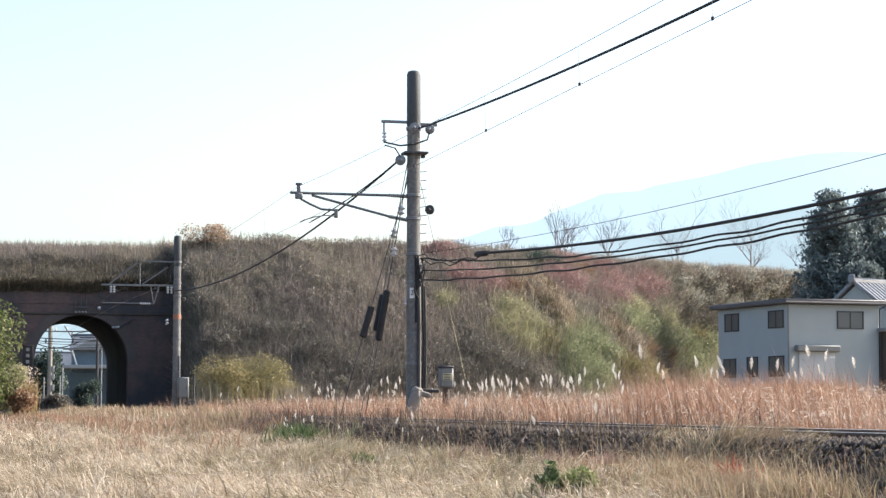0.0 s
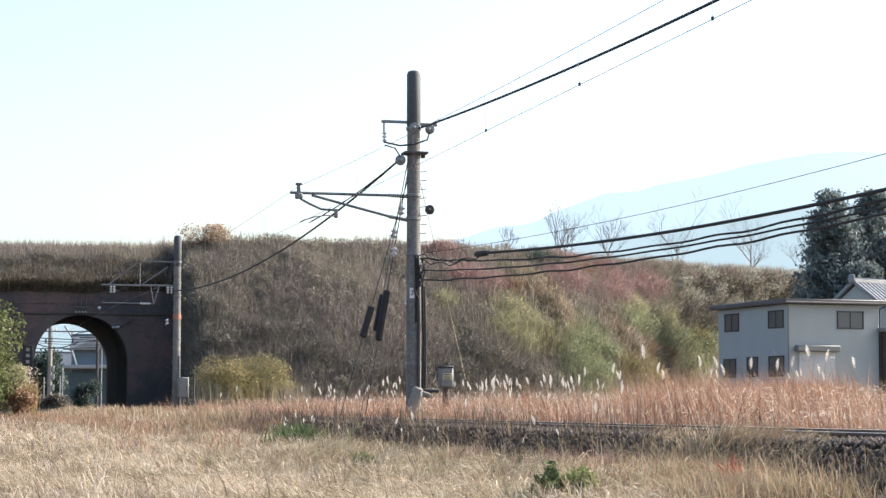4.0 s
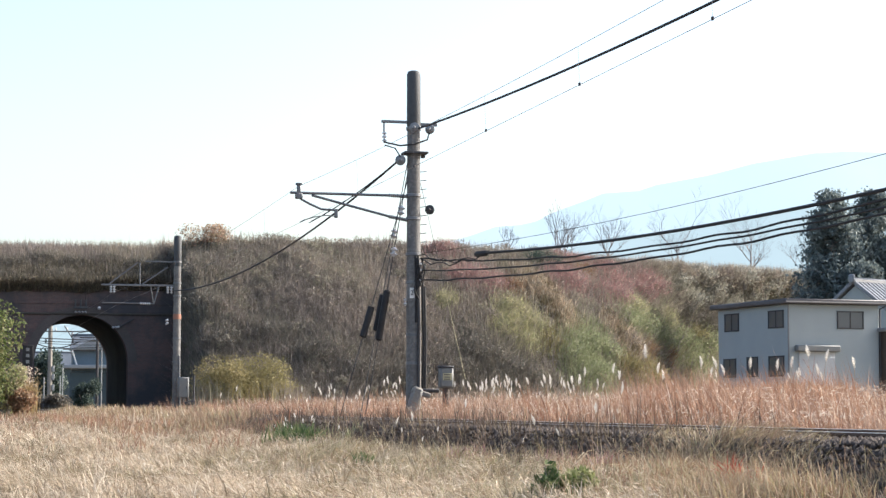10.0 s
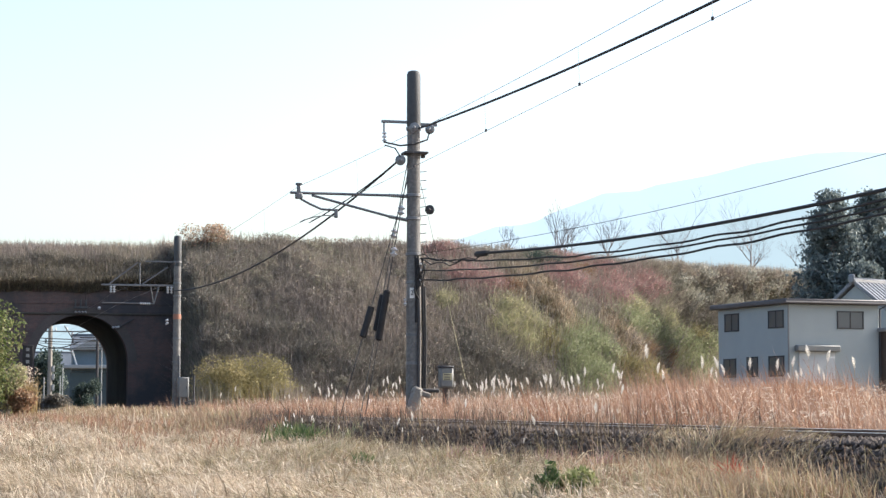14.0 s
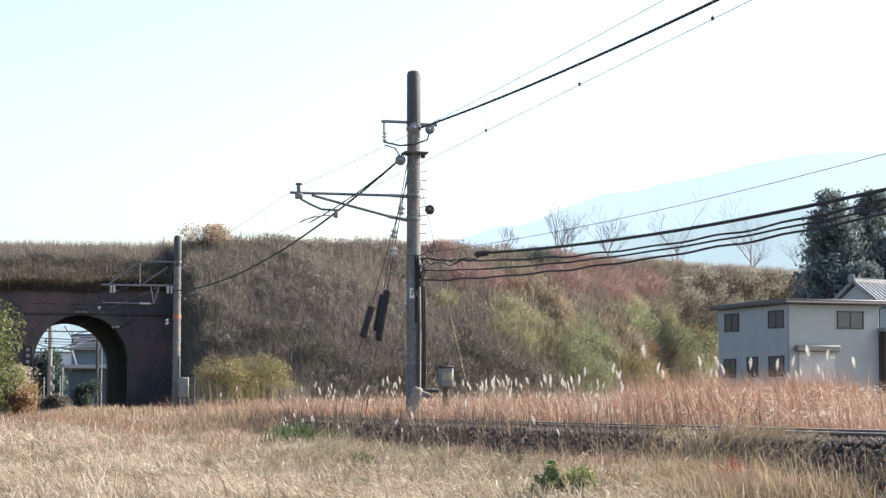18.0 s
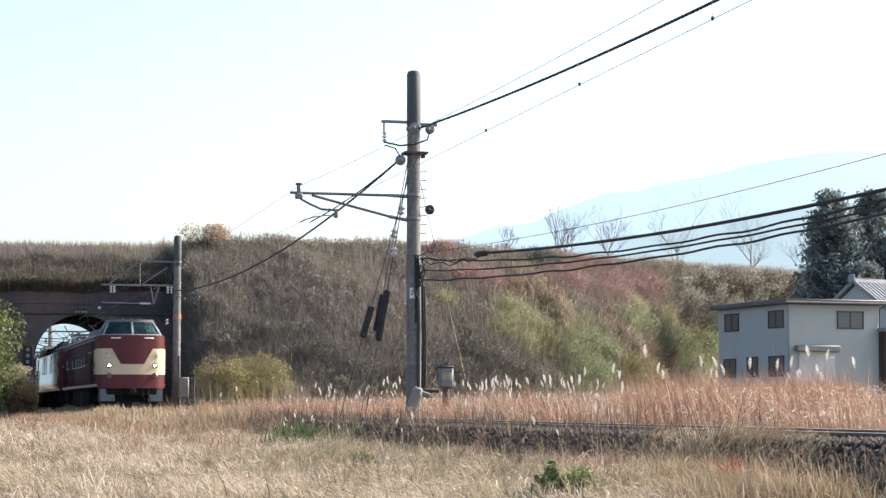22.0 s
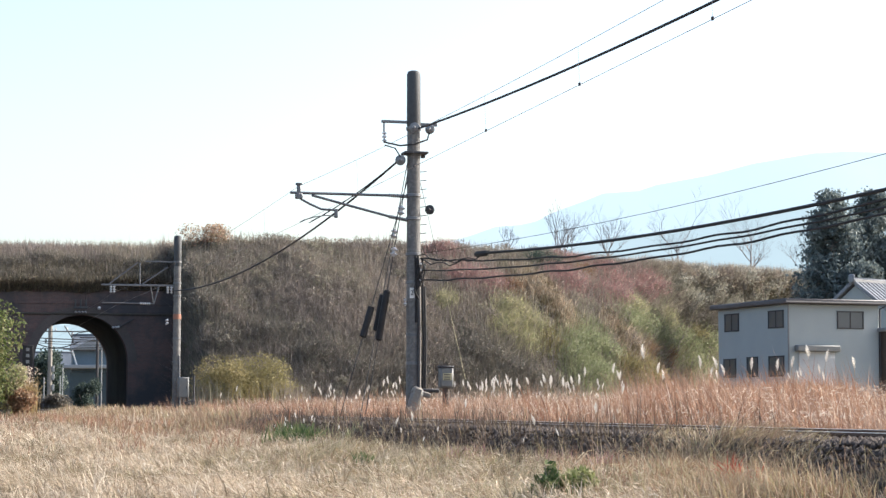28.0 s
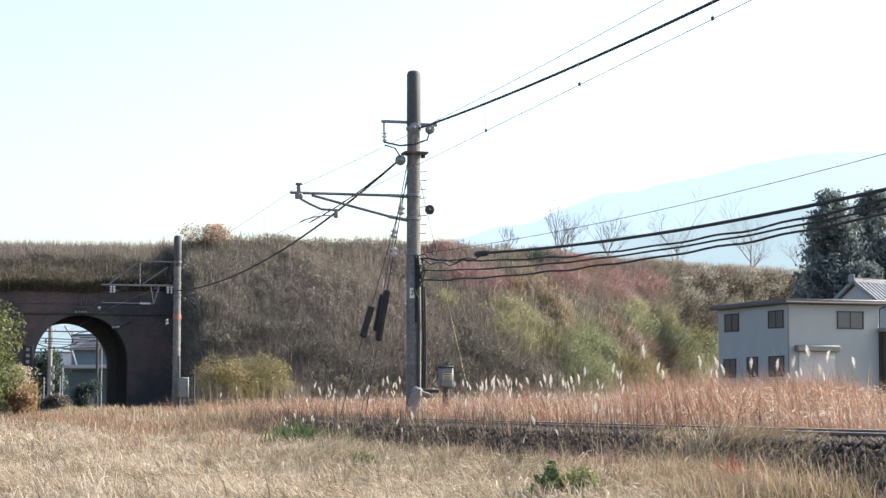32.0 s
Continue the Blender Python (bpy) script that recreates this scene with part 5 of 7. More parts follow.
part("frame", Geo().box((0, 0, 0), (0.8, 0.12, 0.1), 0.02).box((-0.3, 0, 0.2), (0.08, 0.1, 0.5), 0.01).box((0.3, 0, 0.2), (0.08, 0.1, 0.5), 0.01).box((0, 0, 0.2), (0.08, 0.1, 0.5), 0.01), M_CAPDARK, fit_)
part("support_insulator", insulator(Geo(), (-0.35, -0.05, -0.25), (0.35, -0.05, -0.25), 0.07, 4), M_BROWNINS, fit_, "grey rod insulator")
ob = solo("wall_insulator", insulator(Geo(), (C + 0.95, PS - 0.25, 5.75), (C + 0.95, PS - 0.05, 5.75), 0.09, 2), M_PORCELAIN, "white insulator knob on the head wall", "insulator")
br = thing("wall_bracket", (C + 1.95, PS - 0.25, 4.65), "strain insulator bracket at the arch edge", "bracket")
part("bracket_insulator", insulator(Geo(), (-0.3, 0, 0.0), (0.15, 0, 0.05), 0.08, 3), M_PORCELAIN, br, "white porcelain insulator")
part("rod", Geo().tube([(0.15, 0, 0.05), (0.95, 0.1, 0.5)], 0.04, 6), M_IRON, br)

# sign by the left bush
sp = thing("track_sign", (5.45, 101.5, -0.4), "small black sign with white writing bars on a post", "sign")
part("post", Geo().tube([(0, 0.05, 0), (0, 0.05, 3.2)], 0.035, 8), M_IRON, sp)
part("board", Geo().box((0, 0, 3.1), (0.5, 0.04, 1.0), 0.01), M_CABLE, sp)
for i in range(3):
    part("writing_bar", Geo().box((0, -0.025, 3.4 - i * 0.3), (0.16, 0.01, 0.16), 0.003), M_BROWNINS, sp)


# ---- plants ----
def cloud(c, r, n, seed, lumps=9):
    """Points in uneven lumps that fill an ellipsoid."""
    q = np.random.default_rng(seed)
    cs = q.normal(size=(lumps, 3))
    cs /= np.linalg.norm(cs, axis=1)[:, None]
    cs *= q.uniform(0.35, 0.8, (lumps, 1))
    k = q.integers(0, lumps, n)
    d = q.normal(size=(n, 3))
    d /= np.linalg.norm(d, axis=1)[:, None]
    p = cs[k] + d * q.uniform(0.2, 0.48, (n, 1)) * q.uniform(0.8, 1.15, (lumps, 1))[k]
    return np.asarray(c) + p * np.asarray(r)


def shrub(name, c, r, n, size, m, label, seed, lumps=9, stems=6):
    s = thing(name, (c[0], c[1], c[2] - r[2]), label, "shrub")
    q = random.Random(seed)
    g = Geo()
    for i in range(stems):
        e = Vector((q.uniform(-0.6, 0.6) * r[0], q.uniform(-0.6, 0.6) * r[1], r[2] * q.uniform(0.9, 1.6)))
        g.tube([(0.1 * e.x, 0.1 * e.y, -0.1), (0.4 * e.x, 0.4 * e.y, 0.5 * e.z), e], min(0.04, 0.05 * r[0]), 5, min(0.012, 0.02 * r[0]))
    part("woody_stem", g, M_BARK, s)
    part("leaves", leaves("leaves", cloud((0, 0, r[2]), r, n, seed, lumps), size, m, seed), m, s)
    return s


def bare_tree(name, at, h, seed, label, spread=0.5, levels=5):
    t = thing(name, at, label, "tree", "bare trees on the bank")
    q = random.Random(seed)
    g, fine = Geo(), Geo()

    def grow(p, d, ln, r, lv):
        pts = [p]
        for i in range(3):
            d = (d + Vector((q.uniform(-.12, .12), q.uniform(-.12, .12), q.uniform(0, .1)))).normalized()
            pts.append(pts[-1] + d * ln / 3)
        r = max(r, 0.0045)
        (g if lv > 2 else fine).tube(pts, r, 6 if lv > 2 else 3, r * 0.6)
        if lv <= 0:
            return
        k = q.choice((2, 3, 3)) if lv < levels else 5
        a0 = q.uniform(0, 6.28)
        for i in range(k):
            az = a0 + 6.28 * i / k + q.uniform(-.4, .4)
            nd = (d + Vector((math.cos(az), math.sin(az), 0.1)) * spread * (1.5 if lv == levels else 0.85) * q.uniform(0.7, 1.2)).normalized()
            grow(pts[q.choice((1, 2, 3))] if lv < levels else pts[q.choice((1, 2, 3))], nd, ln * q.uniform(0.62, 0.88), r * 0.5, lv - 1)

    grow(Vector((0, 0, -0.3)), Vector((q.uniform(-.06, .06), 0, 1)), h * 0.27, h * 0.009 + 0.012, levels)
    part("trunk", g, M_TWIG, t, "bare grey trunk and limbs")
    part("twig_crown", fine, M_TWIG, t, "fine leafless twigs", False)
    return t


q = np.random.default_rng(260)
wb = thing("plumed_bush", (5.28, 98, -0.3), "pale plumed grass clump beside the green shrub", "grass clump")
nb = 320
aa, ss = q.normal(0, 0.2, nb), q.normal(0, 0.2, nb)
part("leaves", blades("leaves", np.stack([aa, ss, 0 * aa], 1), q.uniform(1.0, 2.2, nb), q.uniform(0.02, 0.045, nb), 0.22, M_STEM, 261), M_STEM, wb)
part("greenery", leaves("greenery", np.stack([q.normal(0, 0.24, 220), q.normal(0, 0.22, 220), q.uniform(1.4, 2.4, 220)], 1), 0.04, M_STRAWHEAD, 262, 3.0), M_STRAWHEAD, wb, "white fluffy seed heads")
# trees on the crest: across, along, height
for a, s, h, sd, sp_ in ((34.3, 118.5, 2.8, 1, 0.4), (37.6, 119.5, 5.6, 2, 0.36), (38.5, 119.5, 5.3, 12, 0.5), (41.7, 121.5, 5.5, 3, 0.62), (48.0, 126, 6.6, 4, 0.8), (54.7, 130, 7.4, 5, 0.8), (60.6, 134, 6.0, 6, 0.9)):
    zz = float(bank_point(np.array([a]), np.array([1.2]))[0][2])
    bare_tree("bare_tree", (a, float(bank_point(np.array([a]), np.array([1.2]))[0][1]), zz), h, sd, "small leafless tree on the grassy bank crest", sp_)


def conifer(at, h, r, n, seed, label):
    t = thing("conifer", at, label, "tree")
    part("trunk", Geo().tube([(0, 0, -0.3), (0.05, 0, h * 0.5), (0, 0, h * 0.95)], 0.32, 10, 0.06), M_BARK, t)
    q = np.random.default_rng(seed)
    m = 150
    ht = q.random(m) ** 0.8
    rad = r * (1 - ht) ** 0.62 * (0.75 + 0.35 * q.random(m)) + 0.25
    az = q.uniform(0, 2 * np.pi, m)
    g = Geo()
    allp = []
    for i in range(m):
        z = h * (0.08 + 0.9 * ht[i])
        tip = Vector((math.cos(az[i]) * rad[i], math.sin(az[i]) * rad[i], z + 0.25 * rad[i] * 0.3))
        g.tube([(0, 0, z - 0.2), tip * 0.6 + Vector((0, 0, z * 0.4)), tip], 0.05, 4, 0.015)
        k = n // m
        tt = q.random((k, 1)) ** 0.6
        b = np.array([[0, 0, z - 0.2]]) * (1 - tt) + np.array(tip)[None] * tt
        allp.append(b + q.normal(size=(k, 3)) * np.array([0.48, 0.48, 0.36]) * (0.5 + 0.3 * rad[i] / r))
    part("branches", g, M_BARK, t)
    part("needles", leaves("needles", np.concatenate(allp), 0.125, M_CONIFER, seed, 2.2, 0.4), M_CONIFER, t, "dense needles, haze put into their grey-green")
    return t


for X, Y, h, r, sd in ((24.6, 128, 14.3, 3.6, 1), (27.6, 130, 14.6, 3.8, 2), (31.0, 129, 13.8, 3.6, 3), (26, 126, 9.5, 3.8, 4)):
    ax, ay = cam_xy(X, Y)
    conifer((ax, ay, -0.4), h, r, 22000, sd, "tall dark green conifer behind the houses")

shrub("left_shrub", (1.8, 92, 2.7), (2.75, 3.0, 3.5), 20000, 0.085, M_LIME, "bright yellow-green shrub beside the tunnel approach", 21, 22)
shrub("far_shrub", (11.6, 140, 0.75), (1.15, 1.2, 1.45), 6000, 0.07, M_TEAL, "dark green shrub beyond the tunnel", 31)
shrub("far_shrub", (7.0, 136, 0.4), (0.6, 1.0, 0.8), 2000, 0.08, M_YGREEN, "pale yellow-green shrub beyond the tunnel", 32)
shrub("rust_shrub", (4.85, 94, 0.4), (0.6, 1.0, 0.62), 2600, 0.08, M_AMBER, "orange-brown shrub at the foot of the green one", 22, 22)
shrub("low_shrub", (4.3, 95, 1.3), (0.9, 1.0, 1.3), 4500, 0.075, M_LIMEW, "pale yellow-green low shrub beside the tunnel approach", 27, 12)
shrub("yellow_shrub", (16.9, 101.2, 1.25), (1.95, 1.5, 1.7), 13000, 0.05, M_YGREEN, "golden yellow shrub at the foot of the bank", 23, 30)
shrub("yellow_shrub", (14.9, 100.6, 1.15), (1.6, 1.4, 1.65), 10000, 0.05, M_OLIVE, "olive-yellow shrub at the foot of the bank", 28, 30)
for k_, (a, s) in enumerate(((14.6, 100.2), (16.2, 100.2), (17.8, 100.6))):
    q = np.random.default_rng(190 + k_)
    aa, ss = a + q.normal(0, 0.8, 700), s + q.normal(0, 0.5, 700)
    t = thing("reed_tuft", (0, 0, 0), "olive-gold reeds round the yellow shrubs", "reeds", "reed tufts")
    part("leaves", blades("leaves", np.stack([aa, ss, ground_z(aa, ss)], 1), q.uniform(0.6, 2.4, 700) ** 0.8, q.uniform(0.03, 0.06, 700), 0.35, M_OLIVE if k_ % 2 else M_BUSH, 195 + k_), M_OLIVE if k_ % 2 else M_BUSH, t)
shrub("crest_shrub", (16.4, 117.3, 9.9), (2.0, 1.2, 1.1), 3400, 0.06, M_TWIGLEAF, "twiggy brown shrub on the bank crest", 24)
# pale strips of dry grass running down the slope: across, height up the slope
for k_, (a, v) in enumerate(((34.4, 0.76), (35.2, 0.65), (35.8, 0.55), (36.2, 0.46), (39.6, 0.44), (40.4, 0.36), (41.3, 0.27))):
    q = np.random.default_rng(140 + k_)
    n_ = 1200
    aa, vq = a + q.normal(0, 0.42, n_), np.clip(v + q.normal(0, 0.05, n_), 0.0, 1.2)
    t = thing("weed_patch", (0, 0, 0), "pale dry grass strip down the bank", "weeds", "weed patches on the bank")
    part("leaves", blades("leaves", bank_point(aa, vq) - [0, 0.1, 0.02], q.uniform(0.35, 0.75, n_), q.uniform(0.03, 0.055, n_), 0.6, M_DRY, 150 + k_), M_DRY, t)
# bushes on the slope: across, height up the slope, half size
BUSHES = (
    (M_RUST, "rust-red bush on the bank", "31.1 .73 1  32.3 .69 .9  30.2 .74 .6  37.4 .75 1.1  36.6 .82 .8  40.8 .93 .9  40.5 .66 1.2  41.2 .79 1  43.8 .83 1.1  43.2 .74 1  44.8 .78 .8  37.6 1.03 .8  39.2 1.02 .7  29.8 1 .9"),
    (M_LIMEW, "yellow-green bush on the bank", "32.9 .44 1  33 .34 .9  32.6 .52 .8  34 .42 .7  41.9 .58 1.1  31.8 .4 .7  45.6 .52 .8  28.9 .55 .6"),
    (M_GREEN, "green bush at the foot of the bank", "37.1 .33 1.3  36 .26 1.2  38.2 .3 1.2  37 .18 1.3  42.3 .47 1.2  44.4 .42 1.4  40.8 .5 1  46.3 .38 1.4  48 .3 1.5  50 .4 1.6  63 .97 1.3  61.5 1 1"),
    (M_FAROLIVE, "grey-olive bush on the far bank", "54 .5 1.6  60 .8 1.5  64 .9 1.6  49.5 .98 1  50.5 .8 1.2  53.5 .96 1.1  54.5 .78 1.3  56 .88 1.2  58.5 .95 1.1  61 1 1  47 .85 1  48.5 .72 1.1  52.5 .7 1.2  57.5 .76 1.2"),
    (M_BUSH, "brownish olive bush on the bank crest", "47.5 .95 1  52 .95 1.1  57 .93 1.1  50.6 .9 1.1  54.6 .9 1.1  59.6 .9 1.1"),
    (M_YGREEN, "golden bush low on the bank", "40 .22 .9  41.6 .2 1  34.7 .32 .7  48.3 .44 1  43 .16 1"),
    # Darkened bushes mark the shaded zones; shade is put into their colour.
    (M_DUSK, "bush on the bank, shade put into its grey-brown", "29.7 .27 1.2  31 .2 1.3  32.4 .18 1  28.2 .18 1.1  20.8 .26 1.2  18.7 .35 1.1  16.2 .31 1.2  23 .18 1.2  25.5 .16 1.2  48 .6 1.4  49.6 .56 1.5  51 .5 1.3  15.4 .5 1.1  15.3 .75 1  1.5 .4 .8  3.5 .5 .8  5.4 .35 .8  7.2 .5 .9  9 .4 .8  10.8 .5 .8  12.6 .4 .8  4.4 .15 .7  8.1 .12 .7  11.6 .12 .7"),
    (M_TEAL, "dark evergreen bush near the bank crest", "35.9 .93 .9  36.8 .92 .7"),
    (M_AMBER, "orange-brown bush on the bank", "33.4 .66 .7  38.8 .86 .7  42.6 .33 .7  45.5 .3 .7"))
k_ = 0
for m, lb, txt in BUSHES:
    f = [float(w_) for w_ in txt.split()]
    for a, v, r in zip(f[0::3], f[1::3], f[2::3]):
        k_ += 1
        c = bank_point(np.array([a]), np.array([v]))[0]
        ob = shrub("bush", (float(c[0]), float(c[1]) - 0.15 * r, float(c[2]) + 0.2 * r), (1.25 * r, 0.8 * r, 0.75 * r), int(850 * r * r), 0.055, m, lb, 300 + k_, 26, 5)
        tagged(ob, group="bushes on the bank")
        q = np.random.default_rng(500 + k_)
        n_ = int(1500 * r)
        root = bank_point(a + q.normal(0, 0.6 * r, n_), np.clip(v + q.normal(0, 0.055 * r, n_), 0, 1.1)) - np.array(ob.matrix_basis.translation)
        part("greenery", blades("greenery", root, q.uniform(0.35, 0.95, n_) * (0.6 + 0.4 * r), q.uniform(0.03, 0.06, n_), 0.6, m, 600 + k_, bent=False), m, ob)
shrub("far_shrub", (15.3, 238, 2.9), (2.0, 2.0, 3.4), 9000, 0.17, M_TEAL, "dark evergreen tree between the far houses", 36, 26)
shrub("far_shrub", (12.9, 207, 2.6), (1.85, 1.5, 3.3), 12000, 0.15, M_TEAL, "dark evergreen shrub beyond the tunnel", 33, 26)
shrub("far_shrub", (10.0, 150, 0.35), (1.6, 1.2, 0.9), 5000, 0.08, M_DUSK, "brownish shrub beyond the tunnel", 34)
for k_, (a, s) in enumerate(((29.0, 62), (29.6, 62.5), (28.4, 61.5))):
    q = np.random.default_rng(170 + k_)
    aa, ss = a + q.normal(0, 0.3, 300), s + q.normal(0, 0.3, 300)
    t = thing("weed_tuft", (0, 0, 0), "tall yellow weeds before the storehouse shutter", "weed", "weed tufts")
    part("leaves", blades("leaves", np.stack([aa, ss, ground_z(aa, ss)], 1), q.uniform(0.7, 1.35, 300), np.full(300, 0.02), 0.35, M_OLIVE, 180 + k_), M_OLIVE, t)
# green tufts in the field
for k_, (a, s, r, hh, m, n_) in enumerate(((6.6, 35.6, 0.5, 0.5, M_FIELDGREEN, 430), (6.95, 36.4, 0.5, 0.4, M_UNDERGREEN, 170), (5.85, 26.6, 0.16, 0.26, M_FIELDGREEN, 150), (7.2, 34.5, 0.3, 0.3, M_GREEN, 120), (7.0, 19.0, 0.25, 0.2, M_LIMEW, 120),
                                           (6.75, 16.2, 0.09, 0.36, M_SCARLET, 70), (6.9, 16.0, 0.05, 0.3, M_SCARLET, 40), (6.9, 21.5, 0.25, 0.3, M_RUST, 160), (6.8, 19.6, 0.2, 0.28, M_RUST, 140), (6.7, 24.5, 0.3, 0.26, M_RUST, 160), (6.6, 17.2, 0.12, 0.24, M_LIMEW, 90))):
    q = np.random.default_rng(70 + k_)
    aa, ss = a + q.normal(0, r * 0.45, n_), s + q.normal(0, r * 0.6, n_)
    t = thing("weed_tuft", (0, 0, 0), "small scarlet weed in the dry field" if m is M_SCARLET else "rusty dead weeds at the ballast foot" if m is M_RUST else "tuft of green weeds in the dry field", "weed", "weed tufts")
    part("leaves", blades("leaves", np.stack([aa, ss, ground_z(aa, ss)], 1), q.uniform(0.4, 1.1, n_) * hh, np.full(n_, 0.014 + 0.0003 * s), 0.5, m, 80 + k_), m, t)


for c_, r_, m, sd in (((5.52, 16.6, -0.55), (0.2, 0.15, 0.2), M_UNDERGREEN, 61), ((5.26, 16.6, -0.52), (0.13, 0.13, 0.25), M_FIELDGREEN, 62), ((5.4, 16.4, -0.6), (0.2, 0.16, 0.14), M_LIME, 63)):
    tagged(shrub("leafy_weed", (c_[0], c_[1], float(ground_z(c_[0], c_[1])) + r_[2]), r_, 420, 0.03, m, "leafy green weed in the dry field", sd, 10, 4), category="weed")


# ---- pampas grass ----
def plume_mesh(seed):
    q = np.random.default_rng(seed)
    n = 240
    t = q.random(n)
    ax = np.stack([0.06 * t ** 2.2, 0.02 * t, 0.23 * t], 1)
    r = 0.033 * np.sin(np.pi * np.clip(t * 0.9 + 0.08, 0, 1)) + 0.004
    an_ = q.uniform(0, 2 * np.pi, n)
    base = ax + np.stack([np.cos(an_) * r * 0.2, np.sin(an_) * r * 0.2, 0 * t], 1)
    d = np.stack([np.cos(an_) * r * 1.4 + 0.015, np.sin(an_) * r * 1.4, 0.06 + 0 * t], 1)
    w = np.stack([-np.sin(an_), np.cos(an_), 0 * t], 1) * 0.004
    v = np.stack([base - w, base + w, base + d], 1).reshape(-1, 3)
    return raw_mesh("plume", v, np.full(n, 3), np.arange(3 * n), M_PLUME)


protos = []
for k_ in range(3):
    pg = thing("pampas_grass", (0, 0, -50), "pampas grass stalk with a silvery seed plume", "pampas grass", "pampas grass stalks")
    h = 1.3
    part("stem", Geo().tube([(0, 0, 0), (0.02, 0, 0.5), (0.05 + 0.02 * k_, 0.01, 1.0), (0.08 + 0.03 * k_, 0.01, h)], 0.006, 5, 0.003), M_STEM, pg, "straw-coloured stem")
    pl = part("plume", plume_mesh(90 + k_), None, pg, "silvery feathery plume")
    pl.location = (0.08 + 0.03 * k_, 0.01, h - 0.03)
    for sd in (-1, 1):
        lf = blades("leaf", np.array([[0, 0, 0.1]]), np.array([0.75]), np.array([0.018]), 0.45, M_STEM, 100 + k_ * 2 + sd)
        part("leaf", lf, None, pg)
    protos.append(pg)
SWAY = []
q = random.Random(8)
spots = []
for i in range(120):     # behind the track, before the bank
    s = q.uniform(60, 92)
    spots.append((C + 4 + q.random() * 0.16 * s, s, q.choice((0.55, 0.62, 0.7, 0.8, 1.0)) * q.uniform(0.9, 1.1), 1.5))
for t_, h_ in ((0.372, 1.28), (0.374, 1.0), (0.4, 1.1), (0.405, 0.95), (0.414, 1.12), (0.419, 1.0), (0.4286, 1.1), (0.4425, 1.1), (0.455, 0.92), (0.4877, 1.14), (0.47, 0.9)):
    spots.append((45 * t_, 45.0, h_, 1.6))
for i in range(22):     # clump before the foot of the bank
    s = q.uniform(50, 62)
    spots.append((s * q.uniform(0.275, 0.335), s, q.uniform(0.72, 0.95), 1.5))
for i in range(26):     # before the storehouse
    s = q.uniform(52, 70)
    spots.append((0.40 * s + q.uniform(-5, 5), s, q.choice((0.7, 0.85, 0.95, 1.1, 1.4)) * q.uniform(0.9, 1.1), 1.6))
for i in range(24):     # on the near edge of the ballast
    s = q.uniform(21, 40)
    spots.append((C - 1.5 - q.random() * 1.5, s, q.uniform(0.24, 0.46), 0.5))
for i, (a, s, h, k_) in enumerate(spots):
    z = float(ground_z(a, s))
    tx_, ty_, tz_ = q.gauss(0, 4), q.gauss(-1, 4.5), q.uniform(-180, 180)
    ob = copy_thing(protos[i % 3], pose(a, s, z, tx_, ty_, tz_))
    ob.scale = (h, h, h)
    SWAY.append((ob, a, s, z, i, tx_, ty_, tz_))
for pg in protos:
    for ch in pg.children_recursive:
        bpy.data.objects.remove(ch)
    bpy.data.objects.remove(pg)


# ---- inspection train ----
M_MAROON = surface("maroon_paint", (0.084, 0.0272, 0.0336), (0.102, 0.0352, 0.0416), 0.07, big=0.6, fine=3, bump=0.02, coat=0.05)
M_MAROON.node_tree.nodes["Principled BSDF"].inputs["Specular IOR Level"].default_value = 0.11
M_CREAM = surface("cream_paint", (0.423, 0.347, 0.234), (0.487, 0.407, 0.287), 0.35, big=0.6, fine=4, bump=0.02, coat=0.1)
M_TROOF = surface("grey_train_roof", (0.075, 0.0788, 0.0825), (0.143, 0.146, 0.15), 0.7, fine=8, bump=0.1)
M_UNDER = surface("dark_underframe", (0.008, 0.008, 0.009), (0.02, 0.019, 0.019), 0.9, fine=8)
M_SKIRT = surface("grey_skirt", (0.055, 0.061, 0.069), (0.09, 0.097, 0.107), 0.5, fine=6, bump=0.05)
M_SCREEN = pane("cab_glass", (0.03, 0.06, 0.065), 0.03, 0.84)
M_TWIN = pane("train_window_glass", (0.05, 0.06, 0.052), 0.06, spec=0.4)
# Reflected sky and body tone put into the maroonish glass colour.
M_TOPGLASS = pane("reflection_toned_glass", (0.075, 0.05, 0.055), 0.08, spec=0.22)
# Upper stripe in a darker, greyer tone than the cream paint.
M_STRIPE = surface("dull_upper_stripe", (0.2, 0.165, 0.15), (0.26, 0.215, 0.195), 0.35, big=0.6, fine=4, bump=0.02)
M_LAMP = glow("lit_headlamp", (1.0, 0.9, 0.74), 11.0)
M_DOORGLASS = pane("dark_door_glass", (0.04, 0.032, 0.036), 0.08, spec=0.2)
M_SASH = surface("pale_window_sill", (0.315, 0.315, 0.307), (0.413, 0.413, 0.405), 0.5, fine=8, bump=0.02)
M_LENS = pane("dark_lamp_glass", (0.1, 0.06, 0.06), 0.1)
HW = 1.475
SECT = [(1.40, 1.06), (HW - 0.01, 1.16), (HW, 1.6), (HW, 2.6), (1.46, 3.05), (1.43, 3.22)]
ROOF = [(1.43, 3.2), (1.44, 3.27), (1.36, 3.34), (1.15, 3.47), (0.75, 3.56), (0.0, 3.6)]


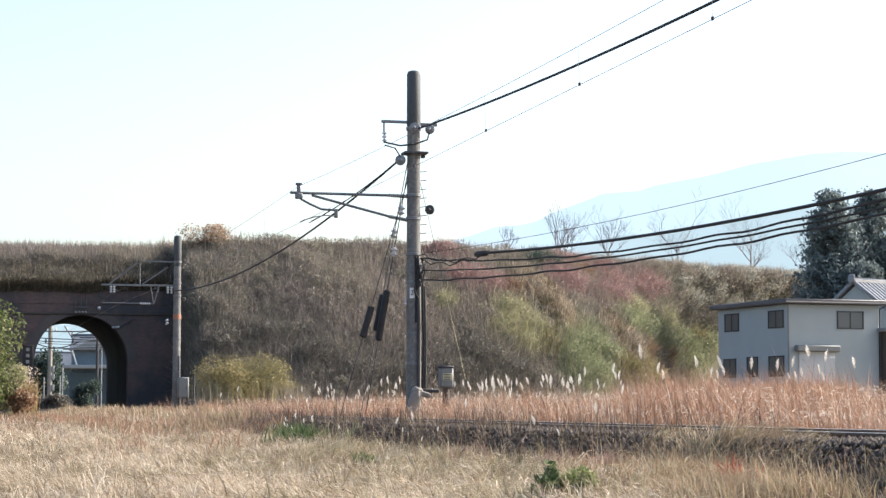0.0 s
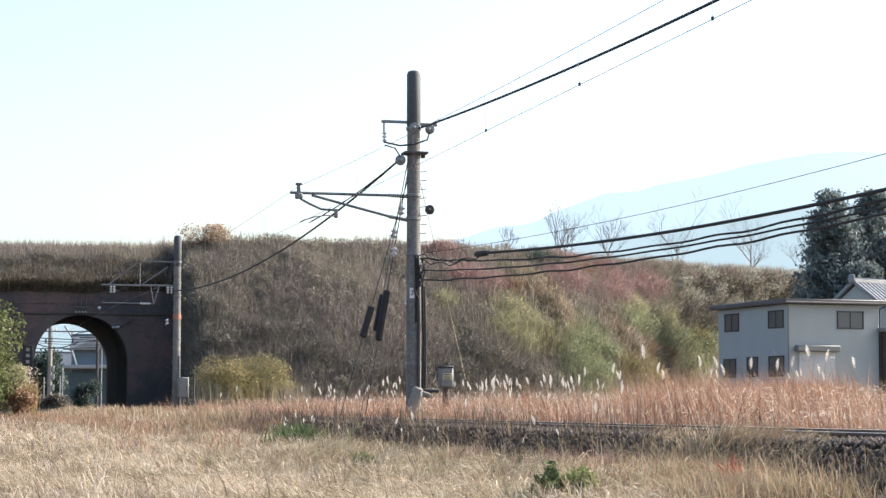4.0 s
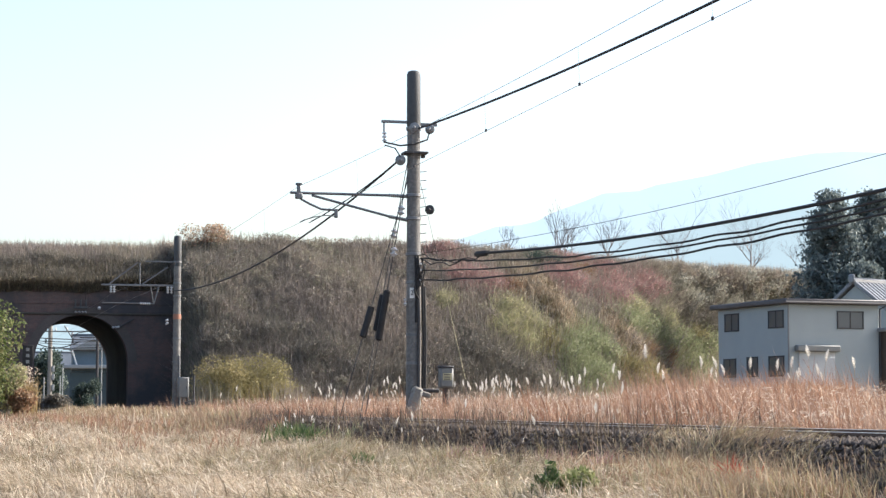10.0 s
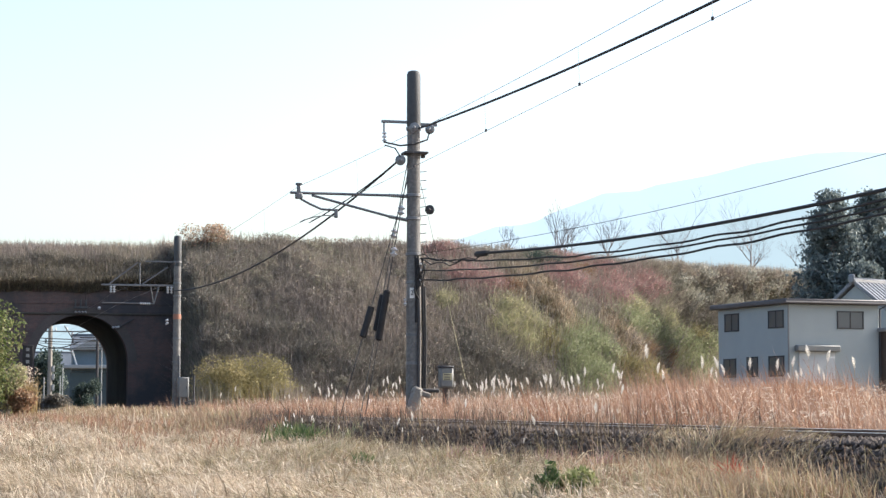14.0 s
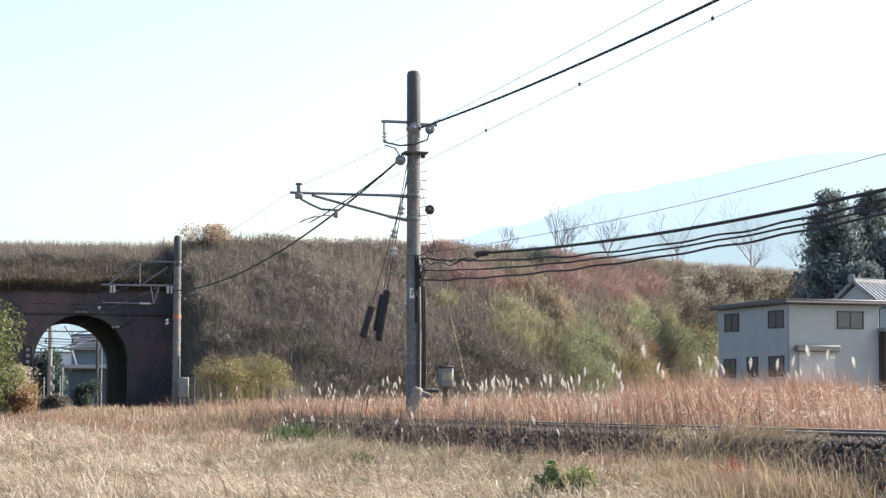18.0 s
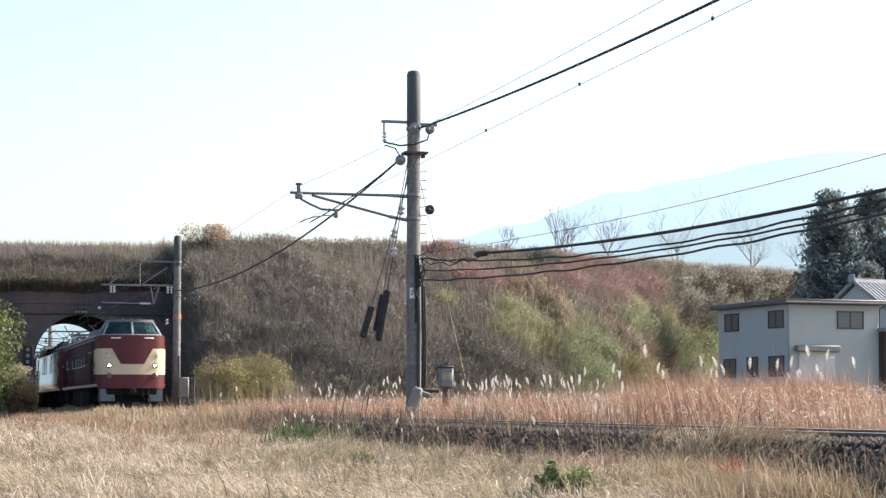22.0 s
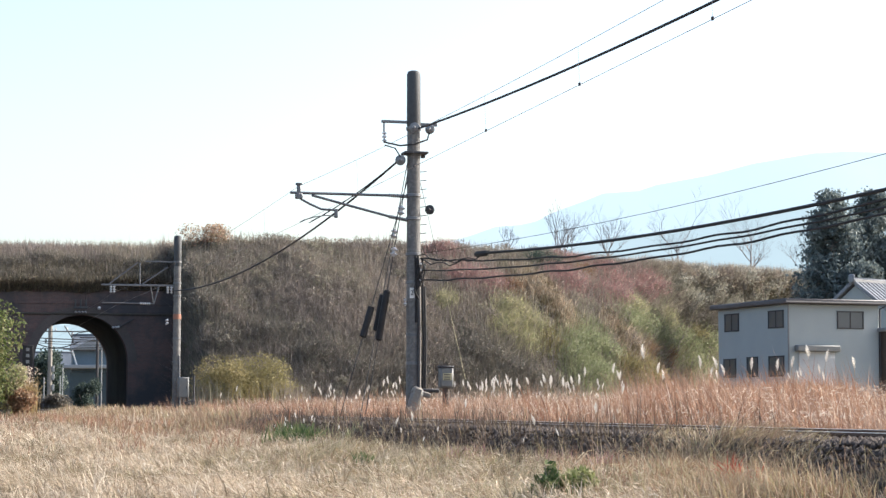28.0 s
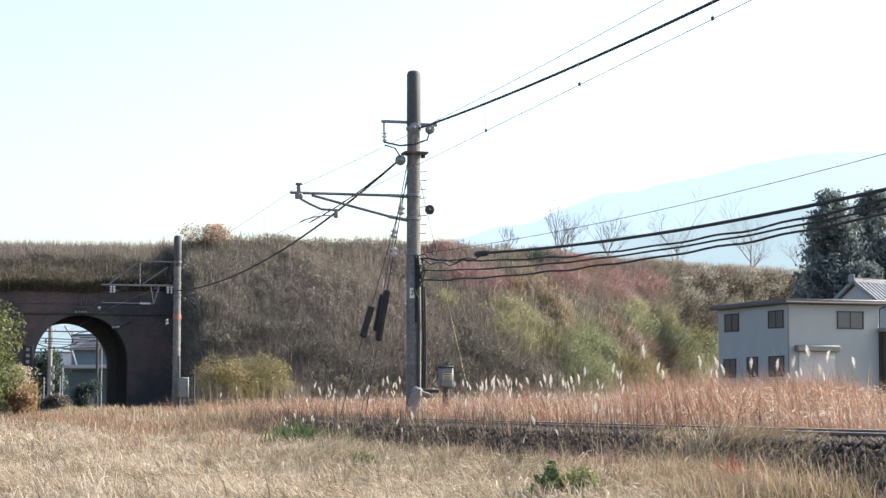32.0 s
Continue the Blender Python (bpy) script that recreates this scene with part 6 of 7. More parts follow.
def car(name, fwd, label, wins, doors, louvres, boxes, panto_y, panto_up, high):
    """A car from the coupling at y = 0 to its cab; fwd is -1 or 1."""
    c = thing(name, (C, 0, 0), label, "train")
    Y = lambda y: fwd * y
    y0, y1 = 0.25, 20.82        # y counted from the coupling towards the cab

    def ring(sec, hi=None):
        return [(x, z) for x, z in sec] + [(-x, z) for x, z in sec[::-1]]

    body = Geo().prism(ring(SECT), y0, y1, lambda u, v, w: (u, Y(w), v))
    part("body", body, M_MAROON, c, "glossy maroon body shell")
    rf = part("roof", Geo().prism(ring(ROOF[:-1] + [ROOF[-1]])[:len(ROOF) * 2 - 1], y0 - 0.02, 19.2, lambda u, v, w: (u, Y(w), v)), M_TROOF, c, "dark grey roof")
    for sx in (-1, 1):
        part("lower_stripe", Geo().box((sx * (HW - 0.003), Y((y0 + y1) / 2), 1.14), (0.018, y1 - y0, 0.12), 0.004), M_CREAM, c, "cream lower stripe", False)
        part("upper_stripe", Geo().box((sx * 1.44, Y((y0 + 19.2) / 2), 3.17), (0.03, 19.0, 0.07), 0.004), M_STRIPE, c, "darker greyish cream upper stripe", False)
        part("gutter", Geo().box((sx * 1.45, Y((y0 + 19.2) / 2), 3.26), (0.05, 19.0, 0.05), 0.01), M_TROOF, c, "dark rain gutter", False)
        for w0, w1, z0, z1 in wins + high:
            cy, cz, ww, hh = Y((w0 + w1) / 2), (z0 + z1) / 2, abs(w1 - w0), z1 - z0
            fr = Geo()
            for dy, dz, a1, b1 in ((0, hh / 2, ww + 0.06, 0.05), (-ww / 2, 0, 0.05, hh), (ww / 2, 0, 0.05, hh)):
                fr.box((sx * (HW + 0.003), cy + dy, cz + dz), (0.03, a1, b1), 0.006)
            f = part("window", fr, M_MAROON, c, "maroon framed window")
            part("sill", Geo().box((sx * (HW + 0.008), cy, cz - hh / 2), (0.04, ww + 0.04, 0.045), 0.008), M_SASH, f, "pale metal sill")
            if hh > 0.7:
                zr = z0 + 0.46
                part("meeting_rail", Geo().box((sx * (HW + 0.012), cy, zr), (0.03, ww + 0.05, 0.026), 0.006), M_UNDER, f, "dark sash rail")
                for e in (-1, 1):
                    part("sash_edge", Geo().box((sx * (HW + 0.007), cy + e * (ww / 2 - 0.045), z0 + 0.24), (0.026, 0.035, 0.42), 0.005), M_UNDER if e * fwd > 0 else M_SASH, f)
                part("lower_pane", Geo().box((sx * (HW + 0.001), cy, (z0 + zr) / 2), (0.014, ww, zr - z0)), M_TWIN, f, "pale greenish glass", False)
                part("upper_pane", Geo().box((sx * (HW - 0.001), cy, (z1 + zr) / 2), (0.014, ww, z1 - zr)), M_TOPGLASS, f, "upper glass, reflected tone put into its colour", False)
            else:
                part("pane", Geo().box((sx * (HW + 0.001), cy, cz), (0.014, ww, hh)), M_TOPGLASS, f, "glass with a reflected tone put into its colour", False)
        for d0, d1 in doors:
            cy, ww = Y((d0 + d1) / 2), abs(d1 - d0)
            dr = Geo().box((sx * (HW - 0.004), cy, 2.12), (0.02, ww, 1.86), 0.006)
            d = part("door", dr, M_MAROON, c, "maroon crew door")
            for dy in (-ww / 2, ww / 2):
                part("door_jamb", Geo().box((sx * (HW + 0.006), cy + dy, 2.12), (0.02, 0.04, 1.9), 0.004), M_UNDER, d)
            part("door_window", Geo().box((sx * (HW + 0.008), cy, 2.6), (0.014, ww * 0.6, 0.65), 0.003), M_DOORGLASS, d, "dark door glass", False)
            part("step", Geo().box((sx * (HW - 0.02), cy, 1.0), (0.14, ww * 0.7, 0.05), 0.01), M_UNDER, d)
            part("handrail", Geo().tube([(sx * (HW + 0.05), cy - ww / 2 - 0.1, 1.3), (sx * (HW + 0.05), cy - ww / 2 - 0.1, 2.4)], 0.014, 6), M_UNDER, d)
            part("handrail", Geo().tube([(sx * (HW + 0.05), cy + ww / 2 + 0.1, 1.3), (sx * (HW + 0.05), cy + ww / 2 + 0.1, 2.4)], 0.014, 6), M_UNDER, d)
        for l0, l1, z0, z1 in louvres:
            lo = part("louvre", Geo().box((sx * HW, Y((l0 + l1) / 2), (z0 + z1) / 2), (0.02, abs(l1 - l0), z1 - z0), 0.004), M_LOUVRE, c, "ventilation louvre")
            k = max(3, int((z1 - z0) / 0.058))
            for i in range(k):
                part("slat", Geo().box((sx * (HW + 0.014), Y((l0 + l1) / 2), z0 + (z1 - z0) * (i + 0.5) / k), (0.03, abs(l1 - l0) - 0.06, 0.026), 0.004,
                                       Matrix.Rotation(0.4 * sx, 4, 'Y')), M_MAROON, lo, "", False)
        # cab side: cream panel with a hatch
        part("cab_side_panel", Geo().prism([(19.5, 1.62), (20.83, 1.62), (20.83, 2.7), (19.3, 2.7)], HW - 0.012, HW + 0.006, lambda u, v, w, sx=sx: (sx * w, Y(u), v)), M_CREAM, c, "cream cab side panel", False)
        h = part("side_hatch", Geo().box((sx * (HW + 0.006), Y(20.1), 2.05), (0.02, 0.95, 0.62), 0.006), M_CREAM, c)
        for i in range(5):
            part("slat", Geo().box((sx * (HW + 0.018), Y(20.05), 1.9 + i * 0.055), (0.02, 0.6, 0.025), 0.003), M_UNDER, h, "", False)
    # nose: a shallow wedge in plan, maroon above, cream band with a V, maroon apron
    def nose(zl, zh, lat, m, nm, lb, off=0.0, taper=None):
        g = Geo()
        k = 20
        vs, fs = [], []
        for z, hw in ((zl, lat[0]), (zh, lat[1])):
            for i in range(k + 1):
                x = -hw + 2 * hw * i / k
                vs.append((x, Y(nose_y(x) + off), z))
            for i in range(k + 1):
                x = -hw + 2 * hw * i / k
                vs.append((x, Y(20.5), z))
        r = 2 * (k + 1)
        for i in range(k):
            fs += [(i, i + 1, r + i + 1, r + i), (i, k + 1 + i, k + 2 + i, i + 1), (r + i, r + i + 1, r + k + 2 + i, r + k + 1 + i),
                   (k + 1 + i, r + k + 1 + i, r + k + 2 + i, k + 2 + i)]
        fs += [(0, r, r + k + 1, k + 1), (k, k + 1 + k, r + k + 1 + k, r + k)]
        return part(nm, g.add(vs, fs), m, c, lb)

    def nose_y(x):
        t = abs(x) / HW
        return 21.5 - 0.3 * t ** 1.8 - 0.36 * (max(0, t - 0.72) / 0.28) ** 2

    nose(1.0, 1.6, (1.42, 1.47), M_MAROON, "apron", "maroon nose apron")
    nose(1.6, 2.05, (1.475, 1.475), M_CREAM, "cream_band", "cream nose band")
    nose(2.05, 2.72, (1.475, 1.475), M_CREAM, "cream_upper_band", "cream nose flanks")
    nose(2.72, 3.3, (1.475, 1.42), M_MAROON, "brow", "maroon nose brow")
    nose(2.05, 2.75, (0.5, 0.9), M_MAROON, "nose_trapezoid", "maroon trapezoid on the nose", 0.012)
    # cab above the nose
    sill = [(0, 21.46), (0.66, 21.38), (1.24, 20.98), (1.37, 20.35), (1.38, 18.7)]
    top = [(0, 20.98), (0.52, 20.9), (0.95, 20.58), (1.02, 20.1), (0.98, 19.3)]
    ZS, ZT = 3.3, 3.9
    names = ("windscreen", "windscreen", "quarter_window", "side_window")
    for sx in (-1, 1):
        for i in range(4):
            (xa, ya), (xb, yb), (xc, yc), (xd, yd) = sill[i], sill[i + 1], top[i + 1], top[i]
            q = [Vector((sx * xa, Y(ya), ZS)), Vector((sx * xb, Y(yb), ZS)), Vector((sx * xc, Y(yc), ZT)), Vector((sx * xd, Y(yd), ZT))]
            nrm = (q[1] - q[0]).cross(q[3] - q[0]).normalized() * 0.012
            g = Geo().add([p - nrm for p in q] + [p + nrm for p in q], [(0, 1, 2, 3), (7, 6, 5, 4), (0, 4, 5, 1), (1, 5, 6, 2), (2, 6, 7, 3), (3, 7, 4, 0)])
            gl = part(names[i], g, M_SCREEN, c, "tinted cab glass", False)
            gl.visible_shadow = False
            if i in (1, 2, 3):
                part("pillar", Geo().tube([q[1], q[2]], 0.032, 6), M_GREYLINE, gl, "grey window pillar")
        part("sill_strip", Geo().tube([Vector((sx * x, Y(y + 0.01), ZS + 0.01)) for x, y in sill], 0.03, 6), M_GREYLINE, c, "grey window sill strip")
        part("marker_bar", Geo().box((sx * 0.72, Y(nose_y(0.72) + 0.0), 3.17), (0.42, 0.04, 0.045), 0.01, Matrix.Rotation(-0.25 * sx * fwd, 4, 'Z')), M_WHITE, c, "white handrail bar")
        part("wiper", Geo().tube([(sx * 0.75, Y(21.33), ZS + 0.04), (sx * 0.35, Y(21.28), ZS + 0.2)], 0.014, 5), M_UNDER, c)
        hl = part("headlight", Geo().lathe([(0, 0.13), (0.6, 0.13), (1, 0.1)], (sx * 0.98, Y(nose_y(0.98) - 0.1), 1.99), (sx * 0.98, Y(nose_y(0.98) + 0.05), 1.99), 16), M_STEEL, c, "round headlight housing")
        part("lamp", Geo().lathe([(0, 0.058), (0.5, 0.052), (1, 0.026)], (sx * 0.98, Y(nose_y(0.98) + 0.04), 1.99), (sx * 0.98, Y(nose_y(0.98) + 0.075), 1.99), 16),
             M_LAMP if fwd < 0 else M_LENS, hl, "lit warm white lamp" if fwd < 0 else "unlit red lamp")
        part("upper_light", Geo().lathe([(0, 0.12), (0.6, 0.12), (0.8, 0.11), (1, 0.1)], (sx * 1.0, Y(nose_y(1.0) - 0.06), 2.4), (sx * 1.0, Y(nose_y(1.0) + 0.012), 2.4), 18), M_CREAM, c, "blanked round upper light")
        part("upper_light_rim", Geo().tube([(sx * 1.0 + 0.14 * math.cos(j * math.pi / 8), Y(nose_y(abs(sx * 1.0 + 0.14 * math.cos(j * math.pi / 8))) + 0.012), 2.42 + 0.14 * math.sin(j * math.pi / 8)) for j in range(17)], 0.006, 5), M_GREYLINE, c, "grey rubber rim")
        part("fog_ring", Geo().lathe([(0, 0.12), (0.7, 0.125), (1, 0.1)], (sx * 0.98, Y(nose_y(0.98) - 0.06), 1.56), (sx * 0.98, Y(nose_y(0.98) + 0.05), 1.56), 16), M_STEEL, c, "round marker light ring")
        part("fog_lens", Geo().lathe([(0, 0.1), (1, 0.07)], (sx * 0.98, Y(nose_y(0.98) + 0.04), 1.56), (sx * 0.98, Y(nose_y(0.98) + 0.07), 1.56), 14), M_LENS, c, "dark lens")
    part("centre_pillar", Geo().box((0, Y(21.2), 3.6), (0.09, 0.07, 0.8), 0.02, Matrix.Rotation(0.7 * fwd, 4, 'X')), M_GREYLINE, c, "pale centre pillar")
    rp = [(x, y) for x, y in top] + [(-x, y) for x, y in top[::-1][:-1]]
    part("cab_roof", Geo().prism([(x * 1.03, y + 0.04) for x, y in rp], ZT - 0.02, ZT + 0.09, lambda u, v, w: (u, Y(v), w)), M_TROOF, c, "dark grey cab roof")
    part("cab_rear", Geo().add([(-1.38, Y(18.7), 3.3), (1.38, Y(18.7), 3.3), (0.98, Y(19.3), 3.95), (-0.98, Y(19.3), 3.95), (-1.38, Y(18.2), 3.3), (1.38, Y(18.2), 3.3)],
                                [(0, 1, 2, 3), (3, 2, 5, 4), (0, 3, 4), (1, 5, 2)]), M_TROOF, c, "sloped rear of the cab", False)
    part("cab_floor", Geo().box((0, Y(19.7), 3.16), (2.5, 1.9, 0.14), 0.02), M_UNDER, c)
    part("cab_interior", Geo().box((0, Y(19.35), 3.5), (1.9, 1.3, 0.52), 0.08), M_UNDER, c, "dark cab interior")
    for x in (-0.55, 0.55):
        part("cab_seat", Geo().box((x, Y(20.15), 3.42), (0.45, 0.12, 0.5), 0.05), M_UNDER, c, "dark driver seat back")
    part("cab_bulkhead", Geo().box((-0.3 * 0, Y(19.3), 3.5), (1.5, 0.06, 0.6), 0.02), M_UNDER, c)
    for x in (-0.35, 0.0, 0.35):
        part("roof_horn", Geo().lathe([(0, 0.03), (0.6, 0.03), (1, 0.05)], (x, Y(20.45), 4.0), (x, Y(20.75), 4.02), 10), M_STEEL, c, "small roof horn")
    # skirt, coupler and front underframe
    for sx in (-1, 1):
        part("skirt", Geo().prism([(20.2, 0.98), (21.25, 0.98), (21.35, 0.45), (20.35, 0.38)], 0.72, 1.33, lambda u, v, w, sx=sx: (sx * w, Y(u), v)), M_SKIRT, c, "light grey nose skirt", False)
    part("snow_plough", Geo().prism([(-1.3, 21.0), (0, 21.5), (1.3, 21.0), (1.3, 20.8), (-1.3, 20.8)], 0.18, 0.42, lambda u, v, w: (u, Y(v), w)), M_UNDER, c, "dark obstacle guard")
    part("coupler", Geo().box((0, Y(21.6), 0.88), (0.26, 0.5, 0.26), 0.05).box((0, Y(21.3), 0.88), (0.16, 0.8, 0.16), 0.03), M_UNDER, c, "knuckle coupler")
    for x in (-0.5, 0.45, 0.7):
        part("hose", Geo().tube([(x, Y(21.35), 0.95), (x, Y(21.5), 0.7), (x + 0.1, Y(21.45), 0.5)], 0.03, 6), M_UNDER, c)
    part("pilot_block", Geo().box((0, Y(20.5), 0.6), (2.1, 1.0, 0.85), 0.05), M_UNDER, c, "dark equipment behind the guard")
    part("front_beam", Geo().box((0, Y(21.05), 0.85), (2.2, 0.5, 0.3), 0.04), M_UNDER, c)
    part("end_gangway", Geo().box((0, Y(0.16), 2.1), (1.1, 0.3, 2.0), 0.05), M_UNDER, c, "dark gangway bellows")
    # bogies
    for by in (3.6, 17.6):
        bg = part("bogie", Geo().box((0, Y(by), 0.62), (2.1, 1.4, 0.22), 0.05).box((1.02, Y(by), 0.55), (0.16, 3.1, 0.3), 0.05).box((-1.02, Y(by), 0.55), (0.16, 3.1, 0.3), 0.05), M_UNDER, c, "dark bogie frame")
        for dy in (-1.05, 1.05):
            for sx in (-1, 1):
                w = part("wheel", Geo().lathe([(0, 0.2), (0.05, 0.41), (0.2, 0.42), (0.75, 0.43), (0.8, 0.46), (1, 0.45)], (sx * 0.62, Y(by + dy), 0.43), (sx * 0.49, Y(by + dy), 0.43), 20), M_IRON, bg, "steel wheel")
                part("axle_box", Geo().box((sx * 1.08, Y(by + dy), 0.45), (0.2, 0.34, 0.32), 0.05), M_UNDER, bg)
                part("spring", Geo().lathe([(0, 0.08), (1, 0.08)], (sx * 1.05, Y(by + dy * 0.45), 0.45), (sx * 1.05, Y(by + dy * 0.45), 0.85), 10), M_UNDER, bg)
    for u0, u1, zb, mm in ((5.6, 7.5, 0.2, M_UNDER), (7.55, 9.8, 0.24, M_UNDER), (9.9, 11.7, 0.18, M_GREYUNDER), (11.8, 13.5, 0.22, M_UNDER), (13.6, 15.5, 0.2, M_UNDER), (0.6, 1.8, 0.4, M_UNDER)):
        for sx in (-1, 1):
            bx = part("equipment_box", Geo().box((sx * 0.95, Y((u0 + u1) / 2), (zb + 1.0) / 2), (0.7, u1 - u0, 1.0 - zb), 0.04), mm, c, "underfloor equipment box")
            part("box_lid", Geo().box((sx * 1.31, Y((u0 + u1) / 2), (zb + 1.0) / 2), (0.03, (u1 - u0) * 0.8, (1.0 - zb) * 0.7), 0.01), mm, bx)
    part("centre_sill", Geo().box((0, Y(10.6), 0.68), (1.3, 9.6, 0.62), 0.05), M_UNDER, c, "dark centre equipment")
    part("brake_rigging", Geo().box((0, Y(10.6), 0.27), (1.0, 9.4, 0.26), 0.04).box((0.3, Y(3.6), 0.3), (0.3, 3.0, 0.2), 0.04).box((0.3, Y(17.6), 0.3), (0.3, 3.0, 0.2), 0.04), M_UNDER, c, "low dark brake rigging")
    part("floor_frame", Geo().box((0, Y(10.6), 1.02), (2.6, 20.4, 0.12), 0.02), M_UNDER, c, "underframe")
    # roof gear
    for b0, b1, zt, hw in boxes:
        prof = [(-hw, 3.44), (-hw, zt - 0.16), (-hw + 0.06, zt - 0.06), (-hw + 0.2, zt), (hw - 0.2, zt), (hw - 0.06, zt - 0.06), (hw, zt - 0.16), (hw, 3.44)]
        bx = part("roof_unit", Geo().prism(prof, b0, b1, lambda u, v, w: (u, Y(w), v)), M_UNIT, c, "grey roof equipment unit", False)
        # Both ends of a unit get a paler panel than its sides.
        for e in (b0 - 0.02, b1 + 0.02):
            part("unit_end_panel", Geo().box((0, Y(e), (zt + 3.5) / 2), (hw * 1.6, 0.05, (zt - 3.55) * 0.75), 0.02), M_SASH, bx, "pale end panel")
        for e in (-1, 1):
            part("side_grille", Geo().box((e * hw, Y((b0 + b1) / 2), (zt + 3.45) / 2), (0.03, (b1 - b0) * 0.8, (zt - 3.6) * 0.7), 0.01), M_TROOF, bx, "dark side grille")
    part("roof_conduit", Geo().tube([(-0.7, Y(0.6), 3.64), (-0.7, Y(8), 3.64)], 0.05, 6), M_TROOF, c)
    for y in (0.9, 1.6, 2.3):
        part("roof_insulator", insulator(Geo(), (-0.35, Y(y), 3.58), (-0.35, Y(y), 3.9), 0.08, 3), M_PORCELAIN, c, "white roof insulator")
    for i in range(7):
        yy = 0.7 + i * 0.42
        part("roof_fitting", Geo().box((0.25 - 0.1 * (i % 3), Y(yy), 3.68), (0.3 + 0.08 * (i % 2), 0.22, 0.16 + 0.05 * (i % 3)), 0.03), M_UNIT if i % 2 else M_TROOF, c, "small roof box")
        if i % 2:
            part("roof_insulator", insulator(Geo(), (-0.85, Y(yy), 3.5), (-0.85, Y(yy), 3.76), 0.07, 3), M_BROWNINS, c, "grey roof insulator")
    for i in range(9):
        yy, xx = 0.5 + i * 0.33, -0.95 + 0.18 * ((i * 5) % 7)
        part("roof_bracket", Geo().tube([(xx, Y(yy), 3.5), (xx + 0.05, Y(yy + 0.06), 3.78), (xx + 0.2, Y(yy + 0.12), 3.82)], 0.022, 5), M_UNDER if i % 3 else M_UNIT, c, "roof cable bracket")
    part("bus_bar", Geo().tube([(-0.85, Y(0.7), 3.78), (-0.85, Y(2.4), 3.78), (-0.6, Y(3.1), 3.74)], 0.025, 6), M_IRON, c)
    # pantograph: base, single lower arm, upper arms, head with horns
    py, zt = panto_y, panto_up
    pg = part("pantograph", Geo().box((0, Y(py), 3.74), (1.5, 0.06, 0.05), 0.01).box((-0.72, Y(py), 3.74), (0.06, 1.9, 0.05), 0.01).box((0.72, Y(py), 3.74), (0.06, 1.9, 0.05), 0.01), M_IRON, c, "dark pantograph frame")
    zm, yk = 3.76 + 0.58 * (zt - 3.76), py - 1.7
    part("lower_arm", Geo().tube([(0, Y(py + 0.6), 3.8), (-0.2, Y(yk), zm)], 0.034, 8, 0.024), M_CABLE, pg)
    part("knee_tube", Geo().tube([(-0.34, Y(yk), zm), (0.1, Y(yk), zm)], 0.024, 8), M_CABLE, pg)
    part("upper_arm", Geo().tube([(-0.12, Y(yk), zm), (0.55, Y(py + 0.1), zt - 0.08)], 0.026, 8, 0.018), M_CABLE, pg)
    part("upper_arm", Geo().tube([(-0.3, Y(yk), zm), (-0.55, Y(py + 0.1), zt - 0.08)], 0.012, 6), M_CABLE, pg)
    part("push_rod", Geo().tube([(0.05, Y(yk + 0.1), zm - 0.06), (-0.1, Y(py - 0.05), zt - 0.12)], 0.01, 5), M_CABLE, pg)
    for sx in (-0.5, 0.5):
        part("head_spring", Geo().tube([(sx, Y(py - 0.2), zt - 0.03), (sx * 1.1, Y(py), zt - 0.12), (sx, Y(py + 0.2), zt - 0.03)], 0.014, 5), M_CABLE, pg)
    for d in (-0.2, 0.2):
        part("head_strip", Geo().tube([(-0.95, Y(py + d), zt - 0.2), (-0.82, Y(py + d), zt - 0.06), (-0.6, Y(py + d), zt - 0.01), (0.6, Y(py + d), zt - 0.01), (0.82, Y(py + d), zt - 0.06), (0.95, Y(py + d), zt - 0.2)], 0.024, 6), M_CABLE, pg, "collector strip with horns")
    for sx in (-0.6, 0.6):
        for d in (-0.8, 0.8):
            part("base_insulator", insulator(Geo(), (sx, Y(py + d), 3.5), (sx, Y(py + d), 3.72), 0.07, 2), M_PORCELAIN, pg, "white base insulator")
    return c


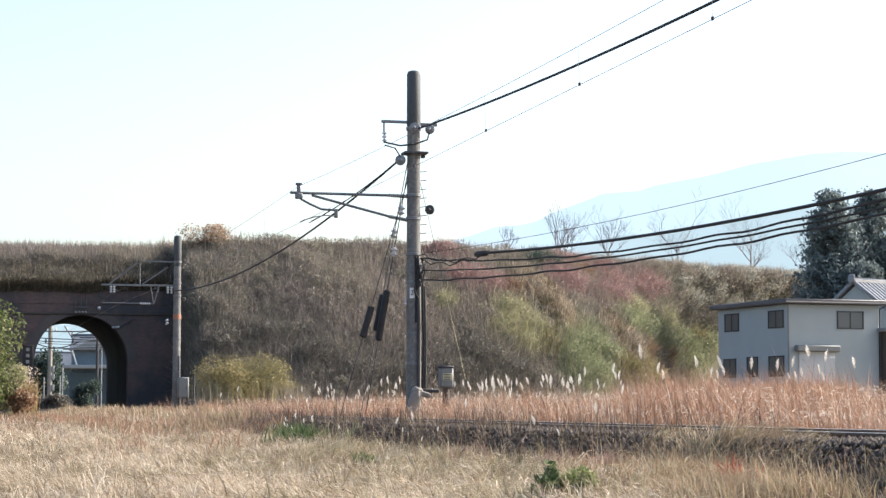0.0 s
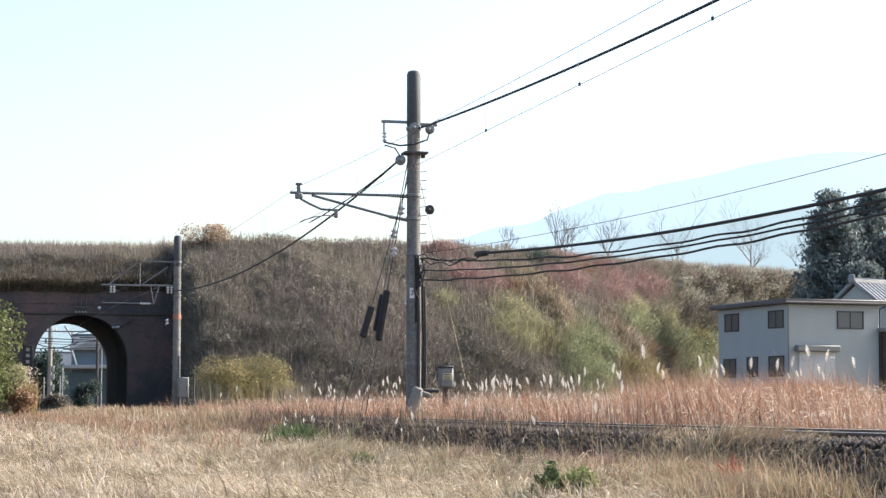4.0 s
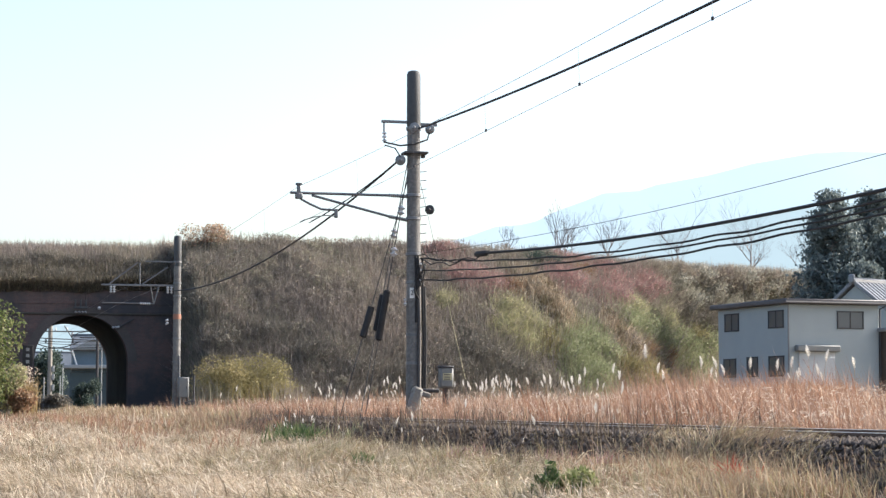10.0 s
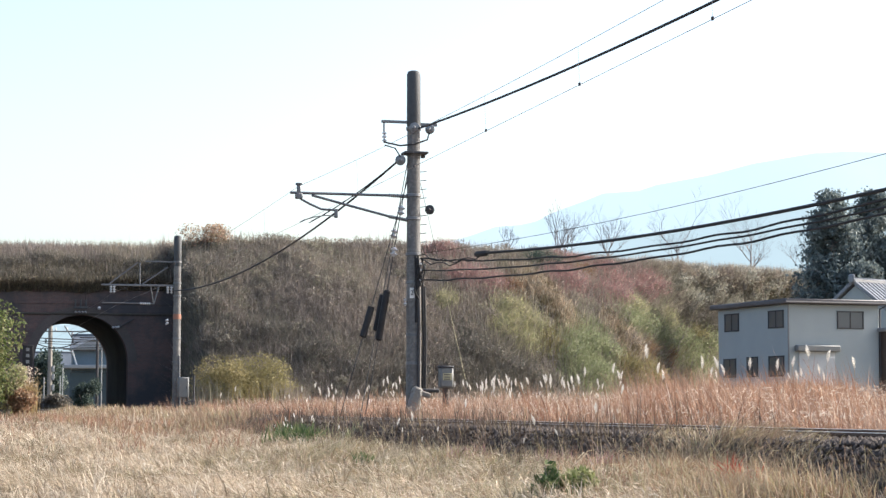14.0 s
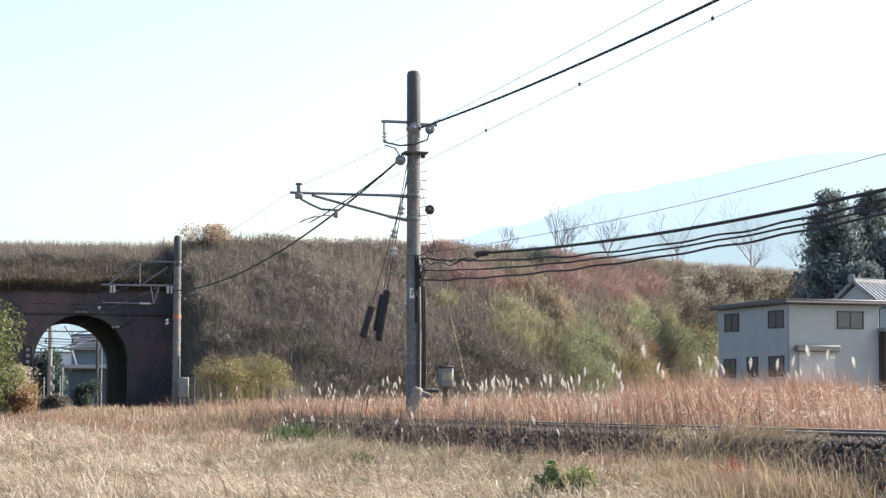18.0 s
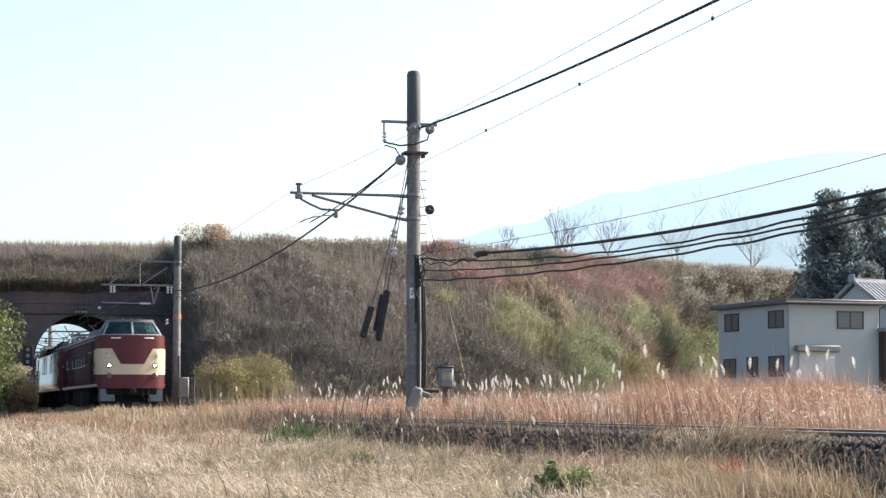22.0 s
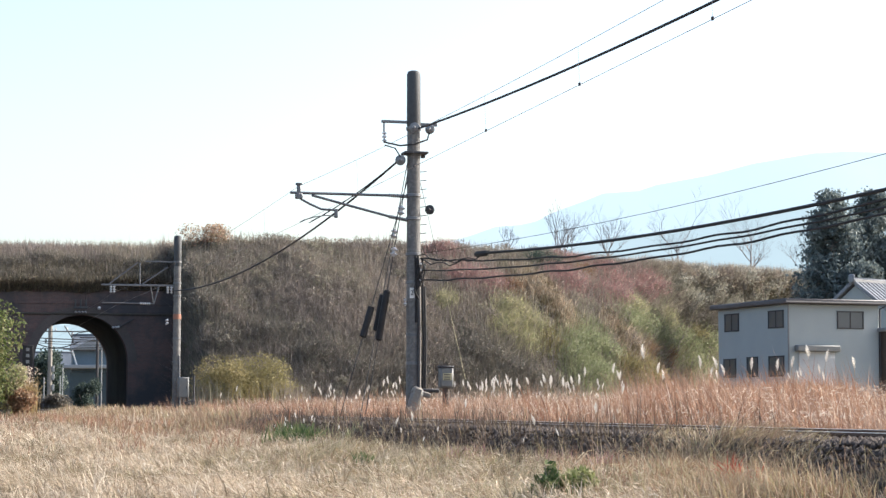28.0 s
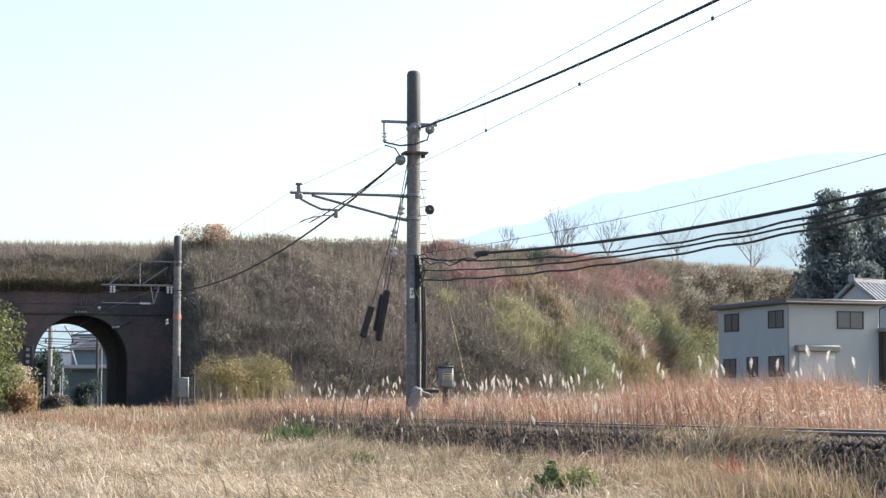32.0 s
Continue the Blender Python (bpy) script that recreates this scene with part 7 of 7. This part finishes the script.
M_LOUVRE = surface("dark_maroon_louvre", (0.04, 0.016, 0.018), (0.06, 0.024, 0.027), 0.6, fine=6, bump=0.05)
M_UNIT = surface("grey_roof_unit", (0.07, 0.078, 0.09), (0.13, 0.14, 0.155), 0.6, fine=8, bump=0.05)
M_GREYLINE = surface("grey_window_rubber", (0.16, 0.165, 0.17), (0.24, 0.245, 0.25), 0.5, fine=8, bump=0.02)
M_GREYUNDER = surface("dusty_grey_box", (0.018, 0.018, 0.018), (0.035, 0.034, 0.032), 0.8, fine=8)
for m_ in (M_UNDER, M_GREYUNDER):
    m_.node_tree.nodes["Principled BSDF"].inputs["Specular IOR Level"].default_value = 0.08
front_car = car("inspection_car", -1, "maroon and cream electric inspection car with lit headlights",
                [(3.45, 4.55, 2.1, 3.08), (7.35, 8.82, 2.08, 3.05), (9.32, 10.85, 2.06, 3.05), (11.0, 12.35, 2.06, 3.05), (12.6, 13.9, 2.08, 3.05), (14.1, 15.48, 2.1, 3.06)],
                [(1.85, 3.1), (18.3, 19.15)], [], [(5.9, 6.9, 3.95, 0.5), (8.2, 9.9, 3.92, 0.8), (11.8, 13.5, 3.9, 0.8), (15.3, 17.2, 3.95, 0.8)], 4.2, 4.86,
                [(16.95, 17.85, 2.62, 3.1), (0.5, 1.0, 2.3, 2.9)])
rear_car = car("inspection_car", 1, "maroon and cream trailing inspection car with louvres",
               [(3.5, 4.8, 2.1, 3.08), (6.4, 7.5, 2.08, 3.06), (10.75, 11.85, 2.1, 3.08), (12.9, 14.0, 2.1, 3.08)],
               [(18.3, 19.15)], [(1.2, 3.35, 2.2, 2.62), (1.2, 3.4, 1.4, 1.84)], [(8.4, 10.8, 3.92, 0.9), (13.6, 15.2, 3.85, 0.8)], 17.0, 4.8, [])


def motions():
    """The train runs through at a steady 24.3 m/s, out of a slight bend; the plumes nod in the breeze."""
    for c, mid in ((front_car, -10), (rear_car, 10)):
        rows = []
        for k in range(65):
            y = 97.75 - 24.3 * (k * 0.5 - 22.5)
            e = min(1, max(0, (y + mid - 100) / 36))
            rows.append((k * 0.5, pose(C - 0.28 * e * e * (3 - 2 * e), y, 0)))
        walk(c, rows)
    q = random.Random(3)
    for ob, a, s, z, i, tx_, ty_, rz in SWAY:
        if i % 2:
            continue
        rows, ph = [], q.uniform(0, 6)
        for k in range(41):
            t = k * 0.8
            gust = 1 + 0.8 * math.sin(t * 0.5 + a * 0.1)
            rows.append((t, pose(a, s, z, tx_ + 1.0 * gust * math.sin(t * 1.6 + ph), ty_ + 1.6 * gust * math.sin(t * 2.1 + ph), rz)))
        walk(ob, rows)


motions()
